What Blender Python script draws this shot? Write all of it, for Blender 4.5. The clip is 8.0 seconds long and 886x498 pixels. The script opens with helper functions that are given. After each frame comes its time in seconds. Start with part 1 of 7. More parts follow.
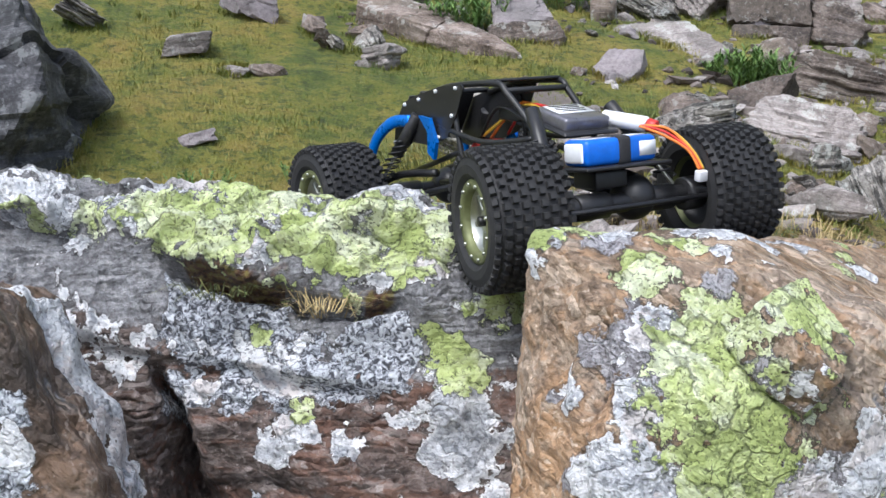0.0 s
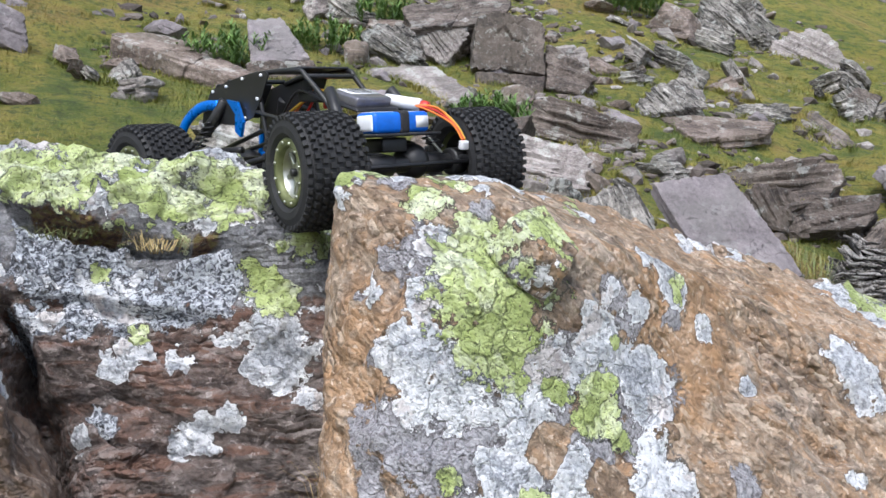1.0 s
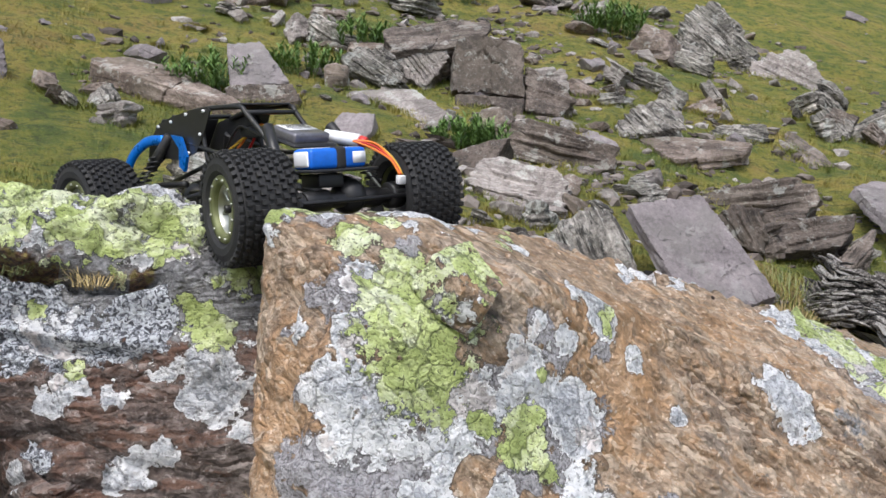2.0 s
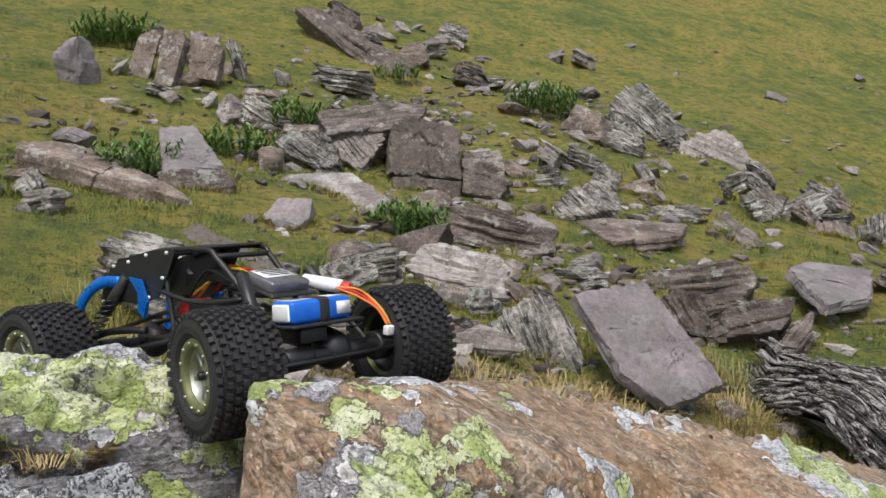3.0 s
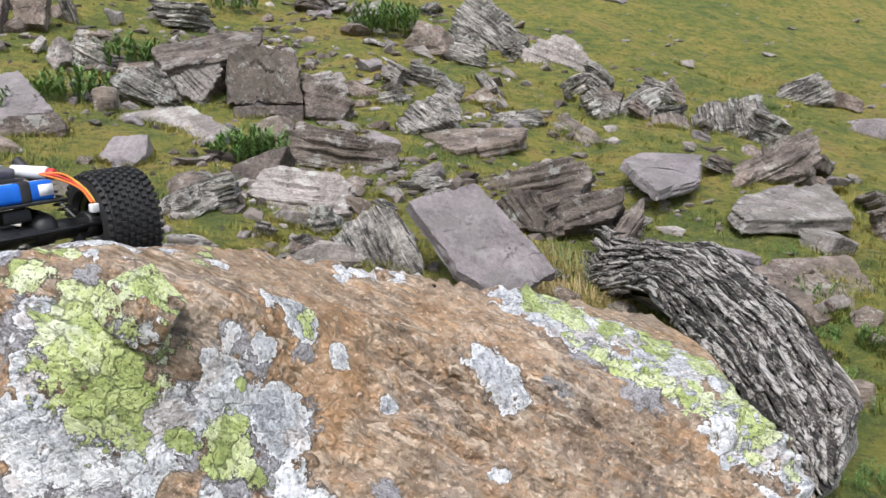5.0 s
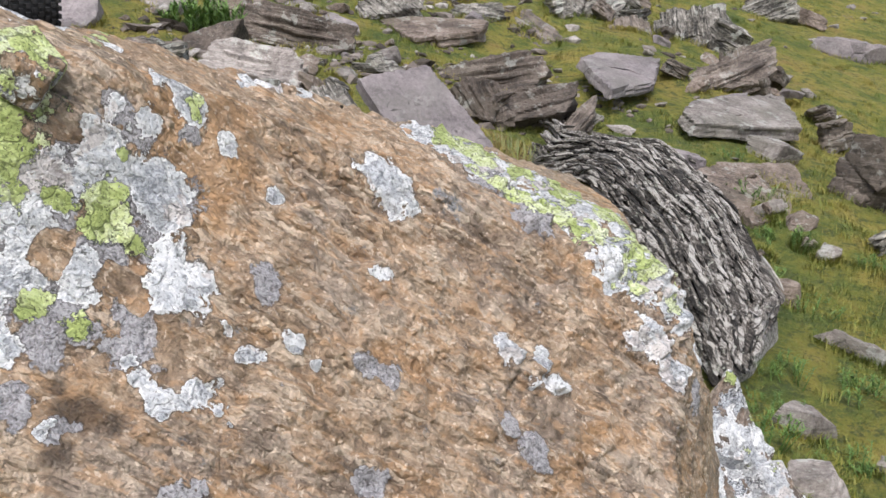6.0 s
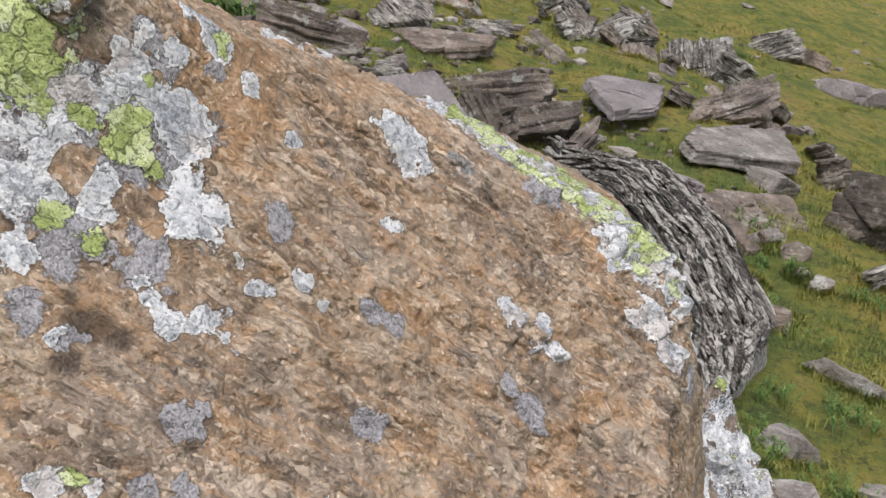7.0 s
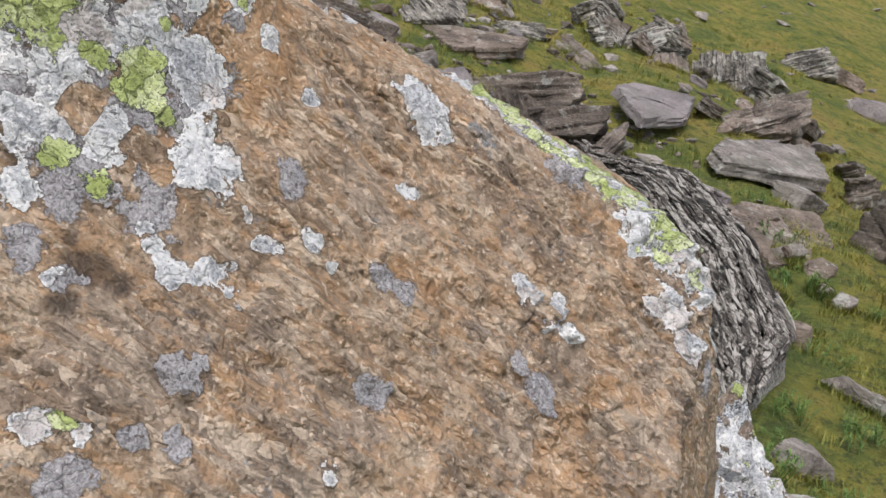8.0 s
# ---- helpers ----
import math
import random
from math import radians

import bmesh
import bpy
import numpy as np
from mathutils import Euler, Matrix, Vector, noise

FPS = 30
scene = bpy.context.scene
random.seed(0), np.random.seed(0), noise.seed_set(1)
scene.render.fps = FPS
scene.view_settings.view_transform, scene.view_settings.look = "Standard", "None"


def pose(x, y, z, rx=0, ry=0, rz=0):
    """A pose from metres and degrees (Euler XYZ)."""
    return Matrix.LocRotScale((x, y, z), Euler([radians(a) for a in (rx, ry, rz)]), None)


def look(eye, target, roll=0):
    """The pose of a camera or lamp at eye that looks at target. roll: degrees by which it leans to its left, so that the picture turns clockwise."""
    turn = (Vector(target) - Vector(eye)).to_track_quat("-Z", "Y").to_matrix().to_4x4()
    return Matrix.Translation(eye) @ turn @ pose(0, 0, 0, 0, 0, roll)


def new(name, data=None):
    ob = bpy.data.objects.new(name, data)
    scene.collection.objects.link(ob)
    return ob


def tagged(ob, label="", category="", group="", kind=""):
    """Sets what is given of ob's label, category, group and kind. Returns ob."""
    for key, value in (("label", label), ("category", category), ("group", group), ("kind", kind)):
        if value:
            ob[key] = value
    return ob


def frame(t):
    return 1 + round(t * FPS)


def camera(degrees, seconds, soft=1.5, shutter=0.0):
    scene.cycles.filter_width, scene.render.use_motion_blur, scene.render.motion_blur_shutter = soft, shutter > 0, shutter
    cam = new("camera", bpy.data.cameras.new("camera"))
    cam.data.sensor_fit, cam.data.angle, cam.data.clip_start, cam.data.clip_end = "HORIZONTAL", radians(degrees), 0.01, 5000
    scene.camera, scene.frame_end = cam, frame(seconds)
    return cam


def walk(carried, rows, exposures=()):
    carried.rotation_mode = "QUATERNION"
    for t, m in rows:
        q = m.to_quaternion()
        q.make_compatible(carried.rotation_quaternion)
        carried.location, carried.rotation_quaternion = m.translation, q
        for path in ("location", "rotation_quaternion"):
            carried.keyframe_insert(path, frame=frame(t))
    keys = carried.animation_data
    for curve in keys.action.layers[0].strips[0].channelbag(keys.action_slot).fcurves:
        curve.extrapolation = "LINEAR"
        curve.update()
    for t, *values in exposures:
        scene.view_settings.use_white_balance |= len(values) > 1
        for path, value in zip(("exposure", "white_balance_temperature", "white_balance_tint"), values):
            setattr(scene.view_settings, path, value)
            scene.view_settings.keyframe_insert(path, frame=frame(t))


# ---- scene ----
cam = camera(46.0, 8.0)
PATH = [
    (0, (0.077, 0.149, 1.532), (-0.252, 2.071, 1.087), 0.32),
    (0.2, (0.034, 0.196, 1.491), (-0.129, 2.140, 1.051), 2.10),
    (0.5, (0.000, 0.000, 1.500), (-0.000, 1.956, 1.084), 3.00),
    (1, (0.032, -0.170, 1.453), (0.174, 1.796, 1.110), 2.51),
    (1.2, (0.050, -0.204, 1.454), (0.213, 1.754, 1.081), 3.01),
    (2.3, (0.118, -0.194, 1.502), (0.290, 1.781, 1.241), 1.75),
    (2.5, (0.105, -0.182, 1.521), (0.299, 1.795, 1.291), 1.62),
    (3, (0.027, -0.030, 1.579), (0.322, 1.942, 1.415), 2.12),
    (3.5, (0.019, -0.021, 1.582), (0.394, 1.935, 1.396), 1.89),
    (4, (0.140, -0.170, 1.545), (0.551, 1.765, 1.252), -0.69),
    (4.2, (0.169, -0.205, 1.531), (0.599, 1.721, 1.207), -1.50),
    (5.3, (0.324, -0.297, 1.454), (0.864, 1.606, 1.160), -2.31),
    (5.5, (0.349, -0.314, 1.416), (0.904, 1.579, 1.088), -1.47),
    (5.9, (0.372, -0.368, 1.354), (0.939, 1.494, 0.895), 0.27),
    (6, (0.372, -0.382, 1.332), (0.941, 1.475, 0.854), 0.95),
    (6.5, (0.355, -0.417, 1.292), (0.939, 1.430, 0.793), 3.94),
    (7, (0.334, -0.416, 1.227), (0.920, 1.446, 0.791), 4.96),
    (7.5, (0.343, -0.405, 1.202), (0.892, 1.479, 0.814), 5.74),
    (8, (0.361, -0.384, 1.160), (0.908, 1.490, 0.730), 7.76),
]
walk(cam, [(t, look(eye, target, roll)) for t, eye, target, roll in PATH], [(0, 0.72, 5910, 10), (1.2, 0.66, 5960, 10), (2.5, 0.42, 6410, 10), (3.0, 0.33, 6460, 10), (3.6, 0.50, 6460, 10), (4.2, 0.58, 6310, 10), (5.5, 0.69, 6260, 10), (6.3, 0.50, 6460, 10), (8, 0.32, 6510, 10)])

# ---------- light ----------
world = bpy.data.worlds.new("world")
scene.world = world
world.use_nodes = True
wn = world.node_tree.nodes
sky = wn.new("ShaderNodeTexSky")
sky.sky_type, sky.sun_disc = "NISHITA", False
sky.sun_elevation, sky.sun_rotation = radians(58), radians(200)
sky.air_density, sky.dust_density, sky.ozone_density = 1.0, 4.0, 1.0
wn["Background"].inputs[1].default_value = 0.15
# the overcast evens the blue out of the sky
pale = wn.new("ShaderNodeHueSaturation")
pale.inputs["Saturation"].default_value = 0.65
world.node_tree.links.new(sky.outputs[0], pale.inputs["Color"])
world.node_tree.links.new(pale.outputs[0], wn["Background"].inputs[0])
sun = new("sun", bpy.data.lights.new("sun", "SUN"))
sun.data.energy, sun.data.angle, sun.data.color = 1.5, radians(20), (1.0, 0.97, 0.93)
sun.matrix_world = look((-2, -5, 9), (0, 0, 0))


# ---------- numeric helpers ----------
def hashed(i, j, k, seed):
    n = (i * 374761393 + j * 668265263 + k * 2147483647 + seed * 974711) & 0x7FFFFFFF
    n = ((n ^ (n >> 13)) * 1274126177) & 0x7FFFFFFF
    n = ((n ^ (n >> 16)) * 668265263) & 0x7FFFFFFF
    return ((n ^ (n >> 15)) & 0xFFFF) / 32767.5 - 1.0


def vnoise(p, seed=0):
    """Smooth value noise in -1..1 at the rows of p."""
    f = np.floor(p).astype(np.int64)
    u = p - f
    u = u * u * u * (u * (u * 6 - 15) + 10)
    out = 0
    for a in (0, 1):
        for b in (0, 1):
            for c in (0, 1):
                wgt = (u[:, 0] if a else 1 - u[:, 0]) * (u[:, 1] if b else 1 - u[:, 1]) * (u[:, 2] if c else 1 - u[:, 2])
                out = out + wgt * hashed(f[:, 0] + a, f[:, 1] + b, f[:, 2] + c, seed)
    return out


def fbm(p, octaves=4, seed=0, gain=0.5):
    p = np.asarray(p, float)
    out, amp = 0, 1.0
    for o in range(octaves):
        out, p, amp = out + amp * vnoise(p, seed + o * 17), p * 2.03 + 5.1, amp * gain
    return out


def ridged(p, octaves=3, seed=0):
    p = np.asarray(p, float)
    out, amp = 0, 1.0
    for o in range(octaves):
        out, p, amp = out + amp * (1 - 2 * np.abs(vnoise(p, seed + o * 13))), p * 2.1 + 3.3, amp * 0.5
    return out


def wobble(p, seed):
    return np.stack([vnoise(p, seed + 1), vnoise(p, seed + 2), vnoise(p, seed + 3)], 1)


def chipped(p, seed, reach=0.6):
    """Broken flakes: each cell of a scatter has its own tilt and step. Also the distance to the nearest joint."""
    f = np.floor(p).astype(np.int64)
    first, second = np.full(len(p), 9.0), np.full(len(p), 9.0)
    tall = np.zeros(len(p))
    for a in (-1, 0, 1):
        for b in (-1, 0, 1):
            for c in (-1, 0, 1):
                i, j, k = f[:, 0] + a, f[:, 1] + b, f[:, 2] + c
                h = [hashed(i, j, k, seed + n) for n in range(7)]
                rel = np.stack([p[:, 0] - i - 0.5 - 0.42 * h[0], p[:, 1] - j - 0.5 - 0.42 * h[1], p[:, 2] - k - 0.5 - 0.42 * h[2]], 1)
                d = np.sqrt((rel**2).sum(1))
                near = d < first
                second = np.where(near, first, np.minimum(second, d))
                tall = np.where(near, h[3] + reach * (rel[:, 0] * h[4] + rel[:, 1] * h[5] + rel[:, 2] * h[6]) * 2, tall)
                first = np.where(near, d, first)
    return tall, second - first


def mesh_of(name, verts, faces, smooth=True):
    """A mesh from an array of vertices and an array of triangles or quads."""
    me = bpy.data.meshes.new(name)
    verts, faces = np.asarray(verts, np.float32), np.asarray(faces, np.int32)
    k = faces.shape[1]
    me.vertices.add(len(verts))
    me.vertices.foreach_set("co", verts.ravel())
    me.loops.add(faces.size)
    me.loops.foreach_set("vertex_index", faces.ravel())
    me.polygons.add(len(faces))
    me.polygons.foreach_set("loop_start", np.arange(0, faces.size, k, dtype=np.int32))
    me.polygons.foreach_set("use_smooth", np.full(len(faces), smooth))
    me.update(calc_edges=True)
    me.validate()
    return me


def grid_faces(rows, cols, wrap=False):
    i, j = np.meshgrid(np.arange(rows - 1), np.arange(cols if wrap else cols - 1), indexing="ij")
    i, j = i.ravel(), j.ravel()
    k = (j + 1) % cols
    return np.stack([i * cols + j, i * cols + k, (i + 1) * cols + k, (i + 1) * cols + j], 1)


def ground_plane(x, y):
    return -1.09 - 0.116 * x + 0.247 * y + 0.010 * np.clip(y - 11, 0, 30) ** 2 + 0.6 * np.clip(y - 41, 0, None)


def ground_z(x, y):
    """The hillside: an even slope with hummocks and, by the boulders, a hollow."""
    x, y = np.asarray(x, float), np.asarray(y, float)
    p = np.stack([x.ravel(), y.ravel(), 0 * x.ravel()], 1)
    bump = 0.10 * vnoise(p * 0.55, 3) + 0.05 * vnoise(p * 1.4, 4) + 0.02 * vnoise(p * 4.5, 5)
    return ground_plane(x, y) + bump.reshape(x.shape) * np.clip((np.hypot(x, y) - 1.0) / 3.0, 0.2, 1.0)


# ---------- materials ----------
class Nodes:
    """A short way to write node trees."""

    def __init__(self, name):
        self.mat = bpy.data.materials.new(name)
        self.mat.use_nodes = True
        self.tree = self.mat.node_tree
        self.bsdf = self.tree.nodes["Principled BSDF"]

    def add(self, kind, ins=(), operation="", data_type="", blend_type="", feature="", interpolation_type="", attribute_name=""):
        node = self.tree.nodes.new("ShaderNode" + kind)
        if operation:
            node.operation = operation
        if data_type:
            node.data_type = data_type
        if blend_type:
            node.blend_type = blend_type
        if feature:
            node.feature = feature
        if interpolation_type:
            node.interpolation_type = interpolation_type
        if attribute_name:
            node.attribute_name = attribute_name
        for key, value in dict(ins).items():
            self.put(node.inputs[key], value)
        return node

    def put(self, socket, value):
        if isinstance(value, bpy.types.NodeSocket):
            self.tree.links.new(value, socket)
        else:
            socket.default_value = value

    def coords(self, shift=True):
        out = self.add("TexCoord").outputs["Object"]
        if shift:
            rnd = self.add("ObjectInfo").outputs["Random"]
            out = self.add("VectorMath", {0: out, 1: self.add("CombineXYZ", {0: self.math("MULTIPLY", rnd, 37.0), 1: self.math("MULTIPLY", rnd, 91.0)}).outputs[0]}, operation="ADD").outputs[0]
        return out

    def scaled(self, vec, s):
        return self.add("Mapping", {"Vector": vec, "Scale": s}).outputs[0]

    def noise(self, vec, scale, detail=6.0, rough=0.6, distort=0.0):
        return self.add("TexNoise", {"Vector": vec, "Scale": scale, "Detail": detail, "Roughness": rough, "Distortion": distort}).outputs["Fac"]

    def math(self, op, a, b=0.0, c=0.0):
        return self.add("Math", {0: a, 1: b, 2: c}, operation=op).outputs[0]

    def step(self, value, low, high):
        return self.add("MapRange", {"Value": value, "From Min": low, "From Max": high}, interpolation_type="SMOOTHSTEP").outputs[0]

    def ramp(self, value, *stops):
        node = self.add("ValToRGB", {"Fac": value})
        el = node.color_ramp.elements
        while len(el) < len(stops):
            el.new(0.5)
        for e, (pos, col) in zip(el, stops):
            e.position, e.color = pos, (*col, 1)
        return node.outputs["Color"]

    def mix(self, fac, a, b, blend="MIX"):
        node = self.add("Mix", data_type="RGBA", blend_type=blend)
        self.put(node.inputs[0], fac)
        for n, v in ((6, a), (7, b)):
            self.put(node.inputs[n], (*v, 1) if isinstance(v, tuple) and len(v) == 3 else v)
        return node.outputs[2]

    def attr(self, name):
        return self.add("Attribute", attribute_name=name).outputs["Fac"]

    def finish(self, color, rough=0.8, bump=None, strength=0.5, distance=0.01, **more):
        if isinstance(color, tuple):
            color = (*color, 1)
        self.put(self.bsdf.inputs["Base Color"], color)
        self.put(self.bsdf.inputs["Roughness"], rough)
        if bump is not None:
            self.put(self.bsdf.inputs["Normal"], self.add("Bump", {"Height": bump, "Strength": strength, "Distance": distance}).outputs[0])
        for key, value in more.items():
            self.put(self.bsdf.inputs[key], value)
        return self.mat


def stone(name, dark, mid, light, strata=0.5, lichen=0.35, pale=(0.52, 0.54, 0.50), fine=1.0):
    """Schist: cloudy ground colour, streaks along the local z layers, blotches of crust lichen."""
    n = Nodes(name)
    v = n.coords()
    cloud = n.noise(v, 3.5 * fine, 7, 0.65)
    grain = n.noise(v, 32 * fine, 6, 0.8)
    layer = n.noise(n.scaled(v, (1.3, 1.3, 13.0)), 2.2 * fine, 6, 0.66, 0.55)
    layer2 = n.noise(n.scaled(v, (1.5, 1.5, 12.0)), 2.8 * fine, 5, 0.66, 0.55)
    base = n.ramp(n.math("ADD", n.math("MULTIPLY", cloud, 0.5), n.math("MULTIPLY", grain, 0.5)), (0.40, dark), (0.5, mid), (0.60, light))
    stain = n.step(n.noise(v, 1.4 * fine, 5, 0.65), 0.48, 0.60)
    base = n.mix(n.math("MULTIPLY", stain, 0.5), base, tuple(c * k for c, k in zip(mid, (0.80, 0.86, 0.78))))
    where = n.math("ADD", 0.3, n.math("MULTIPLY", n.step(n.noise(v, 2.7 * fine, 4, 0.6), 0.40, 0.56), 0.7))
    streak = n.math("MULTIPLY", n.math("MULTIPLY", n.step(layer, 0.55, 0.62), where), strata)
    base = n.mix(streak, base, tuple(min(1.0, c * 1.25 + 0.03) for c in light))
    crack = n.math("MULTIPLY", n.step(layer2, 0.465, 0.425), min(1.0, strata))
    base = n.mix(crack, base, tuple(c * 0.3 for c in dark))
    blot = n.noise(v, 5.0 * fine, 8, 0.72)
    speck = n.step(n.noise(v, 26 * fine, 4, 0.6), 0.60, 0.68)
    fissure = n.add("TexVoronoi", {"Vector": n.add("VectorMath", {0: v, 1: n.scaled(n.add("TexNoise", {"Vector": v, "Scale": 3.0 * fine, "Detail": 6.0}).outputs["Color"], (1.1, 1.1, 0.9))}, operation="ADD").outputs[0], "Scale": 2.6 * fine}, feature="DISTANCE_TO_EDGE").outputs["Distance"]
    split = n.math("MULTIPLY", n.step(fissure, 0.014, 0.003), n.step(n.noise(v, 3.1, 4, 0.7), 0.53, 0.60))
    base = n.mix(n.math("MULTIPLY", split, 0.4), base, tuple(c * 0.3 for c in dark))
    cover = n.math("MAXIMUM", n.math("MULTIPLY", n.step(blot, 0.565, 0.60), 0.85), n.math("MULTIPLY", speck, 0.5))
    base = n.mix(n.math("MULTIPLY", cover, lichen), base, pale)
    tone = n.add("MapRange", {"Value": n.add("ObjectInfo").outputs["Random"], "To Min": 0.85, "To Max": 1.12}).outputs[0]
    base = n.mix(1.0, base, n.add("CombineXYZ", {0: tone, 1: tone, 2: tone}).outputs[0], "MULTIPLY")
    height = n.math("ADD", n.math("SUBTRACT", n.math("MULTIPLY", layer, 0.9 * strata), n.math("MULTIPLY", split, 0.8)), n.math("ADD", n.math("MULTIPLY", cloud, 0.5), n.math("MULTIPLY", grain, 0.25)))
    return n.finish(base, 0.78, height, 0.9, 0.03)


GREY = stone("grey_schist", (0.120, 0.104, 0.106), (0.205, 0.179, 0.184), (0.290, 0.256, 0.258), 0.10, 0.16)
BROWN = stone("brown_schist", (0.060, 0.044, 0.034), (0.165, 0.126, 0.102), (0.30, 0.245, 0.210), 0.34, 0.42)
PALE = stone("pale_schist", (0.105, 0.090, 0.081), (0.235, 0.206, 0.190), (0.37, 0.335, 0.312), 0.30, 0.5)
UMBER_STONE = stone("umber_schist", (0.028, 0.021, 0.017), (0.092, 0.071, 0.057), (0.18, 0.148, 0.125), 0.35, 0.34)
STRIPED = stone("striped_schist", (0.034, 0.030, 0.026), (0.160, 0.146, 0.128), (0.38, 0.355, 0.32), 0.85, 0.50)
LAYERED = stone("layered_slate", (0.036, 0.028, 0.023), (0.118, 0.094, 0.078), (0.225, 0.188, 0.162), 0.50, 0.26)
DARK = stone("dark_rock", (0.022, 0.022, 0.025), (0.052, 0.052, 0.057), (0.16, 0.16, 0.168), 0.35, 0.55, (0.26, 0.27, 0.27))
def grit():
    n = Nodes("grit")
    v = n.coords(False)
    tone = n.math("ADD", n.math("MULTIPLY", n.add("NewGeometry").outputs["Random Per Island"], 0.6), n.math("MULTIPLY", n.noise(v, 40, 5, 0.75), 0.5))
    return n.finish(n.ramp(tone, (0.25, (0.045, 0.036, 0.030)), (0.5, (0.13, 0.105, 0.09)), (0.75, (0.24, 0.21, 0.19)), (0.9, (0.46, 0.44, 0.42))), 0.85, n.noise(v, 60, 4, 0.7), 0.7, 0.01)


GRIT = grit()
STONES = {"umber": UMBER_STONE, "grey": GREY, "brown": BROWN, "pale": PALE, "striped": STRIPED, "layered": LAYERED, "dark": DARK}


def sliver():
    """The edges of thin slates: each sheet its own grey, streaked along its length."""
    n = Nodes("slate_splinters")
    v = n.coords(False)
    rnd = n.math("FRACT", n.math("ADD", n.add("ObjectInfo").outputs["Random"], n.add("NewGeometry").outputs["Random Per Island"]))
    fib = [n.add("VectorMath", {0: v, 1: axis}, operation="DOT_PRODUCT").outputs["Value"] for axis in ((-1.2, 4.0, 2.4), (38.0, 8.0, 14.0), (6.0, 20.0, -30.0))]
    streak = n.noise(n.add("CombineXYZ", {0: fib[0], 1: fib[1], 2: fib[2]}).outputs[0], 1.3, 6, 0.7, 0.4)
    tone = n.math("ADD", n.math("MULTIPLY", n.math("SUBTRACT", rnd, 0.42), 0.30), streak)
    col = n.ramp(tone, (0.39, (0.012, 0.010, 0.009)), (0.47, (0.055, 0.047, 0.041)), (0.56, (0.155, 0.138, 0.124)), (0.66, (0.42, 0.40, 0.375)))
    crust = n.math("MULTIPLY", n.step(n.noise(v, 16, 6, 0.72), 0.60, 0.66), 0.7)
    col = n.mix(crust, col, (0.42, 0.44, 0.38))
    return n.finish(col, 0.8, n.math("ADD", streak, n.math("MULTIPLY", n.noise(v, 60, 4, 0.7), 0.4)), 0.8, 0.02)


SLIVER = sliver()


def turf_color(n, v):
    big = n.noise(v, 0.55, 4, 0.6)
    med = n.noise(v, 2.6, 6, 0.68)
    return n.ramp(n.math("ADD", n.math("MULTIPLY", big, 0.42), n.math("MULTIPLY", med, 0.58)), (0.37, (0.070, 0.105, 0.016)), (0.44, (0.130, 0.155, 0.022)), (0.505, (0.205, 0.200, 0.030)), (0.565, (0.275, 0.228, 0.046)), (0.66, (0.250, 0.175, 0.050)))


def turf():
    n = Nodes("mountain_turf")
    v = n.coords(False)
    fine = n.noise(v, 42, 5, 0.78)
    tuft = n.noise(v, 11, 5, 0.72)
    col = turf_color(n, v)
    hump = n.noise(v, 5.0, 6, 0.74)
    col = n.mix(n.math("MULTIPLY", n.step(hump, 0.48, 0.39), 0.6), col, (0.060, 0.100, 0.018))
    col = n.mix(n.math("MULTIPLY", n.step(hump, 0.54, 0.64), 0.4), col, (0.27, 0.225, 0.06))
    col = n.mix(n.math("MULTIPLY", n.step(tuft, 0.48, 0.40), 0.7), col, (0.045, 0.066, 0.016))
    col = n.mix(n.math("MULTIPLY", n.step(fine, 0.46, 0.37), 0.55), col, (0.038, 0.048, 0.014))
    col = n.mix(n.math("MULTIPLY", n.step(fine, 0.55, 0.66), 0.55), col, (0.26, 0.26, 0.095))
    dirt = n.step(n.noise(v, 1.9, 6, 0.72), 0.635, 0.69)
    gravel = n.ramp(n.noise(v, 38, 5, 0.8), (0.36, (0.06, 0.05, 0.042)), (0.5, (0.17, 0.145, 0.125)), (0.64, (0.34, 0.31, 0.28)))
    col = n.mix(n.math("MULTIPLY", dirt, 0.75), col, gravel)
    bare = n.step(n.math("ADD", n.attr("bare"), n.math("MULTIPLY", n.math("SUBTRACT", n.noise(v, 9, 5, 0.7), 0.5), 1.2)), 0.4, 0.6)
    col = n.mix(bare, col, n.mix(0.7, gravel, (0.24, 0.20, 0.18)))
    dry = n.step(n.math("ADD", n.attr("dry"), n.math("MULTIPLY", n.math("SUBTRACT", n.noise(v, 7, 5, 0.7), 0.5), 1.4)), 0.25, 0.6)
    col = n.mix(n.math("MULTIPLY", dry, 0.8), col, n.ramp(fine, (0.38, (0.07, 0.048, 0.018)), (0.5, (0.24, 0.17, 0.058)), (0.62, (0.38, 0.29, 0.12))))
    height = n.math("ADD", n.math("MULTIPLY", fine, 0.55), n.math("MULTIPLY", tuft, 1.0))
    return n.finish(col, 0.95, height, 1.0, 0.07)


def blade_skin():
    n = Nodes("grass_blades")
    v = n.coords(False)
    rnd = n.add("NewGeometry").outputs["Random Per Island"]
    col = turf_color(n, v)
    col = n.mix(n.math("MULTIPLY", n.step(rnd, 0.70, 1.0), 0.5), col, (0.30, 0.27, 0.09))
    col = n.mix(n.math("MULTIPLY", n.step(rnd, 0.50, 0.0), 0.6), col, (0.085, 0.15, 0.030))
    return n.finish(col, 0.7, None, **{"Transmission Weight": 0.0})


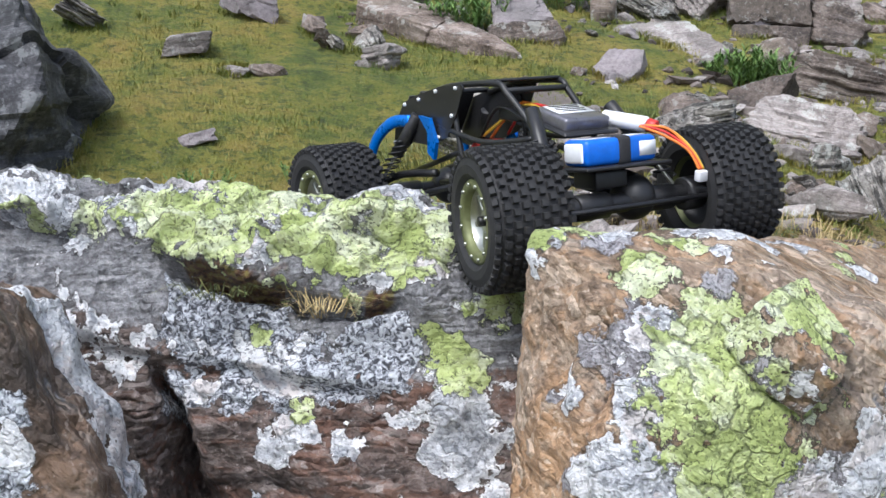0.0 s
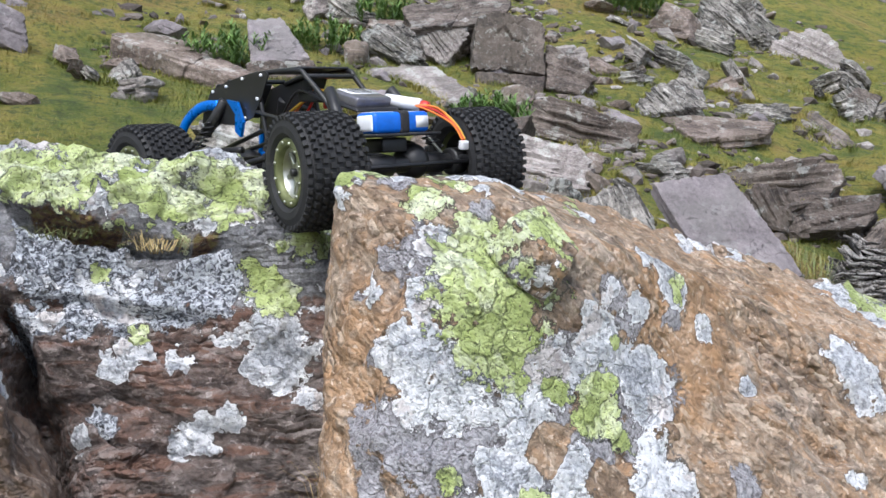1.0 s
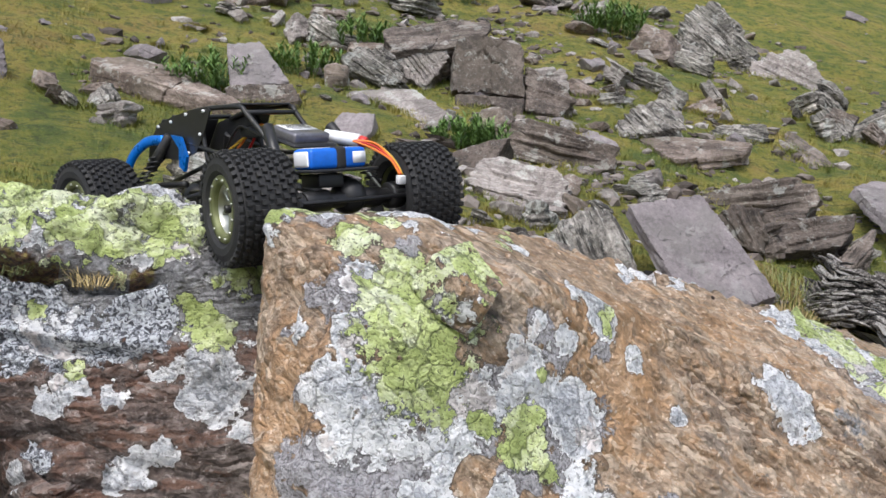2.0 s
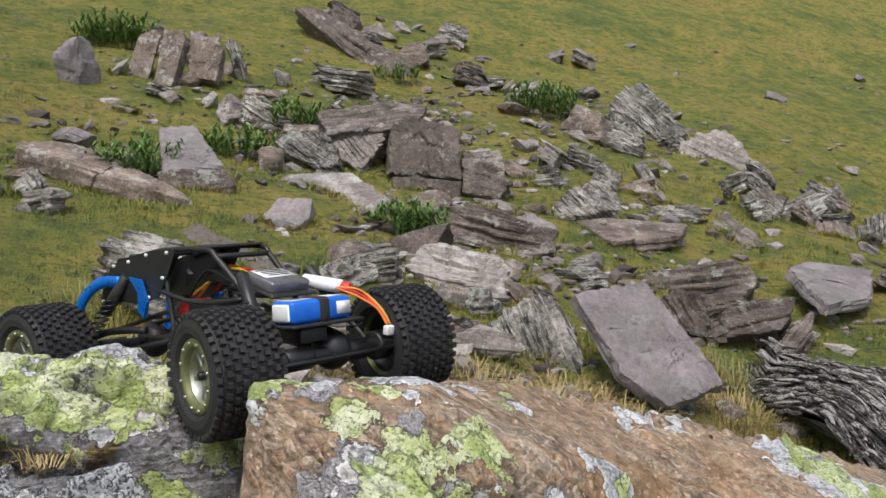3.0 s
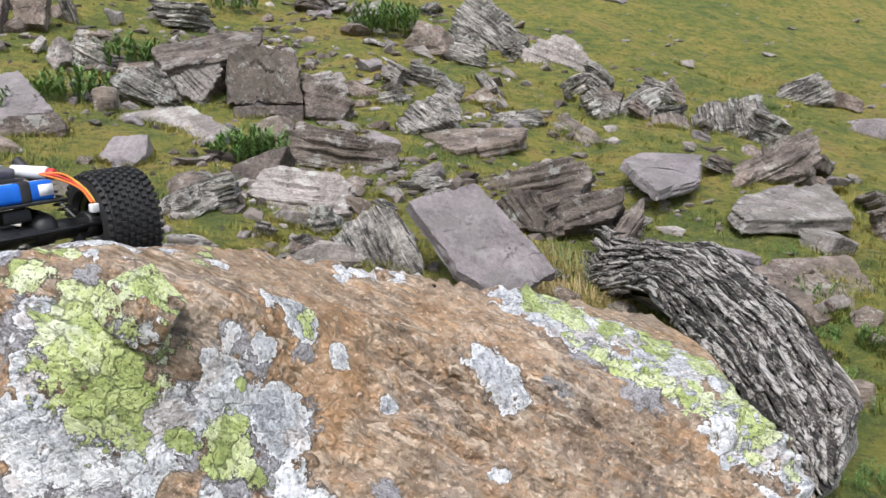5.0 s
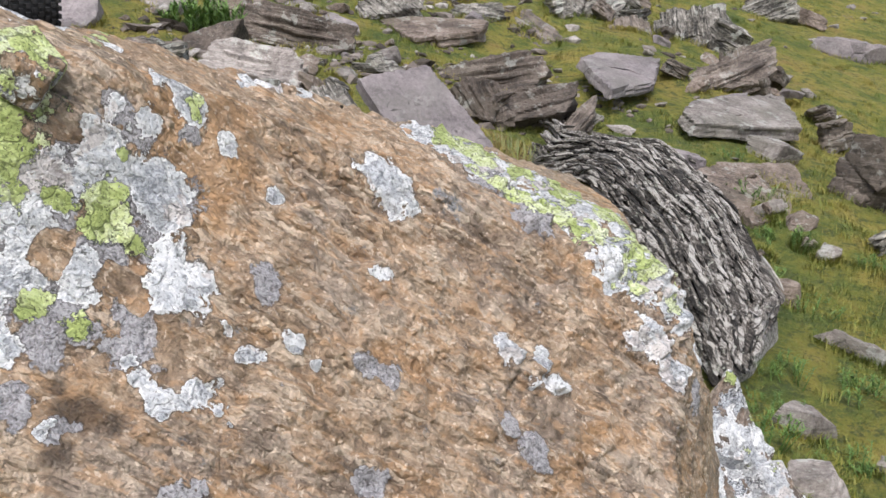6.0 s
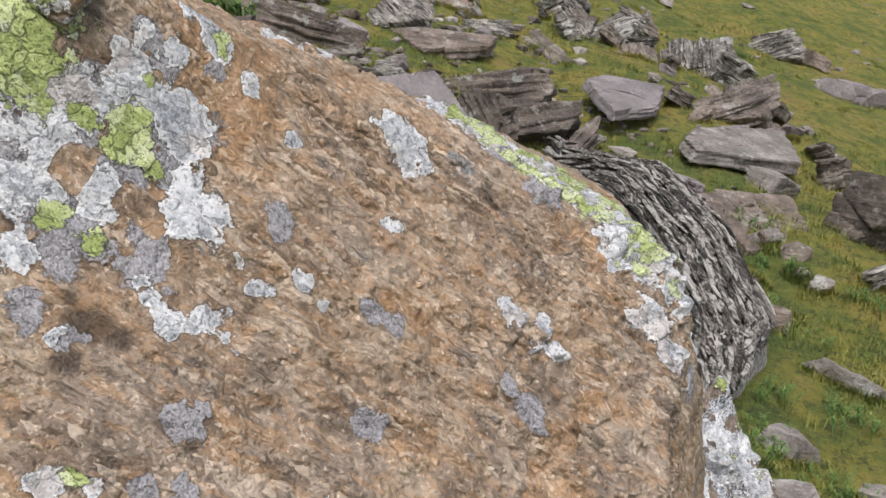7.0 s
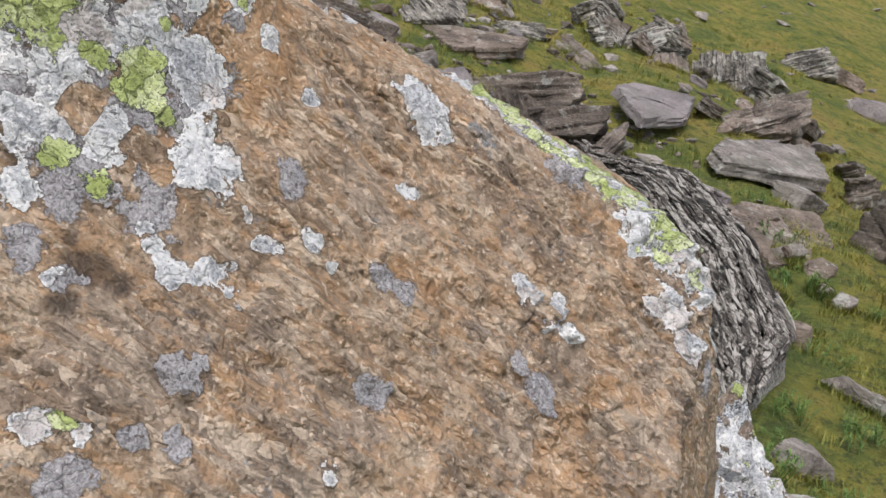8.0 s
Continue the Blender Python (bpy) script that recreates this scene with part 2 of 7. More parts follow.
def leaf_skin(name, a, b):
    n = Nodes(name)
    rnd = n.add("NewGeometry").outputs["Random Per Island"]
    col = n.ramp(rnd, (0.0, a), (1.0, b))
    col = n.mix(n.math("MULTIPLY", n.noise(n.coords(False), 30, 4, 0.7), 0.4), col, tuple(c * 0.5 for c in a))
    return n.finish(col, 0.55)


BLADES = blade_skin()
LEAVES = leaf_skin("herb_leaves", (0.070, 0.150, 0.028), (0.20, 0.32, 0.075))
STRAW = leaf_skin("straw_blades", (0.30, 0.21, 0.085), (0.52, 0.42, 0.20))
SEDGE = leaf_skin("sedge_blades", (0.09, 0.14, 0.035), (0.30, 0.29, 0.11))
TURF = turf()


def boulder_skin(name, dark, mid, light, rust, axes=((2.6, 1.6, -2.2), (9.0, 2.0, 12.0), (4.0, -22.0, 3.0)), flowing=0.5, scribble=1.0):
    """The near boulders: weathered schist with mapped crusts of lichen in the mesh's green, white and grey fields."""
    n = Nodes(name)
    v = n.coords(False)
    cloud = n.noise(v, 9, 8, 0.68, 0.3)
    blotch = n.noise(v, 22, 7, 0.7, 0.5)
    grain = n.noise(v, 150, 5, 0.75)
    wide = n.noise(v, 3.2, 6, 0.62, 0.4)
    wide2 = n.noise(v, 4.3, 7, 0.66, 0.3)
    umber = tuple(0.45 * c + 0.55 * sum(mid) / 3 * k for c, k in zip(mid, (0.92, 0.84, 0.80)))
    flat = [n.add("VectorMath", {0: v, 1: axis}, operation="DOT_PRODUCT").outputs["Value"] for axis in axes]
    flow = n.noise(n.add("CombineXYZ", {0: flat[0], 1: flat[1], 2: flat[2]}).outputs[0], 2.6, 4, 0.58, 0.35)
    tone = n.math("ADD", n.math("MULTIPLY", cloud, 0.42), n.math("ADD", n.math("MULTIPLY", blotch, 0.38), n.math("MULTIPLY", grain, 0.2)))
    base = n.ramp(tone, (0.395, dark), (0.495, mid), (0.61, light))
    # broad areas: grey-brown weathering, rust, dark damp staining
    base = n.mix(n.math("MULTIPLY", n.step(wide, 0.47, 0.56), 0.75), base, n.ramp(tone, (0.37, tuple(c * 0.75 for c in dark)), (0.5, umber), (0.63, tuple(0.82 * c for c in light))))
    base = n.mix(n.math("MULTIPLY", n.step(wide2, 0.52, 0.60), 0.7), base, n.ramp(tone, (0.38, tuple(c * 0.6 for c in rust)), (0.51, rust), (0.64, tuple(min(1, 0.5 * a + 0.6 * b) for a, b in zip(rust, light)))))
    base = n.mix(n.math("MULTIPLY", n.step(wide2, 0.42, 0.33), 0.32), base, tuple(c * 0.8 for c in dark))
    base = n.mix(n.math("MULTIPLY", n.step(flow, 0.50, 0.60), flowing), base, rust)
    base = n.mix(n.math("MULTIPLY", n.step(flow, 0.44, 0.35), 0.6 * flowing), base, tuple(c * 0.75 for c in dark))
    clump = n.step(n.noise(v, 13, 5, 0.65), 0.45, 0.60)
    base = n.mix(n.math("MULTIPLY", n.math("MULTIPLY", n.step(n.noise(v, 60, 4, 0.65, 0.4), 0.57, 0.64), clump), 0.6), base, tuple(min(1, c * 1.25 + 0.04) for c in light))
    base = n.mix(n.math("MULTIPLY", n.math("MULTIPLY", n.step(n.noise(v, 40, 5, 0.7, 0.4), 0.46, 0.39), n.math("SUBTRACT", 1.1, clump)), 0.45), base, tuple(c * 0.6 for c in dark))
    chip = n.add("VectorMath", {0: n.scaled(v, (40.0, 52.0, 52.0)), 1: n.scaled(n.add("TexNoise", {"Vector": v, "Scale": 40.0, "Detail": 2.0}).outputs["Color"], (1.5, 1.5, 1.5))}, operation="ADD").outputs[0]
    flecks = n.noise(chip, 1.0, 2, 0.55, 0.4)
    base = n.mix(n.math("MULTIPLY", n.step(flecks, 0.58, 0.66), 0.30), base, tuple(min(1, c * 1.2 + 0.06) for c in light))
    base = n.mix(n.math("MULTIPLY", n.step(flecks, 0.40, 0.32), 0.3), base, tuple(c * 0.6 for c in dark))
    base = n.mix(n.math("MULTIPLY", n.step(n.noise(v, 85, 2, 0.5), 0.63, 0.68), 0.6), base, tuple(min(1, c * 1.2 + 0.10) for c in light))
    lie = n.add("CombineXYZ", {0: n.math("MULTIPLY", flat[0], 5.0), 1: n.math("MULTIPLY", flat[1], 5.5), 2: n.math("MULTIPLY", flat[2], 3.6)}).outputs[0]
    lie = n.add("VectorMath", {0: lie, 1: n.scaled(n.add("TexNoise", {"Vector": v, "Scale": 34.0, "Detail": 3.0}).outputs["Color"], (2.0, 2.0, 2.0))}, operation="ADD").outputs[0]
    scale_cell = n.add("TexVoronoi", {"Vector": lie, "Scale": 1.0})
    flake = n.add("SeparateColor", {"Color": scale_cell.outputs["Color"]})
    broken = n.step(n.noise(v, 7, 4, 0.6), 0.40, 0.60)
    base = n.mix(n.math("MULTIPLY", n.step(flake.outputs[0], 0.80, 0.84), n.math("MULTIPLY", broken, 0.65)), base, tuple(min(1, c * 1.15 + 0.03) for c in light))
    base = n.mix(n.math("MULTIPLY", n.step(flake.outputs[0], 0.16, 0.10), n.math("MULTIPLY", broken, 0.4)), base, tuple(c * 0.8 for c in dark))
    flakes = n.math("MULTIPLY", n.math("ADD", n.math("MULTIPLY", flake.outputs[1], 1.5), n.math("MULTIPLY", scale_cell.outputs["Distance"], -0.9)), n.math("ADD", 0.35, n.math("MULTIPLY", broken, 0.8)))
    # dark stain spots, and painted shade that follows the carved cracks
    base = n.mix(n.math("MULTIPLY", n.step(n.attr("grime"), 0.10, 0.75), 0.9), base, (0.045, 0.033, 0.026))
    ash = n.ramp(n.math("ADD", n.math("MULTIPLY", blotch, 0.5), n.math("MULTIPLY", grain, 0.5)), (0.39, (0.12, 0.12, 0.125)), (0.5, (0.265, 0.262, 0.27)), (0.61, (0.45, 0.45, 0.46)))
    base = n.mix(n.step(n.math("ADD", n.attr("ash"), n.math("MULTIPLY", n.math("SUBTRACT", n.noise(v, 14, 6, 0.7), 0.5), 2.0)), 0.25, 0.40), base, ash)
    dead = n.ramp(n.noise(v, 90, 3, 0.6), (0.38, (0.035, 0.018, 0.010)), (0.5, (0.13, 0.060, 0.028)), (0.6, (0.20, 0.16, 0.045)))
    base = n.mix(n.step(n.attr("moss"), 0.25, 0.5), base, dead)
    thread = n.noise(n.add("CombineXYZ", {0: n.math("MULTIPLY", flat[0], 0.6), 1: n.math("MULTIPLY", flat[1], 2.6), 2: n.math("MULTIPLY", flat[2], 2.0)}).outputs[0], 2.0, 5, 0.6, 0.5)
    hair = n.math("MULTIPLY", n.step(n.math("ABSOLUTE", n.math("SUBTRACT", thread, 0.5)), 0.022, 0.004), n.step(n.noise(v, 6, 4, 0.6), 0.45, 0.56))
    base = n.mix(n.math("MULTIPLY", hair, 0.15), base, tuple(c * 0.45 for c in dark))
    # crusts: broad thalli parted by dark seams, each finely cracked
    bent = n.add("VectorMath", {0: v, 1: n.scaled(n.add("TexNoise", {"Vector": v, "Scale": 30.0, "Detail": 4.0}).outputs["Color"], (0.05, 0.05, 0.05))}, operation="ADD").outputs[0]
    thallus = n.add("SeparateColor", {"Color": n.add("TexVoronoi", {"Vector": bent, "Scale": 20.0}).outputs["Color"]}).outputs[0]
    seam = n.step(n.add("TexVoronoi", {"Vector": bent, "Scale": 20.0}, feature="DISTANCE_TO_EDGE").outputs["Distance"], 0.050, 0.012)
    seam = n.math("MULTIPLY", seam, n.step(n.noise(v, 26, 3, 0.6), 0.42, 0.52))
    worm = n.noise(v, 120, 2, 0.55, 1.3)
    dots = n.noise(v, 165, 2, 0.5, 0.5)
    soft = n.noise(v, 17, 4, 0.6, 0.3)
    mottle = n.math("MULTIPLY", n.math("SUBTRACT", n.noise(v, 75, 4, 0.65), 0.5), 1.1)
    edge = n.math("ADD", mottle, n.math("MULTIPLY", n.math("SUBTRACT", n.noise(v, 22, 4, 0.55), 0.5), 2.2))
    # pale blue-grey crust, worm-like ridges over black
    gfield = n.math("ADD", n.attr("grey"), edge)
    gmask = n.step(gfield, 0.0, 0.05)
    gtone = n.math("ADD", n.math("MULTIPLY", worm, 0.85), n.math("MULTIPLY", soft, 0.15))
    gcol = n.ramp(gtone, (0.405, (0.07, 0.073, 0.085)), (0.455, (0.25, 0.265, 0.295)), (0.51, (0.47, 0.49, 0.54)), (0.57, (0.72, 0.75, 0.79)))
    base = n.mix(n.math("MULTIPLY", n.math("SUBTRACT", n.step(gfield, -0.12, -0.03), gmask), 0.5), base, (0.06, 0.05, 0.045))
    gcol = n.mix(scribble, n.mix(n.step(dots, 0.44, 0.36), (0.40, 0.37, 0.38), (0.19, 0.17, 0.17)), gcol)
    base = n.mix(gmask, base, gcol)
    # chalky white crust: whitest at its margin, blue-grey within
    wfield = n.math("ADD", n.attr("white"), edge)
    wmask = n.step(wfield, 0.0, 0.05)
    wcol = n.ramp(n.math("ADD", n.math("MULTIPLY", soft, 0.5), n.math("MULTIPLY", n.noise(v, 60, 4, 0.7, 0.6), 0.5)), (0.37, (0.42, 0.44, 0.475)), (0.45, (0.66, 0.675, 0.705)), (0.52, (0.83, 0.835, 0.85)), (0.62, (0.91, 0.91, 0.92)))
    bed = n.math("MULTIPLY", n.step(n.math("ADD", n.math("MULTIPLY", thallus, 0.3), n.noise(v, 9, 4, 0.6, 0.3)), 0.66, 0.70), n.step(wfield, 0.15, 0.35))
    wcol = n.mix(n.math("MULTIPLY", bed, 0.6), wcol, n.ramp(gtone, (0.41, (0.13, 0.14, 0.165)), (0.48, (0.32, 0.34, 0.385)), (0.56, (0.52, 0.54, 0.58))))
    wcol = n.mix(n.math("MULTIPLY", n.step(n.noise(v, 7, 5, 0.6), 0.555, 0.58), 0.5), wcol, (0.66, 0.56, 0.51))
    wcol = n.mix(n.math("MULTIPLY", n.step(wfield, 0.26, 0.10), 0.8), wcol, (0.90, 0.90, 0.91))
    wcol = n.mix(n.math("MULTIPLY", n.step(dots, 0.43, 0.36), 0.6), wcol, (0.19, 0.19, 0.20))
    wcol = n.mix(n.math("MULTIPLY", seam, 0.28), wcol, (0.12, 0.12, 0.125))
    base = n.mix(n.math("MULTIPLY", n.math("SUBTRACT", n.step(wfield, -0.14, -0.03), wmask), 0.6), base, (0.06, 0.05, 0.045))
    base = n.mix(wmask, base, wcol)
    # map lichen with its black seams
    edge2 = n.math("ADD", n.math("MULTIPLY", mottle, 1.5), n.math("MULTIPLY", n.math("SUBTRACT", n.noise(v, 27, 4, 0.6), 0.5), 2.3))
    yfield = n.math("ADD", n.attr("green"), edge2)
    ymask = n.step(yfield, 0.0, 0.05)
    tint = n.math("ADD", n.math("MULTIPLY", thallus, 0.22), n.math("ADD", n.math("MULTIPLY", soft, 0.5), n.math("MULTIPLY", n.noise(v, 70, 3, 0.6), 0.35)))
    ycol = n.ramp(tint, (0.42, (0.42, 0.50, 0.17)), (0.50, (0.57, 0.66, 0.27)), (0.57, (0.67, 0.74, 0.38)), (0.68, (0.82, 0.86, 0.62)))
    ycol = n.mix(n.math("MULTIPLY", n.step(dots, 0.44, 0.36), 0.6), ycol, (0.13, 0.16, 0.05))
    ycol = n.mix(n.math("MULTIPLY", n.step(worm, 0.38, 0.34), 0.7), ycol, (0.05, 0.06, 0.025))
    ycol = n.mix(n.math("MULTIPLY", seam, 0.5), ycol, (0.05, 0.06, 0.03))
    rim = n.math("MULTIPLY", n.step(yfield, -0.16, -0.05), n.math("SUBTRACT", 1.0, n.step(yfield, 0.0, 0.05)))
    base = n.mix(n.math("MULTIPLY", rim, 0.75), base, (0.045, 0.05, 0.035))
    base = n.mix(ymask, base, ycol)
    covered = n.math("MAXIMUM", n.math("MAXIMUM", gmask, wmask), ymask)
    crust = n.math("MULTIPLY", covered, n.math("SUBTRACT", n.math("ADD", 0.45, n.math("ADD", n.math("MULTIPLY", dots, 0.3), n.math("MULTIPLY", worm, 0.5))), n.math("MULTIPLY", seam, 0.4)))
    height = n.math("ADD", n.math("ADD", n.math("MULTIPLY", grain, 0.3), n.math("MULTIPLY", blotch, 0.9)), n.math("ADD", n.math("MULTIPLY", flow, 0.5), n.math("MULTIPLY", crust, 0.6)))
    height = n.math("ADD", n.math("SUBTRACT", height, n.math("MULTIPLY", hair, 0.2)), n.math("MULTIPLY", n.math("ADD", n.math("MULTIPLY", flecks, 0.7), flakes), n.math("SUBTRACT", 1.0, n.math("MULTIPLY", covered, 0.85))))
    gloss = n.math("ADD", n.add("MapRange", {"Value": blotch, "To Min": 0.30, "To Max": 0.80}).outputs[0], n.math("MULTIPLY", covered, 0.3))
    return n.finish(base, gloss, height, 1.0, 0.019)


BEDDED = ((2.4, 0.0, 0.9), (-2.0, 4.0, 17.0), (3.0, -15.0, 6.0))
CHALKY = boulder_skin("chalky_stone", (0.12, 0.085, 0.062), (0.30, 0.225, 0.175), (0.50, 0.43, 0.37), (0.36, 0.24, 0.16))
RUSTY = boulder_skin("rusty_boulder", (0.17, 0.115, 0.075), (0.43, 0.305, 0.205), (0.64, 0.52, 0.40), (0.55, 0.325, 0.165), scribble=0.30)
UMBRA = boulder_skin("umber_boulder", (0.075, 0.052, 0.040), (0.17, 0.12, 0.090), (0.29, 0.23, 0.185), (0.20, 0.12, 0.07))
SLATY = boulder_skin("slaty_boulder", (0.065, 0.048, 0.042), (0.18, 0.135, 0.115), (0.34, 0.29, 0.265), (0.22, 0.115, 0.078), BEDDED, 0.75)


# ---------- ground ----------
def make_ground():
    """One sheet, fine near the path and wide to the horizon."""
    ax = np.concatenate([-np.geomspace(600, 8, 40), np.linspace(-7.5, 13, 260), np.geomspace(13.5, 600, 40)])
    ay = np.concatenate([-np.geomspace(600, 6, 30), np.linspace(-5.5, 22, 330), np.geomspace(22.5, 900, 44)])
    xx, yy = np.meshgrid(ax, ay)
    zz = ground_z(xx, yy)
    ob = new("ground", mesh_of("ground", np.stack([xx.ravel(), yy.ravel(), zz.ravel()], 1), grid_faces(len(ay), len(ax))))
    a, b = np.array((-0.66, 8.11)), np.array((0.06, 7.24))
    q = np.stack([xx.ravel(), yy.ravel()], 1)
    t = np.clip(((q - a) @ (b - a)) / ((b - a) @ (b - a)), 0, 1)
    off = np.linalg.norm(q - (a + t[:, None] * (b - a)), axis=1)
    at = ob.data.attributes.new("bare", "FLOAT", "POINT")
    at.data.foreach_set("value", np.clip(1.0 - off / 0.22, 0, 1).astype(np.float32))
    dry = np.zeros(len(q))
    for x, y, r in ((0.7, 6.2, 0.5), (1.1, 6.3, 0.5), (1.45, 6.05, 0.5), (1.85, 5.95, 0.45), (3.1, 6.7, 0.55), (2.95, 6.15, 0.5), (-0.7, 5.85, 0.5), (-0.2, 5.95, 0.5), (0.25, 6.05, 0.5), (2.3, 5.5, 0.5), (0.4, 5.3, 0.7), (2.75, 5.2, 0.4), (2.9, 5.7, 0.4)):
        dry = np.maximum(dry, np.exp(-((q - np.array((x, y))) ** 2).sum(1) / r**2))
    at = ob.data.attributes.new("dry", "FLOAT", "POINT")
    at.data.foreach_set("value", dry.astype(np.float32))
    ob.data.materials.append(TURF)
    return tagged(ob, "olive and yellow mountain turf on a stony hillside", "ground", kind="structure")


make_ground()


# ---------- rocks ----------
def sphere_dirs(level):
    bm = bmesh.new()
    bmesh.ops.create_icosphere(bm, subdivisions=level, radius=1.0)
    v = np.array([w.co[:] for w in bm.verts])
    f = np.array([[w.index for w in g.verts] for g in bm.faces])
    bm.free()
    return v / np.linalg.norm(v, axis=1, keepdims=True), f


BALLS = {k: sphere_dirs(k) for k in (3, 4, 5, 6)}


def hull_radius(dirs, normals, offsets, soft):
    """How far out the planes let each direction go, with edges rounded by soft."""
    q = (dirs @ normals.T) / offsets
    q = np.maximum(q, 1e-3)
    most = q.max(axis=1)
    return 1.0 / (most * np.sum((q / most[:, None]) ** soft, axis=1) ** (1.0 / soft))


def rock_shape(kind, rng, level):
    """A unit rock in -1..1: planes cut from a ball."""
    dirs, faces = BALLS[level]
    if kind == "slab":
        m = 7
        a = np.sort(rng.uniform(0, 2 * np.pi, m) * 0.35 + np.arange(m) * 2 * np.pi / m)
        side = np.stack([np.cos(a), np.sin(a), rng.uniform(-0.25, 0.25, m)], 1)
        cap = np.array([[0.04, 0.03, 1.0], [0, 0, -1.0], [0.5, 0.2, 0.8]])
        normals, offs = np.concatenate([side, cap]), np.concatenate([rng.uniform(0.75, 1.0, m), [1.0, 1.0, 1.02]])
        soft = 160
    elif kind == "round":
        extra = rng.normal(size=(16, 3))
        normals, offs = extra, rng.uniform(0.85, 1.05, 16) * np.linalg.norm(extra, axis=1)
        soft = 14
    else:
        extra = rng.normal(size=(13, 3))
        normals, offs = extra, rng.uniform(0.72, 1.05, 13) * np.linalg.norm(extra, axis=1)
        soft = 140
    r = hull_radius(dirs, normals, offs, soft)
    p = dirs * r[:, None]
    return p / np.abs(p).max(0), faces


def facets(q, rng, cells, tilt):
    """Broken faces: every cell of a scatter of seeds gets its own tilt and step; also how near a point is to a joint."""
    span = np.abs(q).max(0)
    seeds = rng.uniform(-1, 1, (cells, 3)) * span
    d = np.linalg.norm((q[:, None, :] - seeds[None]) / span.max(), axis=2)
    order = np.argsort(d, axis=1)[:, :2]
    own = order[:, 0]
    slope, step = rng.normal(0, 1, (cells, 3)), rng.normal(0, 0.5, cells)
    rel = (q - seeds[own]) / span.max()
    gap = np.take_along_axis(d, order[:, 1:2], 1)[:, 0] - np.take_along_axis(d, order[:, :1], 1)[:, 0]
    return tilt * ((rel * slope[own]).sum(1) + 0.5 * step[own]) - 0.35 * tilt * np.exp(-((gap / 0.035) ** 2))


CONTACT = []


def touch_ground(p):
    """Keeps where a stone meets the turf, so that grass can grow up against it."""
    gap = p[:, 2] - ground_z(p[:, 0], p[:, 1])
    hit = p[np.abs(gap) < 0.035]
    if len(hit):
        CONTACT.append(hit[:: max(1, len(hit) // 260)])


def bedded(q, rng, w, d, h, seed):
    """Layered schist: beds of unlike thickness, each standing out or broken back on its own, cut by a slanting break."""
    many = int(rng.integers(4, 8))
    edge = np.cumsum(rng.uniform(0.4, 1.8, many))
    edge = (edge / edge[-1] - 0.5)[:-1] * h * 1.05
    size = max(w, d)
    level = q[:, 2] + 0.05 * h * vnoise(q / size * 3.0, seed + 4)
    own = np.searchsorted(edge, level)
    gap = np.abs(level[:, None] - edge[None]).min(1)
    out = rng.uniform(-0.20, 0.06, many)[own]
    # each bed ends in its own ragged line
    turn = np.arctan2(q[:, 1], q[:, 0])
    ragged = vnoise(np.stack([np.cos(turn) * 2.4, np.sin(turn) * 2.4, own * 7.3], 1), seed + 5)
    f = 1.0 + out + 0.13 * ragged - 0.07 * np.exp(-((gap / (0.022 * h + 0.003)) ** 2))
    q = q * np.stack([f, f, np.ones(len(q))], 1)
    q[:, 2] += 0.10 * h * vnoise(q / size * 1.8, seed + 6)
    return q


def rock(label, kind, mat, x, y, w, d, h, yaw=0.0, lean=0.0, pitch=0.0, sink=0.30, seed=1, level=4, lift=0.0, rough=1.0, group="", name="rock"):
    """A stone on the hillside: w wide, d deep, h high before it is leaned (degrees about y) and pitched (about x)."""
    rng = np.random.default_rng(seed)
    p, faces = rock_shape("slab" if kind == "layered" else kind, rng, level)
    size = np.array([w / 2, d / 2, h / 2])
    size = size * np.array([1, 1, 1.12])
    q = p * size
    out = p / np.linalg.norm(p, axis=1, keepdims=True)
    s = min(w, d, h)
    sc = 1.0 / max(w, d, h)
    disp = 0.022 * fbm(q * sc * 3.0, 4, seed) + 0.012 * ridged(q * sc * 9, 2, seed + 5) + facets(q, rng, 22, 0.055 if kind != "round" else 0.03)
    q = q + out * (disp * rough * max(s, 0.35 * max(w, d, h)))[:, None]
    if kind == "layered":
        q = bedded(q, rng, w, d, h, seed)
    turn = np.array(Euler((radians(pitch), radians(lean), radians(yaw))).to_matrix())
    low = (q @ turn.T)[:, 2].min()
    me = mesh_of(name, q, faces, kind == "round")
    me.materials.append(STONES[mat])
    ob = new(name, me)
    z = float(ground_z(np.array([x]), np.array([y]))[0]) - low - sink * h + lift
    ob.matrix_world = pose(x, y, z, pitch, lean, yaw)
    touch_ground(q @ turn.T + np.array((x, y, z)))
    return tagged(ob, label, "rock", group)


# ---------- the near boulders ----------
def hull_boulder(name, centre, planes, soft, rows, cols, front, mat):
    """A large boulder from the planes of its faces (normal and distance from the origin), finely divided to the side that front names."""
    c = np.array(centre)
    normals = np.array([n for n, _ in planes], float)
    ln = np.linalg.norm(normals, axis=1)
    normals = normals / ln[:, None]
    offs = np.array([d for _, d in planes]) / ln - normals @ c
    az = front + np.concatenate([np.linspace(-105, 105, cols), np.linspace(105, 255, cols // 8 + 2)[1:-1]])
    el = np.concatenate([np.linspace(-89, -50, 12)[:-1], np.linspace(-50, 75, rows), np.linspace(75, 89.5, 24)[1:]])
    ee, aa = np.meshgrid(np.radians(el), np.radians(az), indexing="ij")
    dirs = np.stack([np.cos(ee) * np.cos(aa), np.cos(ee) * np.sin(aa), np.sin(ee)], -1).reshape(-1, 3)
    p = c + dirs * hull_radius(dirs, normals, offs, soft)[:, None]
    return p, grid_faces(len(el), len(az), True), dirs


STIRRED = {}


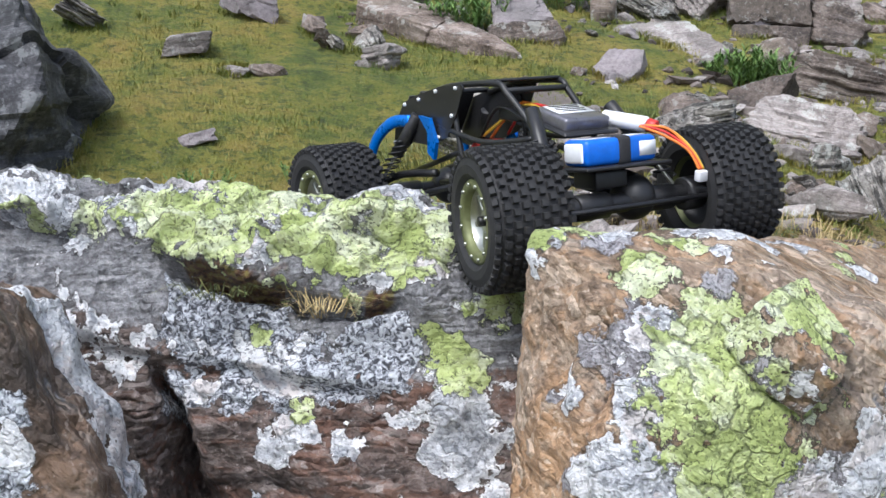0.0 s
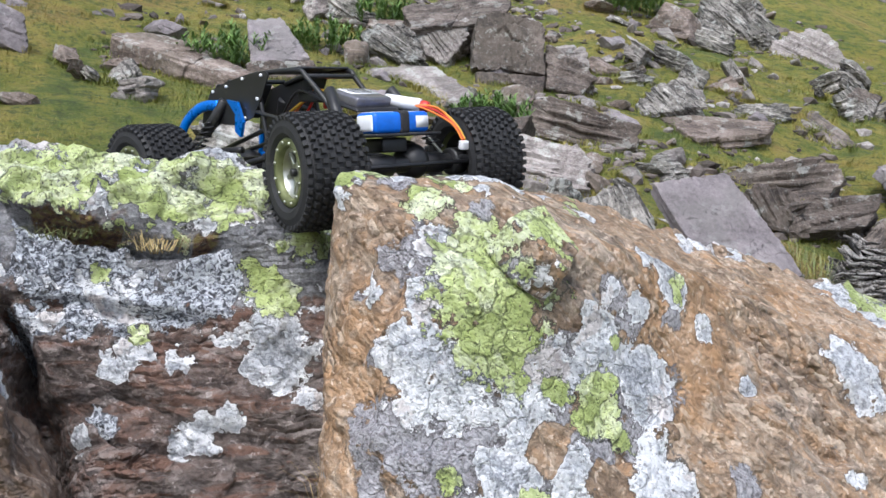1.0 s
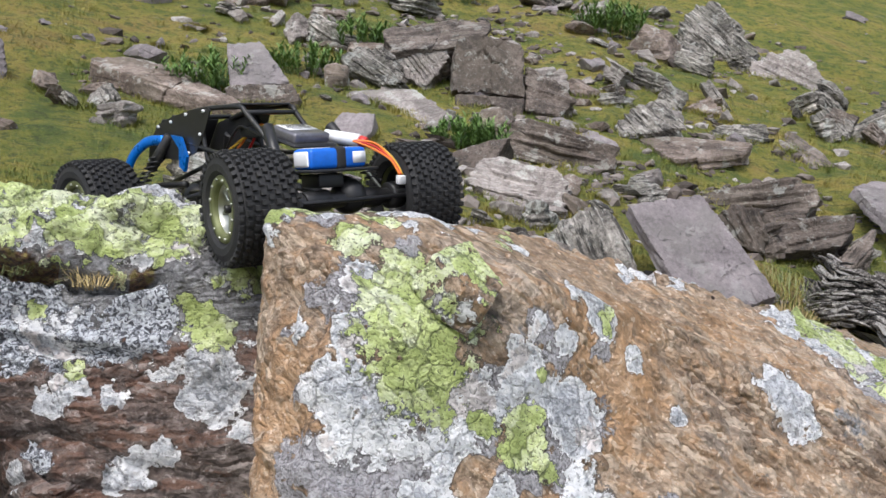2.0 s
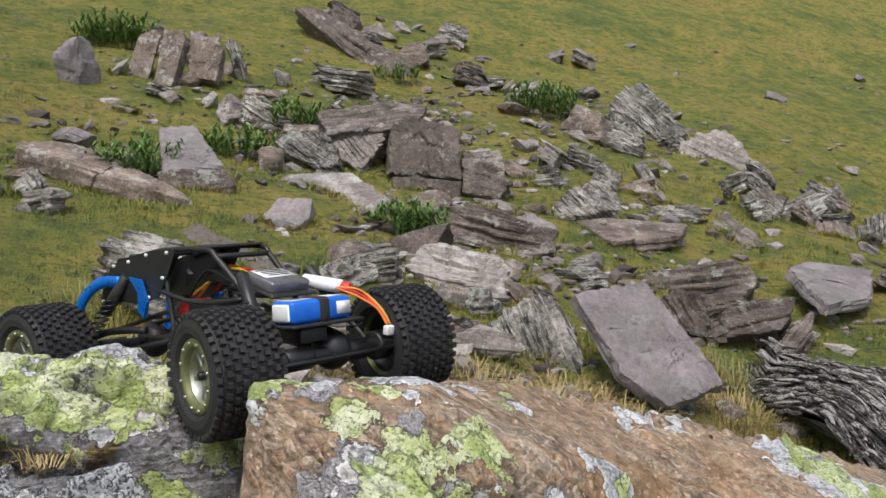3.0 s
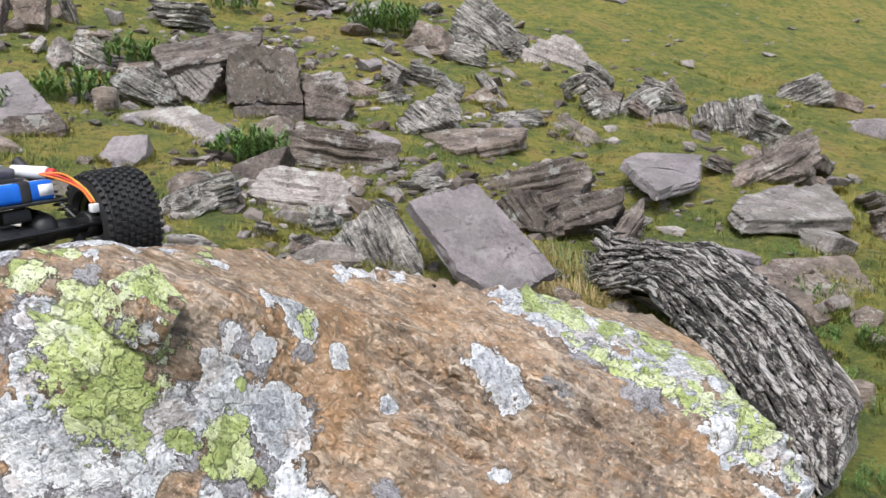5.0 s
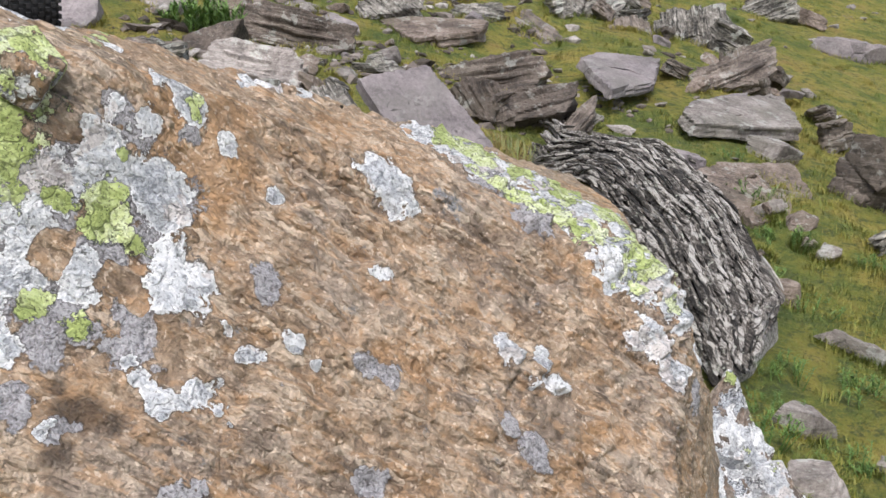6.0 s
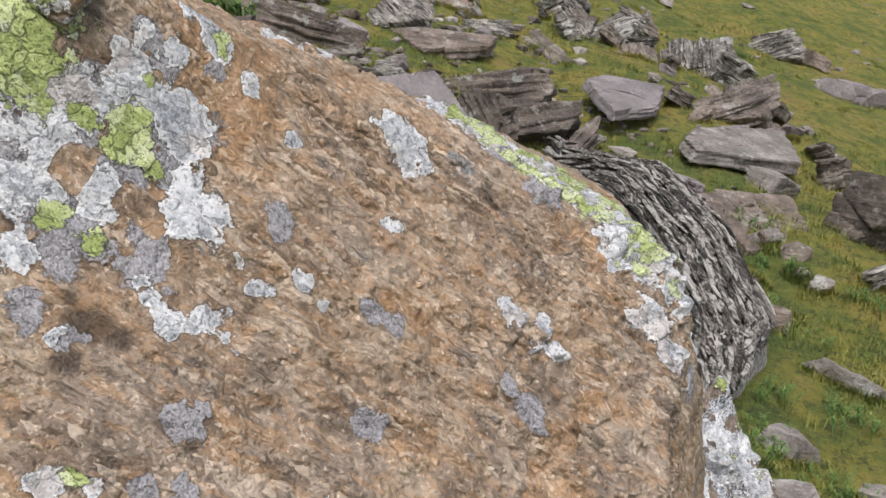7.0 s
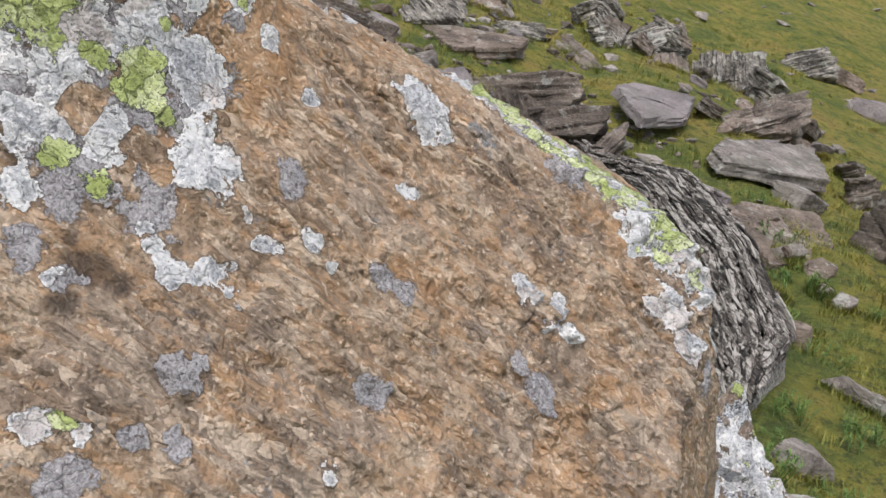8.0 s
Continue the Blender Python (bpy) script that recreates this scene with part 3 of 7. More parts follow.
def stirred(key, p):
    """The points shifted about, so that spots get ragged outlines."""
    if key not in STIRRED:
        wob = np.stack([fbm(p * 13, 3, 60), fbm(p * 13, 3, 70), fbm(p * 13, 3, 80)], 1)
        fine = np.stack([vnoise(p * 48, 61), vnoise(p * 48, 71), vnoise(p * 48, 81)], 1)
        STIRRED[key] = p + 0.009 * wob + 0.005 * fine
    return STIRRED[key]


def field(p, spots):
    """The lichen field at the points p: over 0 inside a spot, falling off outside. Spots: place and radius."""
    out = np.full(len(p), -1.0)
    if not spots:
        return out
    p = stirred(len(p), p)
    for x, y, z, r in spots:
        near = np.nonzero((np.abs(p[:, 0] - x) < 2 * r) & (np.abs(p[:, 1] - y) < 2 * r) & (np.abs(p[:, 2] - z) < 2 * r))[0]
        dist = np.sqrt(((p[near] - np.array((x, y, z))) ** 2).sum(1))
        out[near] = np.maximum(out[near], np.clip(1.0 - dist / r, -1, 0.6) * np.clip(r / 0.02, 0.7, 1.0))
    return out


def set_field(me, name, values):
    at = me.attributes.new(name, "FLOAT", "POINT")
    at.data.foreach_set("value", np.asarray(values, np.float32))


def finish_boulder(name, p, faces, dirs, mat, label, fields, coarse, seed, flaky=0.0022, swollen=None):
    """Adds relief, lichen fields and the material."""
    relief = coarse * fbm(p * 3.2, 3, seed) + 0.008 * fbm(p * 14, 4, seed + 3) + 0.005 * ridged(p * 30, 3, seed + 7)
    # bedding that runs aslant through the rock
    bed = p @ np.array([0.55, -0.10, 0.83])
    relief += 0.007 * vnoise(np.stack([p[:, 0] * 2.0, p[:, 1] * 2.0, bed * 34 + 1.2 * vnoise(p * 5, seed)], 1), seed + 9)
    chips = ridged(p * 9 + 0.4 * wobble(p * 6, seed), 2, seed + 21)
    relief -= 0.008 * np.clip(chips - 0.75, 0, 1) * 2.0
    # flakes broken off the skin, along the bedding, in patches
    stretch = np.stack([p @ np.array([0.75, 0.45, -0.45]) * 11, p @ np.array([-0.35, 0.85, 0.3]) * 20, bed * 26], 1) + 0.5 * wobble(p * 14, seed + 30)
    tall, joint = chipped(stretch, seed + 31)
    rough = np.clip(0.5 + 1.3 * fbm(p * 4, 2, seed + 33), 0.15, 1.3)
    crusted = np.maximum.reduce([fields["green"], fields["white"], fields["grey"]])
    relief += flaky * rough * np.clip(1 - 3 * np.clip(crusted, 0, 0.25), 0.25, 1) * (tall - 0.8 * np.exp(-((joint / 0.07) ** 2)))
    crust = np.clip(crusted + 0.6 * fbm(p * 26, 3, seed + 4), 0, 0.25) * 4
    relief += 0.004 * crust
    if swollen is not None:
        relief += swollen * crust * (0.6 + fbm(p * 22, 3, seed + 5))
    p = p + dirs * relief[:, None]
    me = mesh_of(name, p, faces)
    for key, values in fields.items():
        set_field(me, key, values)
    me.materials.append(mat)
    return tagged(new(name, me), label, "boulder")


# lichen: place and radius of each crust
RUST = {"green": [], "white": [], "grey": [], "grime": [], "bare": []}
RUST["green"].append((0.197, 1.102, 1.185, 0.079))
RUST["green"].append((0.195, 1.081, 1.123, 0.058))
RUST["green"].append((0.164, 1.137, 1.230, 0.047))
RUST["green"].append((0.120, 1.176, 1.263, 0.030))
RUST["green"].append((0.365, 1.166, 1.097, 0.013))
RUST["green"].append((0.230, 1.092, 1.061, 0.019))
RUST["green"].append((0.282, 1.114, 1.044, 0.019))
RUST["green"].append((0.135, 1.017, 0.961, 0.016))
RUST["green"].append((-0.003, 1.213, 1.307, 0.019))
RUST["green"].append((0.144, 1.237, 1.303, 0.020))
RUST["green"].append((0.476, 1.271, 1.143, 0.015))
RUST["green"].append((1.282, 2.069, 0.913, 0.033))
RUST["green"].append((1.320, 1.999, 0.885, 0.032))
RUST["green"].append((1.266, 1.685, 0.863, 0.031))
RUST["green"].append((1.346, 1.699, 0.828, 0.024))
RUST["green"].append((1.324, 1.505, 0.809, 0.025))
RUST["green"].append((1.423, 1.519, 0.765, 0.027))
RUST["green"].append((1.427, 1.451, 0.715, 0.020))
RUST["green"].append((1.850, 2.499, 0.711, 0.034))
RUST["green"].append((0.306, 1.047, 0.888, 0.021))
RUST["green"].append((0.341, 1.139, 1.013, 0.043))
RUST["green"].append((0.377, 1.139, 0.969, 0.023))
RUST["green"].append((0.251, 1.044, 0.919, 0.023))
RUST["green"].append((1.083, 1.953, 0.989, 0.034))
RUST["green"].append((1.098, 2.000, 0.989, 0.034))
RUST["green"].append((1.113, 2.048, 0.989, 0.034))
RUST["green"].append((1.067, 1.905, 0.989, 0.032))
RUST["green"].append((1.174, 1.939, 0.945, 0.031))
RUST["green"].append((1.192, 1.986, 0.945, 0.031))
RUST["green"].append((1.209, 2.033, 0.945, 0.031))
RUST["green"].append((1.157, 1.892, 0.945, 0.030))
RUST["green"].append((1.282, 1.960, 0.898, 0.038))
RUST["green"].append((1.301, 2.006, 0.898, 0.038))
RUST["green"].append((1.320, 2.052, 0.898, 0.038))
RUST["green"].append((1.263, 1.914, 0.898, 0.036))
RUST["green"].append((1.403, 1.982, 0.846, 0.042))
RUST["green"].append((1.424, 2.027, 0.846, 0.042))
RUST["green"].append((1.444, 2.073, 0.846, 0.042))
RUST["green"].append((1.382, 1.937, 0.846, 0.040))
RUST["green"].append((1.507, 1.960, 0.795, 0.042))
RUST["green"].append((1.529, 2.005, 0.795, 0.042))
RUST["green"].append((1.552, 2.049, 0.795, 0.042))
RUST["green"].append((1.484, 1.915, 0.795, 0.040))
RUST["green"].append((1.557, 1.839, 0.755, 0.041))
RUST["green"].append((1.581, 1.883, 0.755, 0.041))
RUST["green"].append((1.605, 1.926, 0.755, 0.041))
RUST["green"].append((1.532, 1.795, 0.755, 0.039))
RUST["green"].append((1.476, 1.563, 0.752, 0.031))
RUST["green"].append((1.502, 1.606, 0.752, 0.031))
RUST["green"].append((1.528, 1.649, 0.752, 0.031))
RUST["green"].append((1.451, 1.520, 0.752, 0.029))
RUST["green"].append((1.228, 1.658, 0.879, 0.036))
RUST["green"].append((1.248, 1.704, 0.879, 0.036))
RUST["green"].append((1.269, 1.749, 0.879, 0.036))
RUST["green"].append((1.208, 1.612, 0.879, 0.034))
RUST["green"].append((1.296, 1.584, 0.837, 0.033))
RUST["green"].append((1.319, 1.629, 0.837, 0.033))
RUST["green"].append((1.341, 1.673, 0.837, 0.033))
RUST["green"].append((1.274, 1.539, 0.837, 0.031))
RUST["green"].append((1.356, 1.549, 0.797, 0.024))
RUST["green"].append((1.380, 1.593, 0.797, 0.024))
RUST["green"].append((1.308, 1.461, 0.797, 0.023))
RUST["green"].append((0.284, 0.832, 0.636, 0.019))
RUST["green"].append((0.001, 1.260, 1.303, 0.015))
RUST["green"].append((0.001, 1.310, 1.303, 0.015))
RUST["green"].append((0.001, 1.360, 1.303, 0.015))
RUST["green"].append((0.032, 1.274, 1.309, 0.013))
RUST["green"].append((0.033, 1.324, 1.309, 0.013))
RUST["green"].append((0.034, 1.374, 1.309, 0.013))
RUST["green"].append((0.031, 1.224, 1.309, 0.014))
RUST["green"].append((0.124, 1.283, 1.304, 0.015))
RUST["green"].append((0.129, 1.332, 1.304, 0.015))
RUST["green"].append((0.133, 1.382, 1.304, 0.015))
RUST["green"].append((0.119, 1.233, 1.304, 0.016))
RUST["green"].append((0.337, 1.396, 1.253, 0.013))
RUST["green"].append((0.349, 1.445, 1.253, 0.013))
RUST["green"].append((0.361, 1.494, 1.253, 0.013))
RUST["green"].append((0.325, 1.348, 1.253, 0.014))
RUST["green"].append((-0.013, 1.261, 1.307, 0.012))
RUST["green"].append((-0.014, 1.311, 1.307, 0.012))
RUST["green"].append((-0.014, 1.361, 1.307, 0.012))
RUST["green"].append((0.483, 1.283, 1.155, 0.010))
RUST["white"].append((0.322, 1.138, 1.128, 0.046))
RUST["white"].append((0.216, 1.053, 0.959, 0.049))
RUST["white"].append((0.311, 1.083, 0.934, 0.040))
RUST["white"].append((0.430, 1.126, 0.911, 0.047))
RUST["white"].append((0.799, 1.395, 1.018, 0.045))
RUST["white"].append((0.826, 1.384, 0.989, 0.045))
RUST["white"].append((0.460, 1.267, 1.165, 0.031))
RUST["white"].append((0.422, 1.257, 1.194, 0.022))
RUST["white"].append((0.519, 1.288, 1.102, 0.021))
RUST["white"].append((0.591, 1.280, 1.009, 0.016))
RUST["white"].append((0.013, 1.213, 1.304, 0.021))
RUST["white"].append((0.276, 1.378, 1.281, 0.023))
RUST["white"].append((0.353, 1.379, 1.245, 0.021))
RUST["white"].append((0.999, 1.250, 0.723, 0.028))
RUST["white"].append((1.067, 1.258, 0.692, 0.026))
RUST["white"].append((1.082, 1.239, 0.661, 0.030))
RUST["white"].append((1.021, 1.219, 0.671, 0.016))
RUST["white"].append((0.603, 1.134, 0.816, 0.019))
RUST["white"].append((0.629, 1.114, 0.776, 0.011))
RUST["white"].append((0.576, 1.078, 0.763, 0.008))
RUST["white"].append((1.156, 1.848, 0.939, 0.055))
RUST["white"].append((1.298, 1.811, 0.867, 0.055))
RUST["white"].append((1.389, 1.827, 0.827, 0.044))
RUST["white"].append((1.282, 1.436, 0.783, 0.037))
RUST["white"].append((1.602, 1.944, 0.744, 0.052))
RUST["white"].append((1.439, 1.428, 0.679, 0.023))
RUST["white"].append((1.565, 1.567, 0.551, 0.023))
RUST["white"].append((1.360, 1.369, 0.655, 0.037))
RUST["white"].append((1.385, 1.344, 0.610, 0.035))
RUST["white"].append((0.496, 1.108, 0.848, 0.014))
RUST["white"].append((0.530, 1.093, 0.809, 0.021))
RUST["white"].append((0.209, 0.995, 0.881, 0.029))
RUST["white"].append((0.766, 1.260, 0.873, 0.018))
RUST["white"].append((1.011, 1.873, 1.010, 0.046))
RUST["white"].append((1.025, 1.921, 1.010, 0.046))
RUST["white"].append((1.040, 1.969, 1.010, 0.046))
RUST["white"].append((0.996, 1.825, 1.010, 0.051))
RUST["white"].append((1.152, 2.014, 0.967, 0.062))
RUST["white"].append((1.168, 2.061, 0.967, 0.062))
RUST["white"].append((1.119, 1.919, 0.967, 0.069))
RUST["white"].append((1.247, 1.999, 0.922, 0.062))
RUST["white"].append((1.265, 2.046, 0.922, 0.062))
RUST["white"].append((1.211, 1.906, 0.922, 0.070))
RUST["white"].append((1.350, 1.999, 0.875, 0.068))
RUST["white"].append((1.370, 2.045, 0.875, 0.068))
RUST["white"].append((1.310, 1.907, 0.875, 0.076))
RUST["white"].append((1.464, 1.998, 0.824, 0.069))
RUST["white"].append((1.485, 2.043, 0.824, 0.069))
RUST["white"].append((1.420, 1.908, 0.824, 0.077))
RUST["white"].append((1.585, 2.004, 0.775, 0.069))
RUST["white"].append((1.514, 1.872, 0.775, 0.077))
RUST["white"].append((1.535, 1.736, 0.755, 0.059))
RUST["white"].append((1.561, 1.779, 0.755, 0.059))
RUST["white"].append((1.485, 1.649, 0.755, 0.066))
RUST["white"].append((1.441, 1.460, 0.718, 0.052))
RUST["white"].append((1.073, 1.715, 0.959, 0.047))
RUST["white"].append((1.090, 1.762, 0.959, 0.047))
RUST["white"].append((1.106, 1.809, 0.959, 0.047))
RUST["white"].append((1.056, 1.668, 0.959, 0.053))
RUST["white"].append((1.195, 1.718, 0.905, 0.055))
RUST["white"].append((1.214, 1.764, 0.905, 0.055))
RUST["white"].append((1.157, 1.625, 0.905, 0.062))
RUST["white"].append((1.278, 1.653, 0.859, 0.058))
RUST["white"].append((1.299, 1.698, 0.859, 0.058))
RUST["white"].append((1.235, 1.562, 0.859, 0.065))
RUST["white"].append((1.323, 1.561, 0.826, 0.049))
RUST["white"].append((1.346, 1.606, 0.826, 0.049))
RUST["white"].append((1.277, 1.472, 0.826, 0.055))
RUST["white"].append((1.373, 1.510, 0.780, 0.046))
RUST["white"].append((1.397, 1.553, 0.780, 0.046))
RUST["white"].append((1.422, 1.597, 0.780, 0.046))
RUST["white"].append((1.348, 1.466, 0.780, 0.051))
RUST["white"].append((1.056, 1.833, 0.984, 0.045))
RUST["white"].append((1.025, 1.738, 0.984, 0.050))
RUST["white"].append((0.252, 0.822, 0.642, 0.027))
RUST["white"].append((0.304, 0.834, 0.626, 0.019))
RUST["white"].append((0.496, 1.018, 0.737, 0.008))
RUST["white"].append((0.621, 0.917, 0.541, 0.014))
RUST["white"].append((0.359, 1.027, 0.830, 0.014))
RUST["white"].append((0.372, 1.019, 0.812, 0.015))
RUST["white"].append((0.385, 1.010, 0.793, 0.017))
RUST["white"].append((0.406, 1.007, 0.777, 0.020))
RUST["white"].append((0.432, 1.018, 0.775, 0.018))
RUST["white"].append((0.456, 1.036, 0.782, 0.022))
RUST["white"].append((0.475, 1.051, 0.790, 0.017))
RUST["white"].append((0.480, 1.023, 0.753, 0.008))
RUST["white"].append((0.420, 1.152, 0.955, 0.025))
RUST["white"].append((0.256, 0.939, 0.784, 0.012))
RUST["white"].append((0.272, 0.948, 0.784, 0.010))
RUST["white"].append((0.032, 1.114, 1.179, 0.016))
RUST["white"].append((0.041, 1.101, 1.167, 0.015))
RUST["white"].append((0.120, 1.133, 1.228, 0.030))
RUST["white"].append((0.110, 1.089, 1.175, 0.033))
RUST["white"].append((0.096, 1.050, 1.066, 0.039))
RUST["white"].append((0.116, 1.064, 1.106, 0.052))
RUST["white"].append((0.168, 1.070, 1.068, 0.063))
RUST["white"].append((0.229, 1.090, 1.043, 0.053))
RUST["white"].append((0.275, 1.112, 1.070, 0.048))
RUST["white"].append((0.350, 1.155, 1.078, 0.052))
RUST["white"].append((0.410, 1.188, 1.040, 0.051))
RUST["white"].append((0.426, 1.179, 0.994, 0.039))
RUST["white"].append((-0.012, 1.245, 1.292, 0.022))
RUST["white"].append((-0.013, 1.295, 1.292, 0.022))
RUST["white"].append((-0.013, 1.345, 1.292, 0.022))
RUST["white"].append((-0.012, 1.195, 1.292, 0.015))
RUST["white"].append((0.067, 1.278, 1.308, 0.018))
RUST["white"].append((0.070, 1.328, 1.308, 0.018))
RUST["white"].append((0.072, 1.378, 1.308, 0.018))
RUST["white"].append((0.064, 1.228, 1.308, 0.012))
RUST["white"].append((0.152, 1.283, 1.300, 0.021))
RUST["white"].append((0.158, 1.332, 1.300, 0.021))
RUST["white"].append((0.164, 1.382, 1.300, 0.021))
RUST["white"].append((0.146, 1.233, 1.300, 0.014))
RUST["white"].append((0.191, 1.278, 1.292, 0.025))
RUST["white"].append((0.198, 1.327, 1.292, 0.025))
RUST["white"].append((0.206, 1.377, 1.292, 0.025))
RUST["white"].append((0.184, 1.229, 1.292, 0.017))
RUST["white"].append((0.242, 1.280, 1.279, 0.018))
RUST["white"].append((0.251, 1.330, 1.279, 0.018))
RUST["white"].append((0.232, 1.231, 1.279, 0.012))
RUST["white"].append((0.598, 1.650, 1.171, 0.021))
RUST["white"].append((0.616, 1.697, 1.171, 0.021))
RUST["white"].append((0.633, 1.744, 1.171, 0.021))
RUST["white"].append((0.581, 1.603, 1.171, 0.021))
RUST["white"].append((0.663, 1.709, 1.150, 0.022))
RUST["white"].append((0.682, 1.756, 1.150, 0.022))
RUST["white"].append((0.700, 1.802, 1.150, 0.022))
RUST["white"].append((0.645, 1.662, 1.150, 0.022))
RUST["white"].append((0.737, 1.741, 1.121, 0.019))
RUST["white"].append((0.757, 1.787, 1.121, 0.019))
RUST["white"].append((0.776, 1.833, 1.121, 0.019))
RUST["white"].append((0.718, 1.695, 1.121, 0.019))
RUST["white"].append((0.472, 1.271, 1.150, 0.031))
RUST["white"].append((0.403, 1.204, 1.140, 0.023))
RUST["white"].append((0.530, 1.292, 1.090, 0.017))
RUST["white"].append((0.359, 1.179, 1.176, 0.013))
RUST["white"].append((1.336, 1.388, 0.691, 0.035))
RUST["white"].append((1.300, 1.356, 0.674, 0.026))
RUST["grey"].append((0.102, 1.117, 1.212, 0.047))
RUST["grey"].append((0.127, 1.099, 1.191, 0.039))
RUST["grey"].append((0.104, 1.034, 1.016, 0.076))
RUST["grey"].append((0.177, 1.064, 1.023, 0.088))
RUST["grey"].append((0.410, 1.182, 1.022, 0.064))
RUST["grey"].append((0.297, 1.123, 1.112, 0.040))
RUST["grey"].append((0.254, 1.044, 0.918, 0.049))
RUST["grey"].append((0.050, 1.020, 0.954, 0.024))
RUST["grey"].append((0.352, 1.174, 1.176, 0.026))
RUST["grey"].append((0.376, 1.180, 1.136, 0.026))
RUST["grey"].append((0.066, 1.216, 1.298, 0.031))
RUST["grey"].append((1.005, 1.135, 0.580, 0.033))
RUST["grey"].append((0.970, 1.149, 0.617, 0.022))
RUST["grey"].append((1.500, 1.464, 0.504, 0.044))
RUST["grey"].append((0.374, 1.068, 0.872, 0.033))
RUST["grey"].append((0.430, 1.131, 0.918, 0.044))
RUST["grey"].append((0.405, 1.150, 0.964, 0.038))
RUST["grey"].append((0.326, 1.103, 0.953, 0.046))
RUST["grey"].append((0.270, 1.030, 0.887, 0.052))
RUST["grey"].append((0.694, 1.014, 0.616, 0.029))
RUST["grey"].append((0.226, 0.954, 0.819, 0.030))
RUST["grey"].append((0.271, 0.944, 0.780, 0.020))
RUST["grey"].append((1.111, 1.684, 0.938, 0.050))
RUST["grey"].append((1.129, 1.730, 0.938, 0.050))
RUST["grey"].append((1.076, 1.590, 0.938, 0.056))
RUST["grey"].append((1.132, 1.523, 0.904, 0.044))
RUST["grey"].append((1.151, 1.569, 0.904, 0.044))
RUST["grey"].append((1.171, 1.615, 0.904, 0.044))
RUST["grey"].append((1.112, 1.477, 0.904, 0.049))
RUST["grey"].append((0.372, 0.852, 0.608, 0.017))
RUST["grey"].append((0.425, 0.870, 0.599, 0.017))
RUST["grey"].append((0.756, 1.145, 0.739, 0.023))
RUST["grey"].append((0.355, 1.039, 0.847, 0.031))
RUST["grey"].append((0.397, 1.034, 0.816, 0.013))
RUST["grey"].append((0.575, 1.176, 0.883, 0.031))
RUST["grey"].append((0.719, 1.144, 0.759, 0.027))
RUST["grey"].append((0.024, 1.117, 1.168, 0.012))
RUST["grey"].append((0.040, 1.078, 1.097, 0.011))
RUST["grey"].append((0.179, 1.178, 1.260, 0.022))
RUST["grey"].append((0.265, 1.102, 1.019, 0.054))
RUST["grey"].append((0.395, 1.193, 1.123, 0.025))
RUST["grey"].append((0.461, 1.247, 1.116, 0.022))
RUST["grey"].append((0.288, 0.787, 0.579, 0.037))
RUST["grey"].append((0.427, 0.929, 0.670, 0.034))
RUST["grime"].append((0.298, 0.964, 0.789, 0.051))
RUST["grime"].append((0.269, 0.924, 0.757, 0.033))
RUST["grime"].append((0.303, 0.958, 0.779, 0.040))
RUST["grime"].append((0.332, 0.963, 0.768, 0.030))
RUST["grime"].append((0.275, 0.983, 0.826, 0.022))
RUST["bare"].append((0.270, 1.088, 0.976, 0.036))
RUST["bare"].append((0.359, 1.103, 0.928, 0.024))
RUST["bare"].append((0.374, 1.092, 0.902, 0.022))
RUST["bare"].append((0.064, 1.075, 1.150, 0.011))
SLATE = {"green": [], "white": [], "grey": []}
SLATE["green"].append((-0.075, 1.346, 1.188, 0.039))
SLATE["green"].append((-0.050, 1.428, 1.182, 0.033))
SLATE["green"].append((-0.123, 1.307, 1.127, 0.038))
SLATE["green"].append((-0.152, 1.317, 1.157, 0.023))
SLATE["green"].append((-0.096, 1.308, 1.122, 0.022))
SLATE["green"].append((-0.342, 1.296, 1.160, 0.012))
SLATE["green"].append((-0.286, 1.267, 1.074, 0.014))
SLATE["green"].append((-0.282, 1.265, 1.070, 0.012))
SLATE["green"].append((-0.048, 1.385, 1.180, 0.030))
SLATE["green"].append((-0.098, 1.335, 1.181, 0.020))
SLATE["white"].append((-0.112, 1.283, 1.066, 0.046))
SLATE["white"].append((-0.090, 1.273, 1.037, 0.038))
SLATE["white"].append((-0.303, 1.246, 1.030, 0.025))
SLATE["white"].append((-0.276, 1.255, 1.043, 0.018))
SLATE["white"].append((-0.232, 1.255, 1.031, 0.021))
SLATE["white"].append((-0.126, 1.284, 1.072, 0.032))
SLATE["white"].append((-0.099, 1.276, 1.046, 0.028))
SLATE["white"].append((-0.124, 1.270, 1.039, 0.020))
SLATE["white"].append((-0.055, 1.256, 0.986, 0.020))
SLATE["white"].append((-0.085, 1.260, 1.003, 0.018))
SLATE["white"].append((-0.201, 1.224, 0.950, 0.028))
SLATE["white"].append((-0.167, 1.232, 0.960, 0.021))
SLATE["white"].append((-0.228, 1.214, 0.934, 0.020))
SLATE["white"].append((-0.359, 1.204, 0.946, 0.021))
SLATE["white"].append((-0.410, 1.261, 1.094, 0.018))
SLATE["grey"].append((-0.327, 1.216, 0.965, 0.024))
SLATE["grey"].append((-0.362, 1.267, 1.095, 0.033))
SLATE["grey"].append((-0.312, 1.270, 1.089, 0.030))
UMBER = {"green": [], "white": [], "grey": [], "grime": [], "bare": []}
UMBER["white"].append((-0.508, 1.097, 1.256, 0.028))
UMBER["white"].append((-0.498, 1.110, 1.229, 0.026))
UMBER["white"].append((-0.486, 1.113, 1.201, 0.026))
UMBER["white"].append((-0.473, 1.119, 1.169, 0.028))
UMBER["white"].append((-0.458, 1.118, 1.138, 0.029))
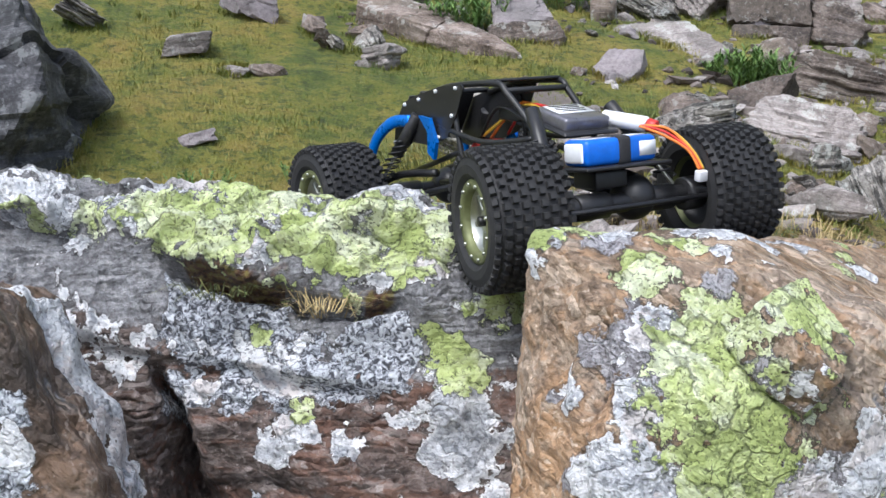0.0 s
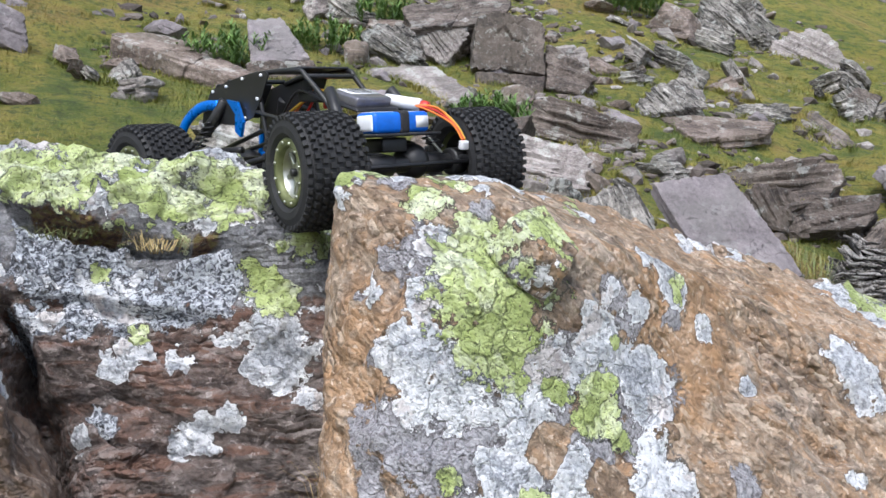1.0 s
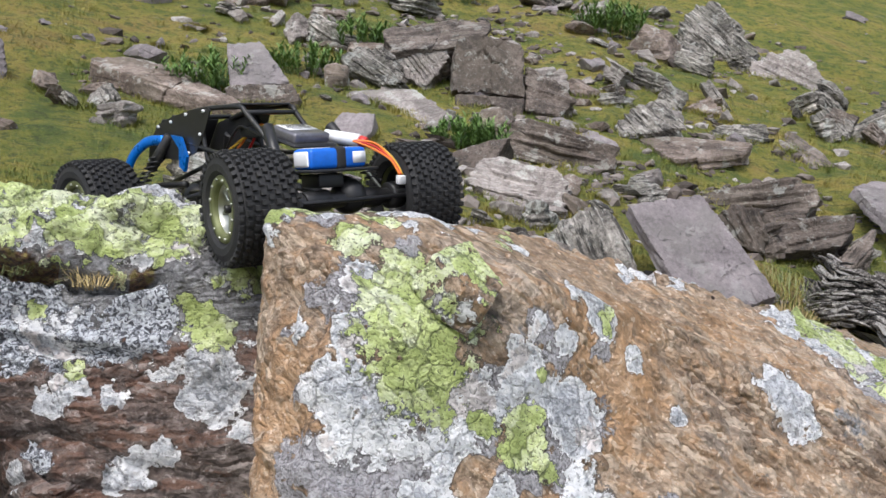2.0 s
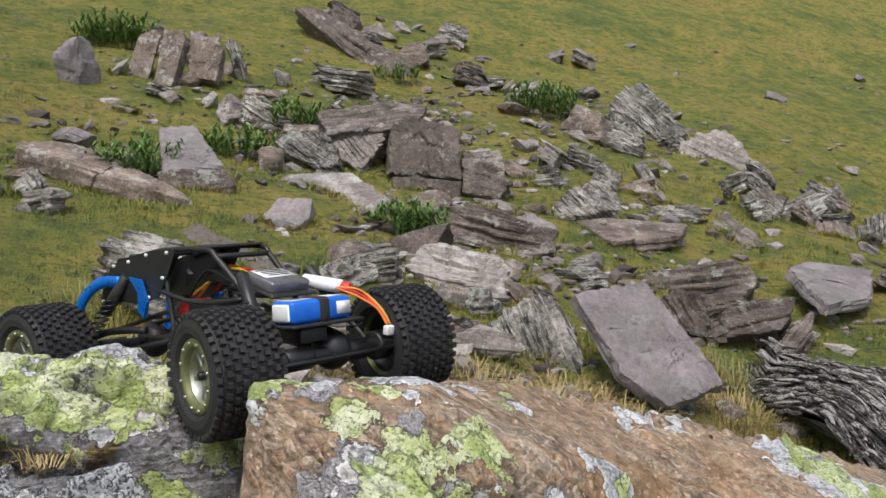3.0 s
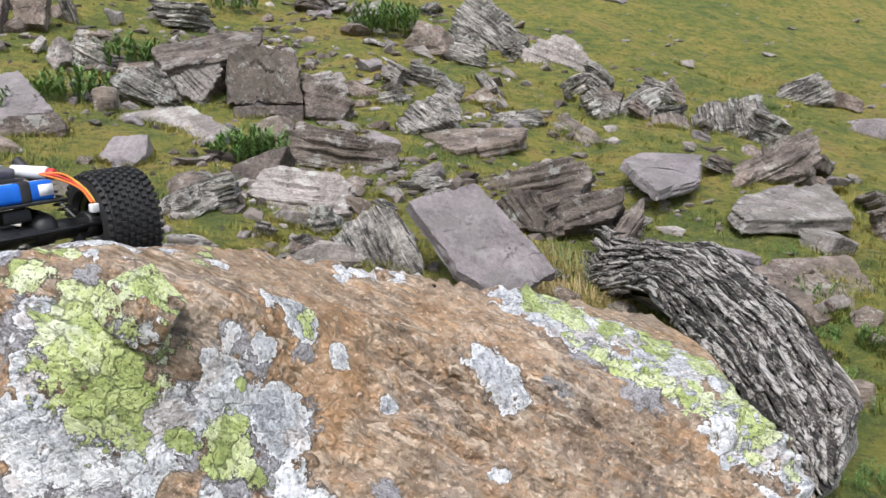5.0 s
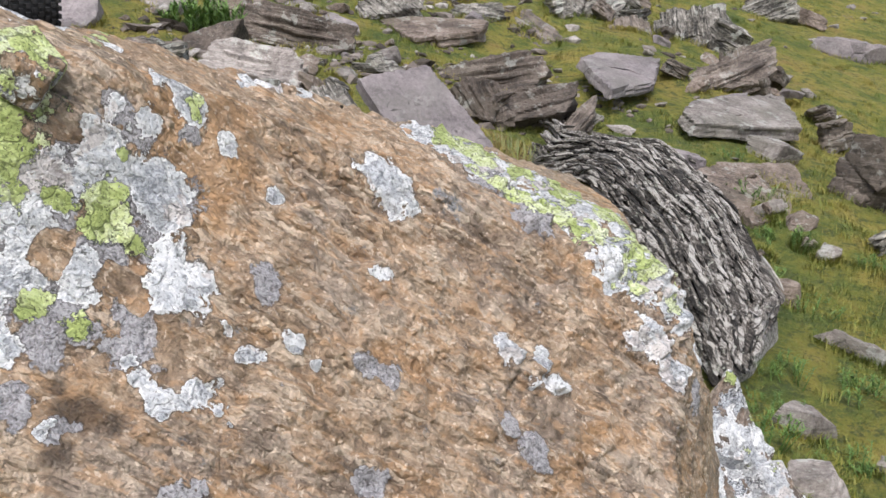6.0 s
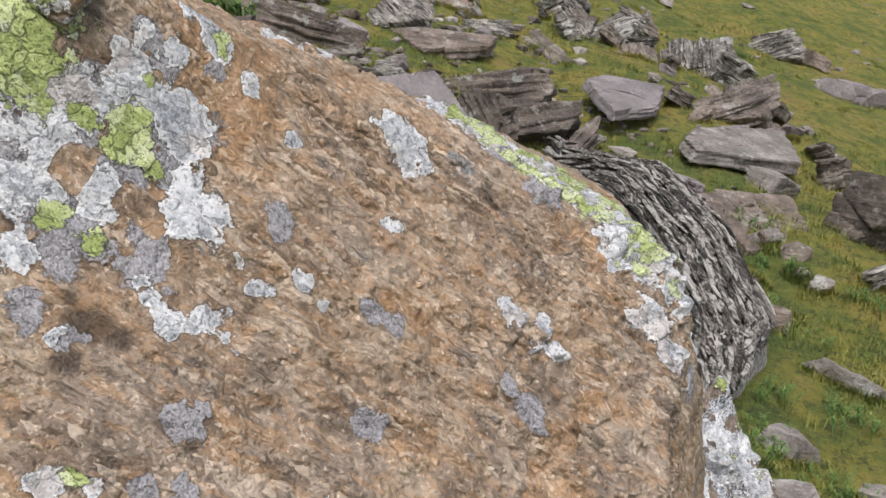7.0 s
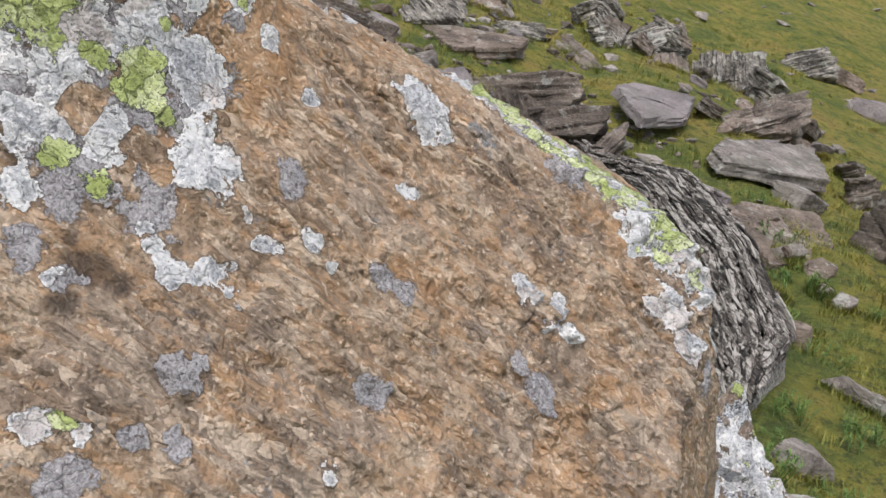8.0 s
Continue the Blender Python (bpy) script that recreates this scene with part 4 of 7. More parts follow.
UMBER["white"].append((-0.443, 1.110, 1.111, 0.028))
UMBER["white"].append((-0.425, 1.101, 1.078, 0.030))
UMBER["white"].append((-0.410, 1.093, 1.050, 0.034))
UMBER["white"].append((-0.471, 0.981, 1.126, 0.022))
UMBER["white"].append((-0.486, 1.180, 1.160, 0.017))
UMBER["grey"].append((-0.478, 0.985, 1.169, 0.027))
UMBER["grey"].append((-0.476, 0.976, 1.094, 0.036))
UMBER["grime"].append((-0.465, 0.994, 1.211, 0.045))
UMBER["grime"].append((-0.441, 0.992, 1.147, 0.036))
RUST_GROOVES = []
RUST_GROOVES.append(((0.806, 1.361, 0.972), (0.943, 1.363, 0.894), 0.0027, 0.005, 0.37328028348785647))
RUST_GROOVES.append(((0.921, 1.341, 0.879), (1.125, 1.343, 0.762), 0.0040, 0.005, 0.42767486149161116))
RUST_GROOVES.append(((0.802, 1.323, 0.929), (0.906, 1.324, 0.868), 0.0026, 0.005, 0.42504015140262075))
RUST_GROOVES.append(((0.849, 1.276, 0.843), (1.041, 1.276, 0.729), 0.0039, 0.005, 0.41770246630673397))
RUST_GROOVES.append(((0.883, 1.352, 0.916), (1.074, 1.355, 0.806), 0.0041, 0.005, 0.6580177629764197))
RUST_GROOVES.append(((0.905, 1.381, 0.938), (1.091, 1.385, 0.833), 0.0035, 0.005, 0.4122265609842745))
RUST_GROOVES.append(((0.779, 1.331, 0.952), (0.989, 1.333, 0.830), 0.0040, 0.005, 0.5416736043554689))
RUST_GROOVES.append(((0.931, 1.354, 0.889), (1.102, 1.356, 0.791), 0.0042, 0.005, 0.6468154308782721))
RUST_GROOVES.append(((0.827, 1.327, 0.918), (0.992, 1.329, 0.822), 0.0032, 0.005, 0.40646221214256295))
RUST_GROOVES.append(((0.914, 1.353, 0.898), (1.006, 1.354, 0.846), 0.0026, 0.005, 0.5692227609389662))
RUST_GROOVES.append(((0.871, 1.356, 0.927), (1.023, 1.358, 0.840), 0.0031, 0.005, 0.6990476059602393))
RUST_GROOVES.append(((0.860, 1.366, 0.947), (0.973, 1.369, 0.882), 0.0037, 0.005, 0.4467066922358891))
RUST_GROOVES.append(((0.898, 1.346, 0.900), (1.029, 1.348, 0.825), 0.0035, 0.005, 0.6665102855357301))
RUST_GROOVES.append(((0.813, 1.378, 0.989), (0.928, 1.381, 0.924), 0.0039, 0.005, 0.565401226295044))
RUST_GROOVES.append(((0.842, 1.361, 0.951), (0.951, 1.363, 0.889), 0.0033, 0.005, 0.36498391572370686))
RUST_GROOVES.append(((0.884, 1.304, 0.856), (1.104, 1.305, 0.727), 0.0038, 0.005, 0.6859536570645328))
RUST_GROOVES.append(((0.860, 1.389, 0.975), (1.087, 1.395, 0.847), 0.0040, 0.005, 0.4936496883741064))
RUST_GROOVES.append(((0.814, 1.274, 0.862), (1.006, 1.274, 0.748), 0.0029, 0.005, 0.41699532168305875))
RUST_GROOVES.append(((0.789, 1.334, 0.950), (0.922, 1.336, 0.873), 0.0042, 0.005, 0.4659575302197152))
RUST_GROOVES.append(((0.820, 1.390, 0.999), (0.928, 1.393, 0.939), 0.0040, 0.005, 0.4769534934238705))
RUST_GROOVES.append(((0.799, 1.354, 0.968), (1.020, 1.357, 0.841), 0.0032, 0.005, 0.42277089461510164))
RUST_GROOVES.append(((0.817, 1.383, 0.993), (0.924, 1.386, 0.933), 0.0038, 0.005, 0.402374187203356))
RUST_GROOVES.append(((0.544, 1.317, 1.119), (0.693, 1.347, 1.025), 0.0098, 0.012, 0.75))
RUST_GROOVES.append(((0.693, 1.347, 1.025), (0.878, 1.348, 0.913), 0.0103, 0.012, 0.75))
RUST_GROOVES.append(((0.739, 1.345, 0.993), (0.868, 1.348, 0.920), 0.0085, 0.008, 0.9))
RUST_GROOVES.append(((0.858, 1.379, 0.963), (1.076, 1.394, 0.853), 0.0049, 0.006, 0.7))
RUST_GROOVES.append(((1.076, 1.394, 0.853), (1.198, 1.386, 0.771), 0.0052, 0.006, 0.7))
RUST_GROOVES.append(((0.882, 1.359, 0.925), (1.106, 1.361, 0.795), 0.0049, 0.006, 0.6))
RUST_GROOVES.append(((0.964, 1.386, 0.909), (1.221, 1.386, 0.757), 0.0050, 0.007, 0.7))
RUST_GROOVES.append(((0.990, 1.343, 0.841), (1.155, 1.345, 0.746), 0.0060, 0.006, 0.6))
RUST_GROOVES.append(((0.900, 1.383, 0.943), (1.056, 1.399, 0.870), 0.0040, 0.005, 0.5))
RUST_GROOVES.append(((0.803, 1.333, 0.940), (0.992, 1.323, 0.816), 0.0048, 0.005, 0.5))
RUST_GROOVES.append(((0.903, 1.332, 0.880), (1.058, 1.326, 0.781), 0.0049, 0.005, 0.5))
RUST_GROOVES.append(((0.596, 1.323, 1.067), (0.760, 1.319, 0.948), 0.0045, 0.005, 0.5))
RUST_GROOVES.append(((1.029, 1.349, 0.825), (1.107, 1.327, 0.753), 0.0053, 0.006, 0.8))
RUST_GROOVES.append(((0.941, 1.185, 0.677), (0.950, 1.136, 0.613), 0.0049, 0.007, 0.8))
RUST_GROOVES.append(((0.950, 1.136, 0.613), (0.982, 1.112, 0.565), 0.0048, 0.007, 0.8))
RUST_GROOVES.append(((1.096, 1.138, 0.529), (1.203, 1.142, 0.471), 0.0050, 0.006, 0.6))
RUST_GROOVES.append(((1.218, 1.252, 0.596), (1.293, 1.249, 0.548), 0.0053, 0.006, 0.6))
RUST_GROOVES.append(((1.129, 1.168, 0.547), (1.167, 1.141, 0.491), 0.0051, 0.006, 0.7))
RUST_GROOVES.append(((1.006, 1.221, 0.683), (0.970, 1.168, 0.641), 0.0040, 0.005, 0.6))
RUST_GROOVES.append(((0.505, 0.964, 0.666), (0.622, 0.980, 0.616), 0.0128, 0.006, 0.35))
RUST_GROOVES.append(((0.191, 1.202, 1.274), (0.237, 1.158, 1.234), 0.0060, 0.018, 1.2))
RUST_GROOVES.append(((0.237, 1.158, 1.234), (0.264, 1.136, 1.203), 0.0064, 0.02, 1.3))
RUST_GROOVES.append(((0.264, 1.136, 1.203), (0.324, 1.156, 1.181), 0.0057, 0.018, 1.2))
RUST_GROOVES.append(((0.084, 1.154, 1.247), (0.066, 1.102, 1.194), 0.0051, 0.008, 0.6))
RUST_GROOVES.append(((0.066, 1.102, 1.194), (0.056, 1.057, 1.080), 0.0049, 0.008, 0.6))
RUST_GROOVES.append(((0.008, 1.194, 1.288), (-0.002, 1.145, 1.178), 0.0033, 0.004, 0.4))
RUST_GROOVES.append(((0.165, 1.165, 1.285), (0.222, 1.100, 1.240), 0.006, 0.020, 1.0))
RUST_GROOVES.append(((0.222, 1.100, 1.240), (0.320, 1.100, 1.188), 0.007, 0.024, 1.0))
SLATE_GROOVES = []
SLATE_GROOVES.append(((-0.412, 1.241, 1.048), (-0.332, 1.234, 1.010), 0.0057, 0.012, 1.0))
SLATE_GROOVES.append(((-0.332, 1.234, 1.010), (-0.245, 1.228, 0.972), 0.0057, 0.012, 1.0))
SLATE_GROOVES.append(((-0.248, 1.242, 1.004), (-0.122, 1.259, 1.012), 0.0036, 0.007, 0.7))
SLATE_GROOVES.append(((-0.122, 1.259, 1.012), (-0.015, 1.280, 1.033), 0.0036, 0.007, 0.7))
SLATE_GROOVES.append(((-0.263, 1.245, 1.017), (-0.149, 1.248, 0.992), 0.0036, 0.007, 0.7))
SLATE_GROOVES.append(((-0.149, 1.248, 0.992), (-0.021, 1.269, 1.007), 0.0036, 0.007, 0.7))
SLATE_GROOVES.append(((-0.317, 1.261, 1.069), (-0.211, 1.271, 1.064), 0.0043, 0.008, 0.8))
SLATE_GROOVES.append(((-0.211, 1.271, 1.064), (-0.154, 1.275, 1.058), 0.0043, 0.008, 0.8))
SLATE_GROOVES.append(((-0.119, 1.243, 0.973), (-0.010, 1.245, 0.947), 0.0050, 0.01, 0.9))
SLATE_GROOVES.append(((-0.357, 1.223, 0.991), (-0.303, 1.203, 0.927), 0.0056, 0.012, 1.0))
SLATE_GROOVES.append(((-0.214, 1.285, 1.097), (-0.129, 1.298, 1.106), 0.0036, 0.006, 0.6))
SLATE_GROOVES.append(((-0.129, 1.298, 1.106), (-0.063, 1.303, 1.100), 0.0037, 0.006, 0.6))
SLATE_GROOVES.append(((-0.162, 1.244, 0.986), (-0.047, 1.249, 0.967), 0.0036, 0.007, 0.7))


def rust_bulge(p):
    return 0.11 * np.exp(-(((p[:, 0] - 0.27) / 0.26) ** 2) - ((p[:, 2] - 1.2) / 0.15) ** 2)


def snapped(spots, c, p, dirs):
    """The spots, moved in or out on to the boulder's skin."""
    out = []
    for x, y, z, r in spots:
        d = np.array((x, y, z)) - c
        out.append((*p[np.argmax(dirs @ (d / np.linalg.norm(d)))], r))
    return out


def bare_spots(fields):
    """Bare patches inside the crusts."""
    for key in ("green", "white", "grey"):
        fields[key] = np.minimum(fields[key], -2.5 * fields["bare"])
    fields.pop("bare")
    return fields


def grooves(p, dirs, lines, seed):
    """Cracks between pairs of points: how deep each cuts, and how dark the shade painted in it is."""
    deep, dim = np.zeros(len(p)), np.zeros(len(p))
    shifted = p + 0.006 * wobble(p * 9, seed) + 0.003 * wobble(p * 30, seed)
    uneven = 0.65 + 0.35 * vnoise(p * 25, seed + 90)
    for a, b, half, depth, dark in lines:
        a, b = np.array(a), np.array(b)
        near = np.nonzero(np.linalg.norm(shifted - (a + b) / 2, axis=1) < np.linalg.norm(b - a) / 2 + 4 * half + 0.05)[0]
        q = shifted[near]
        t = np.clip(((q - a) @ (b - a)) / ((b - a) @ (b - a)), 0, 1)
        off = q - (a + t[:, None] * (b - a))
        r = dirs[near]
        dist = np.linalg.norm(off - r * (off * r).sum(1)[:, None], axis=1)
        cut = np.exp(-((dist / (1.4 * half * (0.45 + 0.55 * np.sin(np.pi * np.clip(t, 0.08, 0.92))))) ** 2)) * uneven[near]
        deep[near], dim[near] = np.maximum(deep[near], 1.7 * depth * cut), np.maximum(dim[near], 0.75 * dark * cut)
    return deep, dim


def rusty_boulder():
    """The great rust-brown boulder that the car climbs."""
    c = np.array((0.80, 1.75, 0.45))
    planes = [((0.351, -0.724, 0.594), -0.125), ((0.42, -0.134, 0.897), 1.08), ((-0.68, -0.73, 0.25), -0.54), ((-1, -0.05, 0), -0.045),
              ((0.85, -0.3, 0.43), 1.09), ((0.80, -0.55, 0.1), 0.445), ((1, 0.2, 0.2), 2.33), ((-0.55, 0.80, 0.20), 1.26), ((0, 0.2, 1.0), 1.55), ((0, 0, -1), 0.9)]
    normals = np.array([n for n, _ in planes], float)
    ln = np.linalg.norm(normals, axis=1)
    normals /= ln[:, None]
    base = np.array([d for _, d in planes]) / ln - normals @ c
    az = -100 + np.concatenate([np.linspace(-95, 95, 660), np.linspace(95, 265, 60)[1:-1]])
    el = np.concatenate([np.linspace(-89, -40, 12)[:-1], np.linspace(-40, 76, 420), np.linspace(76, 89.6, 16)[1:]])
    ee, aa = np.meshgrid(np.radians(el), np.radians(az), indexing="ij")
    dirs = np.stack([np.cos(ee) * np.cos(aa), np.cos(ee) * np.sin(aa), np.sin(ee)], -1).reshape(-1, 3)
    offs = np.tile(base, (len(dirs), 1))
    for _ in range(4):
        p = c + dirs * hull_radius(dirs, normals, offs, 110)[:, None]
        offs[:, 0] = base[0] + rust_bulge(p)
    fields = {k: field(p, snapped(s, c, p, dirs)) for k, s in RUST.items()}
    fields = bare_spots(fields)
    # the crust on its far rim is greener and spreads
    brow = np.clip((p[:, 0] - 1.04) / 0.10, 0, 1) * np.clip((p[:, 2] - 0.70) / 0.05, 0, 1)
    spread = np.maximum(fields["white"], fields["grey"])
    fields["green"] = np.maximum(fields["green"], np.where(brow > 0.1, np.minimum(spread, 0.4) - 0.55 + 0.9 * fbm(p * 15, 3, 57), -1))
    fields["white"] = fields["white"] + 0.10 * brow
    # bedding grooves and cracks, their shade painted into the colour too
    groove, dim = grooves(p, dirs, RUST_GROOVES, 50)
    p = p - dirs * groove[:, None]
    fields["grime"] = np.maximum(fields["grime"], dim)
    return finish_boulder("boulder", p, grid_faces(len(el), len(az), True), dirs, RUSTY, "rust-brown schist boulder crusted with yellow-green and white lichen", fields, 0.009, 11, 0.0028, 0.016 * np.clip((p[:, 0] - 0.95) / 0.15, 0, 1) * np.clip((p[:, 2] - 0.55) / 0.1, 0, 1))


def slaty_boulder():
    """Grey slate with a thick lichened rim, a hollow shelf below it and a broken brown foot."""
    c = np.array((-0.70, 1.50, 0.65))
    planes = [((0.105, -0.917, 0.384), -0.779), ((0.138, -0.695, 0.706), -0.107), ((0, 0.42, 0.907), 1.775), ((0, 0, -1), 0.9), ((-1, 0, 0), 1.6), ((1, -0.1, 0), -0.11), ((0.7, 0, 0.714), 0.809), ((0, 1, 0.1), 1.95)]
    p, faces, dirs = hull_boulder("boulder", c, planes, 70, 370, 620, -80, SLATY)
    stir = p + 0.010 * wobble(p * 14, 63) + 0.004 * wobble(p * 45, 66)
    x, z = stir[:, 0], stir[:, 2]
    front = np.clip((1.47 - p[:, 1]) / 0.05, 0, 1)
    # lower edge of the rim, and the ledge over the foot
    rim_low = np.interp(x, [-0.75, -0.58, -0.48, -0.44, -0.32, -0.24, -0.18, -0.11, 0.0], [1.275, 1.268, 1.238, 1.212, 1.203, 1.181, 1.190, 1.172, 1.165])
    ledge = np.interp(x, [-0.75, -0.55, -0.42, -0.34, -0.275, -0.174, -0.10, 0.0], [1.165, 1.143, 1.130, 1.112, 1.103, 1.090, 1.098, 1.102])
    over, under = z - rim_low, ledge - z
    rim = np.clip(over / 0.012, 0, 1)
    foot = np.clip(under / 0.010, 0, 1)
    nook = np.clip((x + 0.50) / 0.06, 0, 1) * np.clip((-0.17 - x) / 0.05, 0, 1)
    dome = np.exp(-(((x + 0.152) / 0.032) ** 2) - ((z - 1.188) / 0.020) ** 2)
    trough = np.exp(-(((over + 0.055) / 0.032) ** 2)) * np.clip((x + 0.46) / 0.10, 0, 1)
    crevice = np.exp(-(((over + 0.004) / 0.008) ** 2)) * nook
    step = np.exp(-(((under - 0.008) / 0.009) ** 2)) * (0.5 + 0.5 * np.clip(2 * vnoise(p * 9, 44), -1, 1))
    # slanting cracks of the left shelf
    slant = 0.80 * z + 0.60 * x
    shelf = (1 - rim) * (1 - foot) * np.clip((-0.36 - x) / 0.08, 0, 1)
    split = vnoise(np.stack([(0.8 * x - 0.6 * z) * 5, p[:, 1] * 5, slant * 42], 1), 45)
    h = p[:, 2] + 0.30 * p[:, 0] + 0.02 * fbm(p * 5, 3, 37)
    beds = vnoise(np.stack([p[:, 0] * 3, p[:, 1] * 3, h * 26], 1), 35)
    thin = vnoise(np.stack([p[:, 0] * 6, p[:, 1] * 6, h * 80], 1), 36)
    blocks, joint = chipped(np.stack([x * 5 + 1.2 * z, p[:, 1] * 5, z * 22 + 6 * x], 1), 38)
    # the gap where the foot has fallen away beside the brown boulder
    gap_x = np.interp(z, [0.90, 0.98, 1.04, 1.08, 1.12], [-0.405, -0.415, -0.440, -0.445, -0.465])
    gap = np.exp(-(((x - gap_x) / (0.006 + 0.22 * np.clip(1.085 - z, 0, 0.16))) ** 2)) * np.clip((1.13 - z) / 0.03, 0, 1)
    cracks = np.exp(-((joint / 0.05) ** 2)) * foot
    out = rim * (0.020 + 0.030 * fbm(p * 9, 3, 39) + 0.012 * ridged(p * 24, 2, 41)) - 0.050 * crevice + 0.024 * dome - 0.022 * trough
    out += shelf * (0.012 * np.sign(split) * np.abs(split) ** 0.6) - 0.028 * step - 0.016 * foot
    out += foot * (0.014 * np.sign(beds) * np.abs(beds) ** 0.5 + 0.008 * thin + 0.006 * blocks) - 0.007 * cracks - 0.17 * gap
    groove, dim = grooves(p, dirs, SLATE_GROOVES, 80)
    p = p + np.array((0.12, -0.82, 0.55)) * (front * out)[:, None] - dirs * groove[:, None]
    # crusts: white and green on the rim, worm-ridged grey in the hollow, white rosettes on the foot
    lobes, mixed = fbm(p * 15, 3, 51), fbm(p * 11, 3, 52)
    inside = np.clip(over / 0.014, -1, 0.6)
    pink = np.exp(-(((x + 0.095) / 0.026) ** 2) - ((z - 1.215) / 0.018) ** 2)
    fields = {k: field(p, snapped(v, c, p, dirs)) for k, v in SLATE.items()}
    bald = np.clip(1.3 * pink + 1.1 * dome, 0, 1)
    fields["green"] = np.maximum(fields["green"], np.minimum(inside, 0.0 + 1.1 * lobes + 0.5 * mixed + 1.3 * np.clip(x + 0.36, -0.22, 0.25))) - 1.5 * bald
    fields["white"] = np.maximum(fields["white"], np.minimum(inside, 0.25 + 0.8 * mixed)) - 1.5 * bald
    ribbon = np.minimum(np.clip(-over / 0.012, -1, 0.6), np.clip((0.104 - 0.30 * np.clip(x + 0.30, -0.2, 0.0) + over) / 0.02, -1, 0.6))
    ribbon = np.minimum(ribbon, np.minimum(np.clip((x + 0.46) / 0.03, -1, 0.6), np.clip((-0.165 - x) / 0.02, -1, 0.6)))
    ribbon = np.minimum(ribbon, 0.45 + 0.8 * mixed)
    fields["grey"] = np.maximum(fields["grey"], ribbon) - 1.5 * dome
    fields["white"] = np.maximum(fields["white"], np.minimum(np.clip((0.05 - np.abs(under - 0.015)) / 0.03, -1, 0.5), -0.50 + 0.8 * lobes))
    fields["white"] = np.maximum(fields["white"], np.where(shelf > 0.2, -0.42 + 0.75 * fbm(p * 24, 3, 53) + 0.5 * np.clip(-0.50 - x, -0.2, 0.15), -1))
    fields["ash"] = np.clip(-under / 0.03, -1, 1) * 0.6
    # shade of the carved cracks, put into the colour
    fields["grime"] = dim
    moss = nook * np.exp(-(((over - 0.010) / 0.014) ** 2)) * np.clip(1.2 * mixed + 0.6, 0, 1)
    for key in ("green", "white", "grey"):
        fields[key] = fields[key] - 1.2 * moss
    fields["moss"] = moss
    return finish_boulder("boulder", p, faces, dirs, SLATY, "grey slaty boulder with a lichen-covered rim", fields, 0.016, 23)


def brown_boulder():
    """The brown block whose white-crusted edge stands before the gap."""
    c = np.array((-0.75, 1.04, 0.70))
    planes = [((0.25, -0.95, 0.12), -0.915), ((0.90, 0.25, 0.42), 0.345), ((0.05, 0.25, 0.97), 1.475), ((0, 0, -1), 0.9), ((-1, 0, 0), 1.3), ((0, 1, 0), 1.14)]
    p, faces, dirs = hull_boulder("boulder", c, planes, 60, 200, 300, -70, SLATY)
    fields = bare_spots({k: field(p, snapped(s, c, p, dirs)) for k, s in UMBER.items()})
    return finish_boulder("boulder", p, faces, dirs, UMBRA, "brown schist boulder with a white-crusted edge", fields, 0.02, 47)


great_boulder = rusty_boulder()
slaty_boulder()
brown_boulder()

# ---------- stones of the hillside ----------
rock("grey angular boulder in the turf", "angular", "grey", -2.46, 12.72, 0.62, 0.57, 0.64, 21, 0, 0, seed=4, level=4)
rock("grey angular boulder in the turf", "angular", "grey", -2.13, 13.42, 0.40, 0.33, 0.39, -11, 0, 0, seed=5, level=4)
rock("brown angular stone on the hillside", "angular", "brown", -1.17, 14.63, 0.61, 0.43, 0.43, 25, 0, 0, seed=8, level=4)
rock("striped splintered stone on the hillside", "layered", "striped", -0.70, 14.17, 0.77, 0.27, 0.15, 3, 70, 0, seed=9, level=4)
rock("flat striped stone on the hillside", "layered", "striped", -1.54, 12.76, 0.42, 0.43, 0.13, 7, 15, 0, seed=10, level=4)
rock("small pale stone in the turf", "angular", "pale", -1.77, 11.92, 0.29, 0.30, 0.09, 9, 0, 0, seed=11, level=4)
rock("long grey slab leaning on turf", "slab", "grey", -2.02, 10.30, 0.36, 0.87, 0.13, 36, 30, 0, seed=12, level=4)
rock("small grey stone in the turf", "angular", "grey", -1.96, 10.88, 0.21, 0.21, 0.15, 10, 0, 0, seed=13, level=4)
rock("pale grey stone of a heap", "angular", "pale", -0.67, 12.22, 0.48, 0.39, 0.40, 33, 0, 0, seed=14, level=4)
rock("pale layered stone of a heap", "layered", "pale", -0.35, 12.40, 0.26, 0.31, 0.25, 12, 30, 0, seed=15, level=4)
rock("light jagged stone in grass", "angular", "pale", -0.06, 14.17, 0.40, 0.33, 0.23, 0, 20, 0, seed=16, level=4)
rock("rounded striped stone on the hillside", "layered", "striped", 0.80, 14.40, 0.98, 0.70, 0.30, -3, 8, 0, seed=17, level=5)
rock("small rounded brown stone", "round", "brown", -0.15, 10.32, 0.26, 0.24, 0.34, 1, 0, 0, seed=18, level=4)
rock("lying striped stone on the hillside", "layered", "striped", 0.64, 7.53, 0.48, 0.34, 0.21, 5, -12, 0, seed=19, level=4)
rock("pale pinkish angular boulder", "angular", "pale", 2.54, 8.61, 0.39, 0.32, 0.27, 4, 0, 0, seed=20, level=4)
rock("small pale stone in the turf", "angular", "pale", 2.10, 8.05, 0.31, 0.26, 0.15, -14, 0, 0, seed=21, level=4)
rock("flat pale stone on the hillside", "slab", "pale", 1.17, 7.24, 0.28, 0.23, 0.12, -9, 0, 0, seed=22, level=4)
rock("lilac-grey stone in the turf", "angular", "pale", 1.25, 6.46, 0.57, 0.41, 0.25, -11, 10, 0, seed=23, level=5)
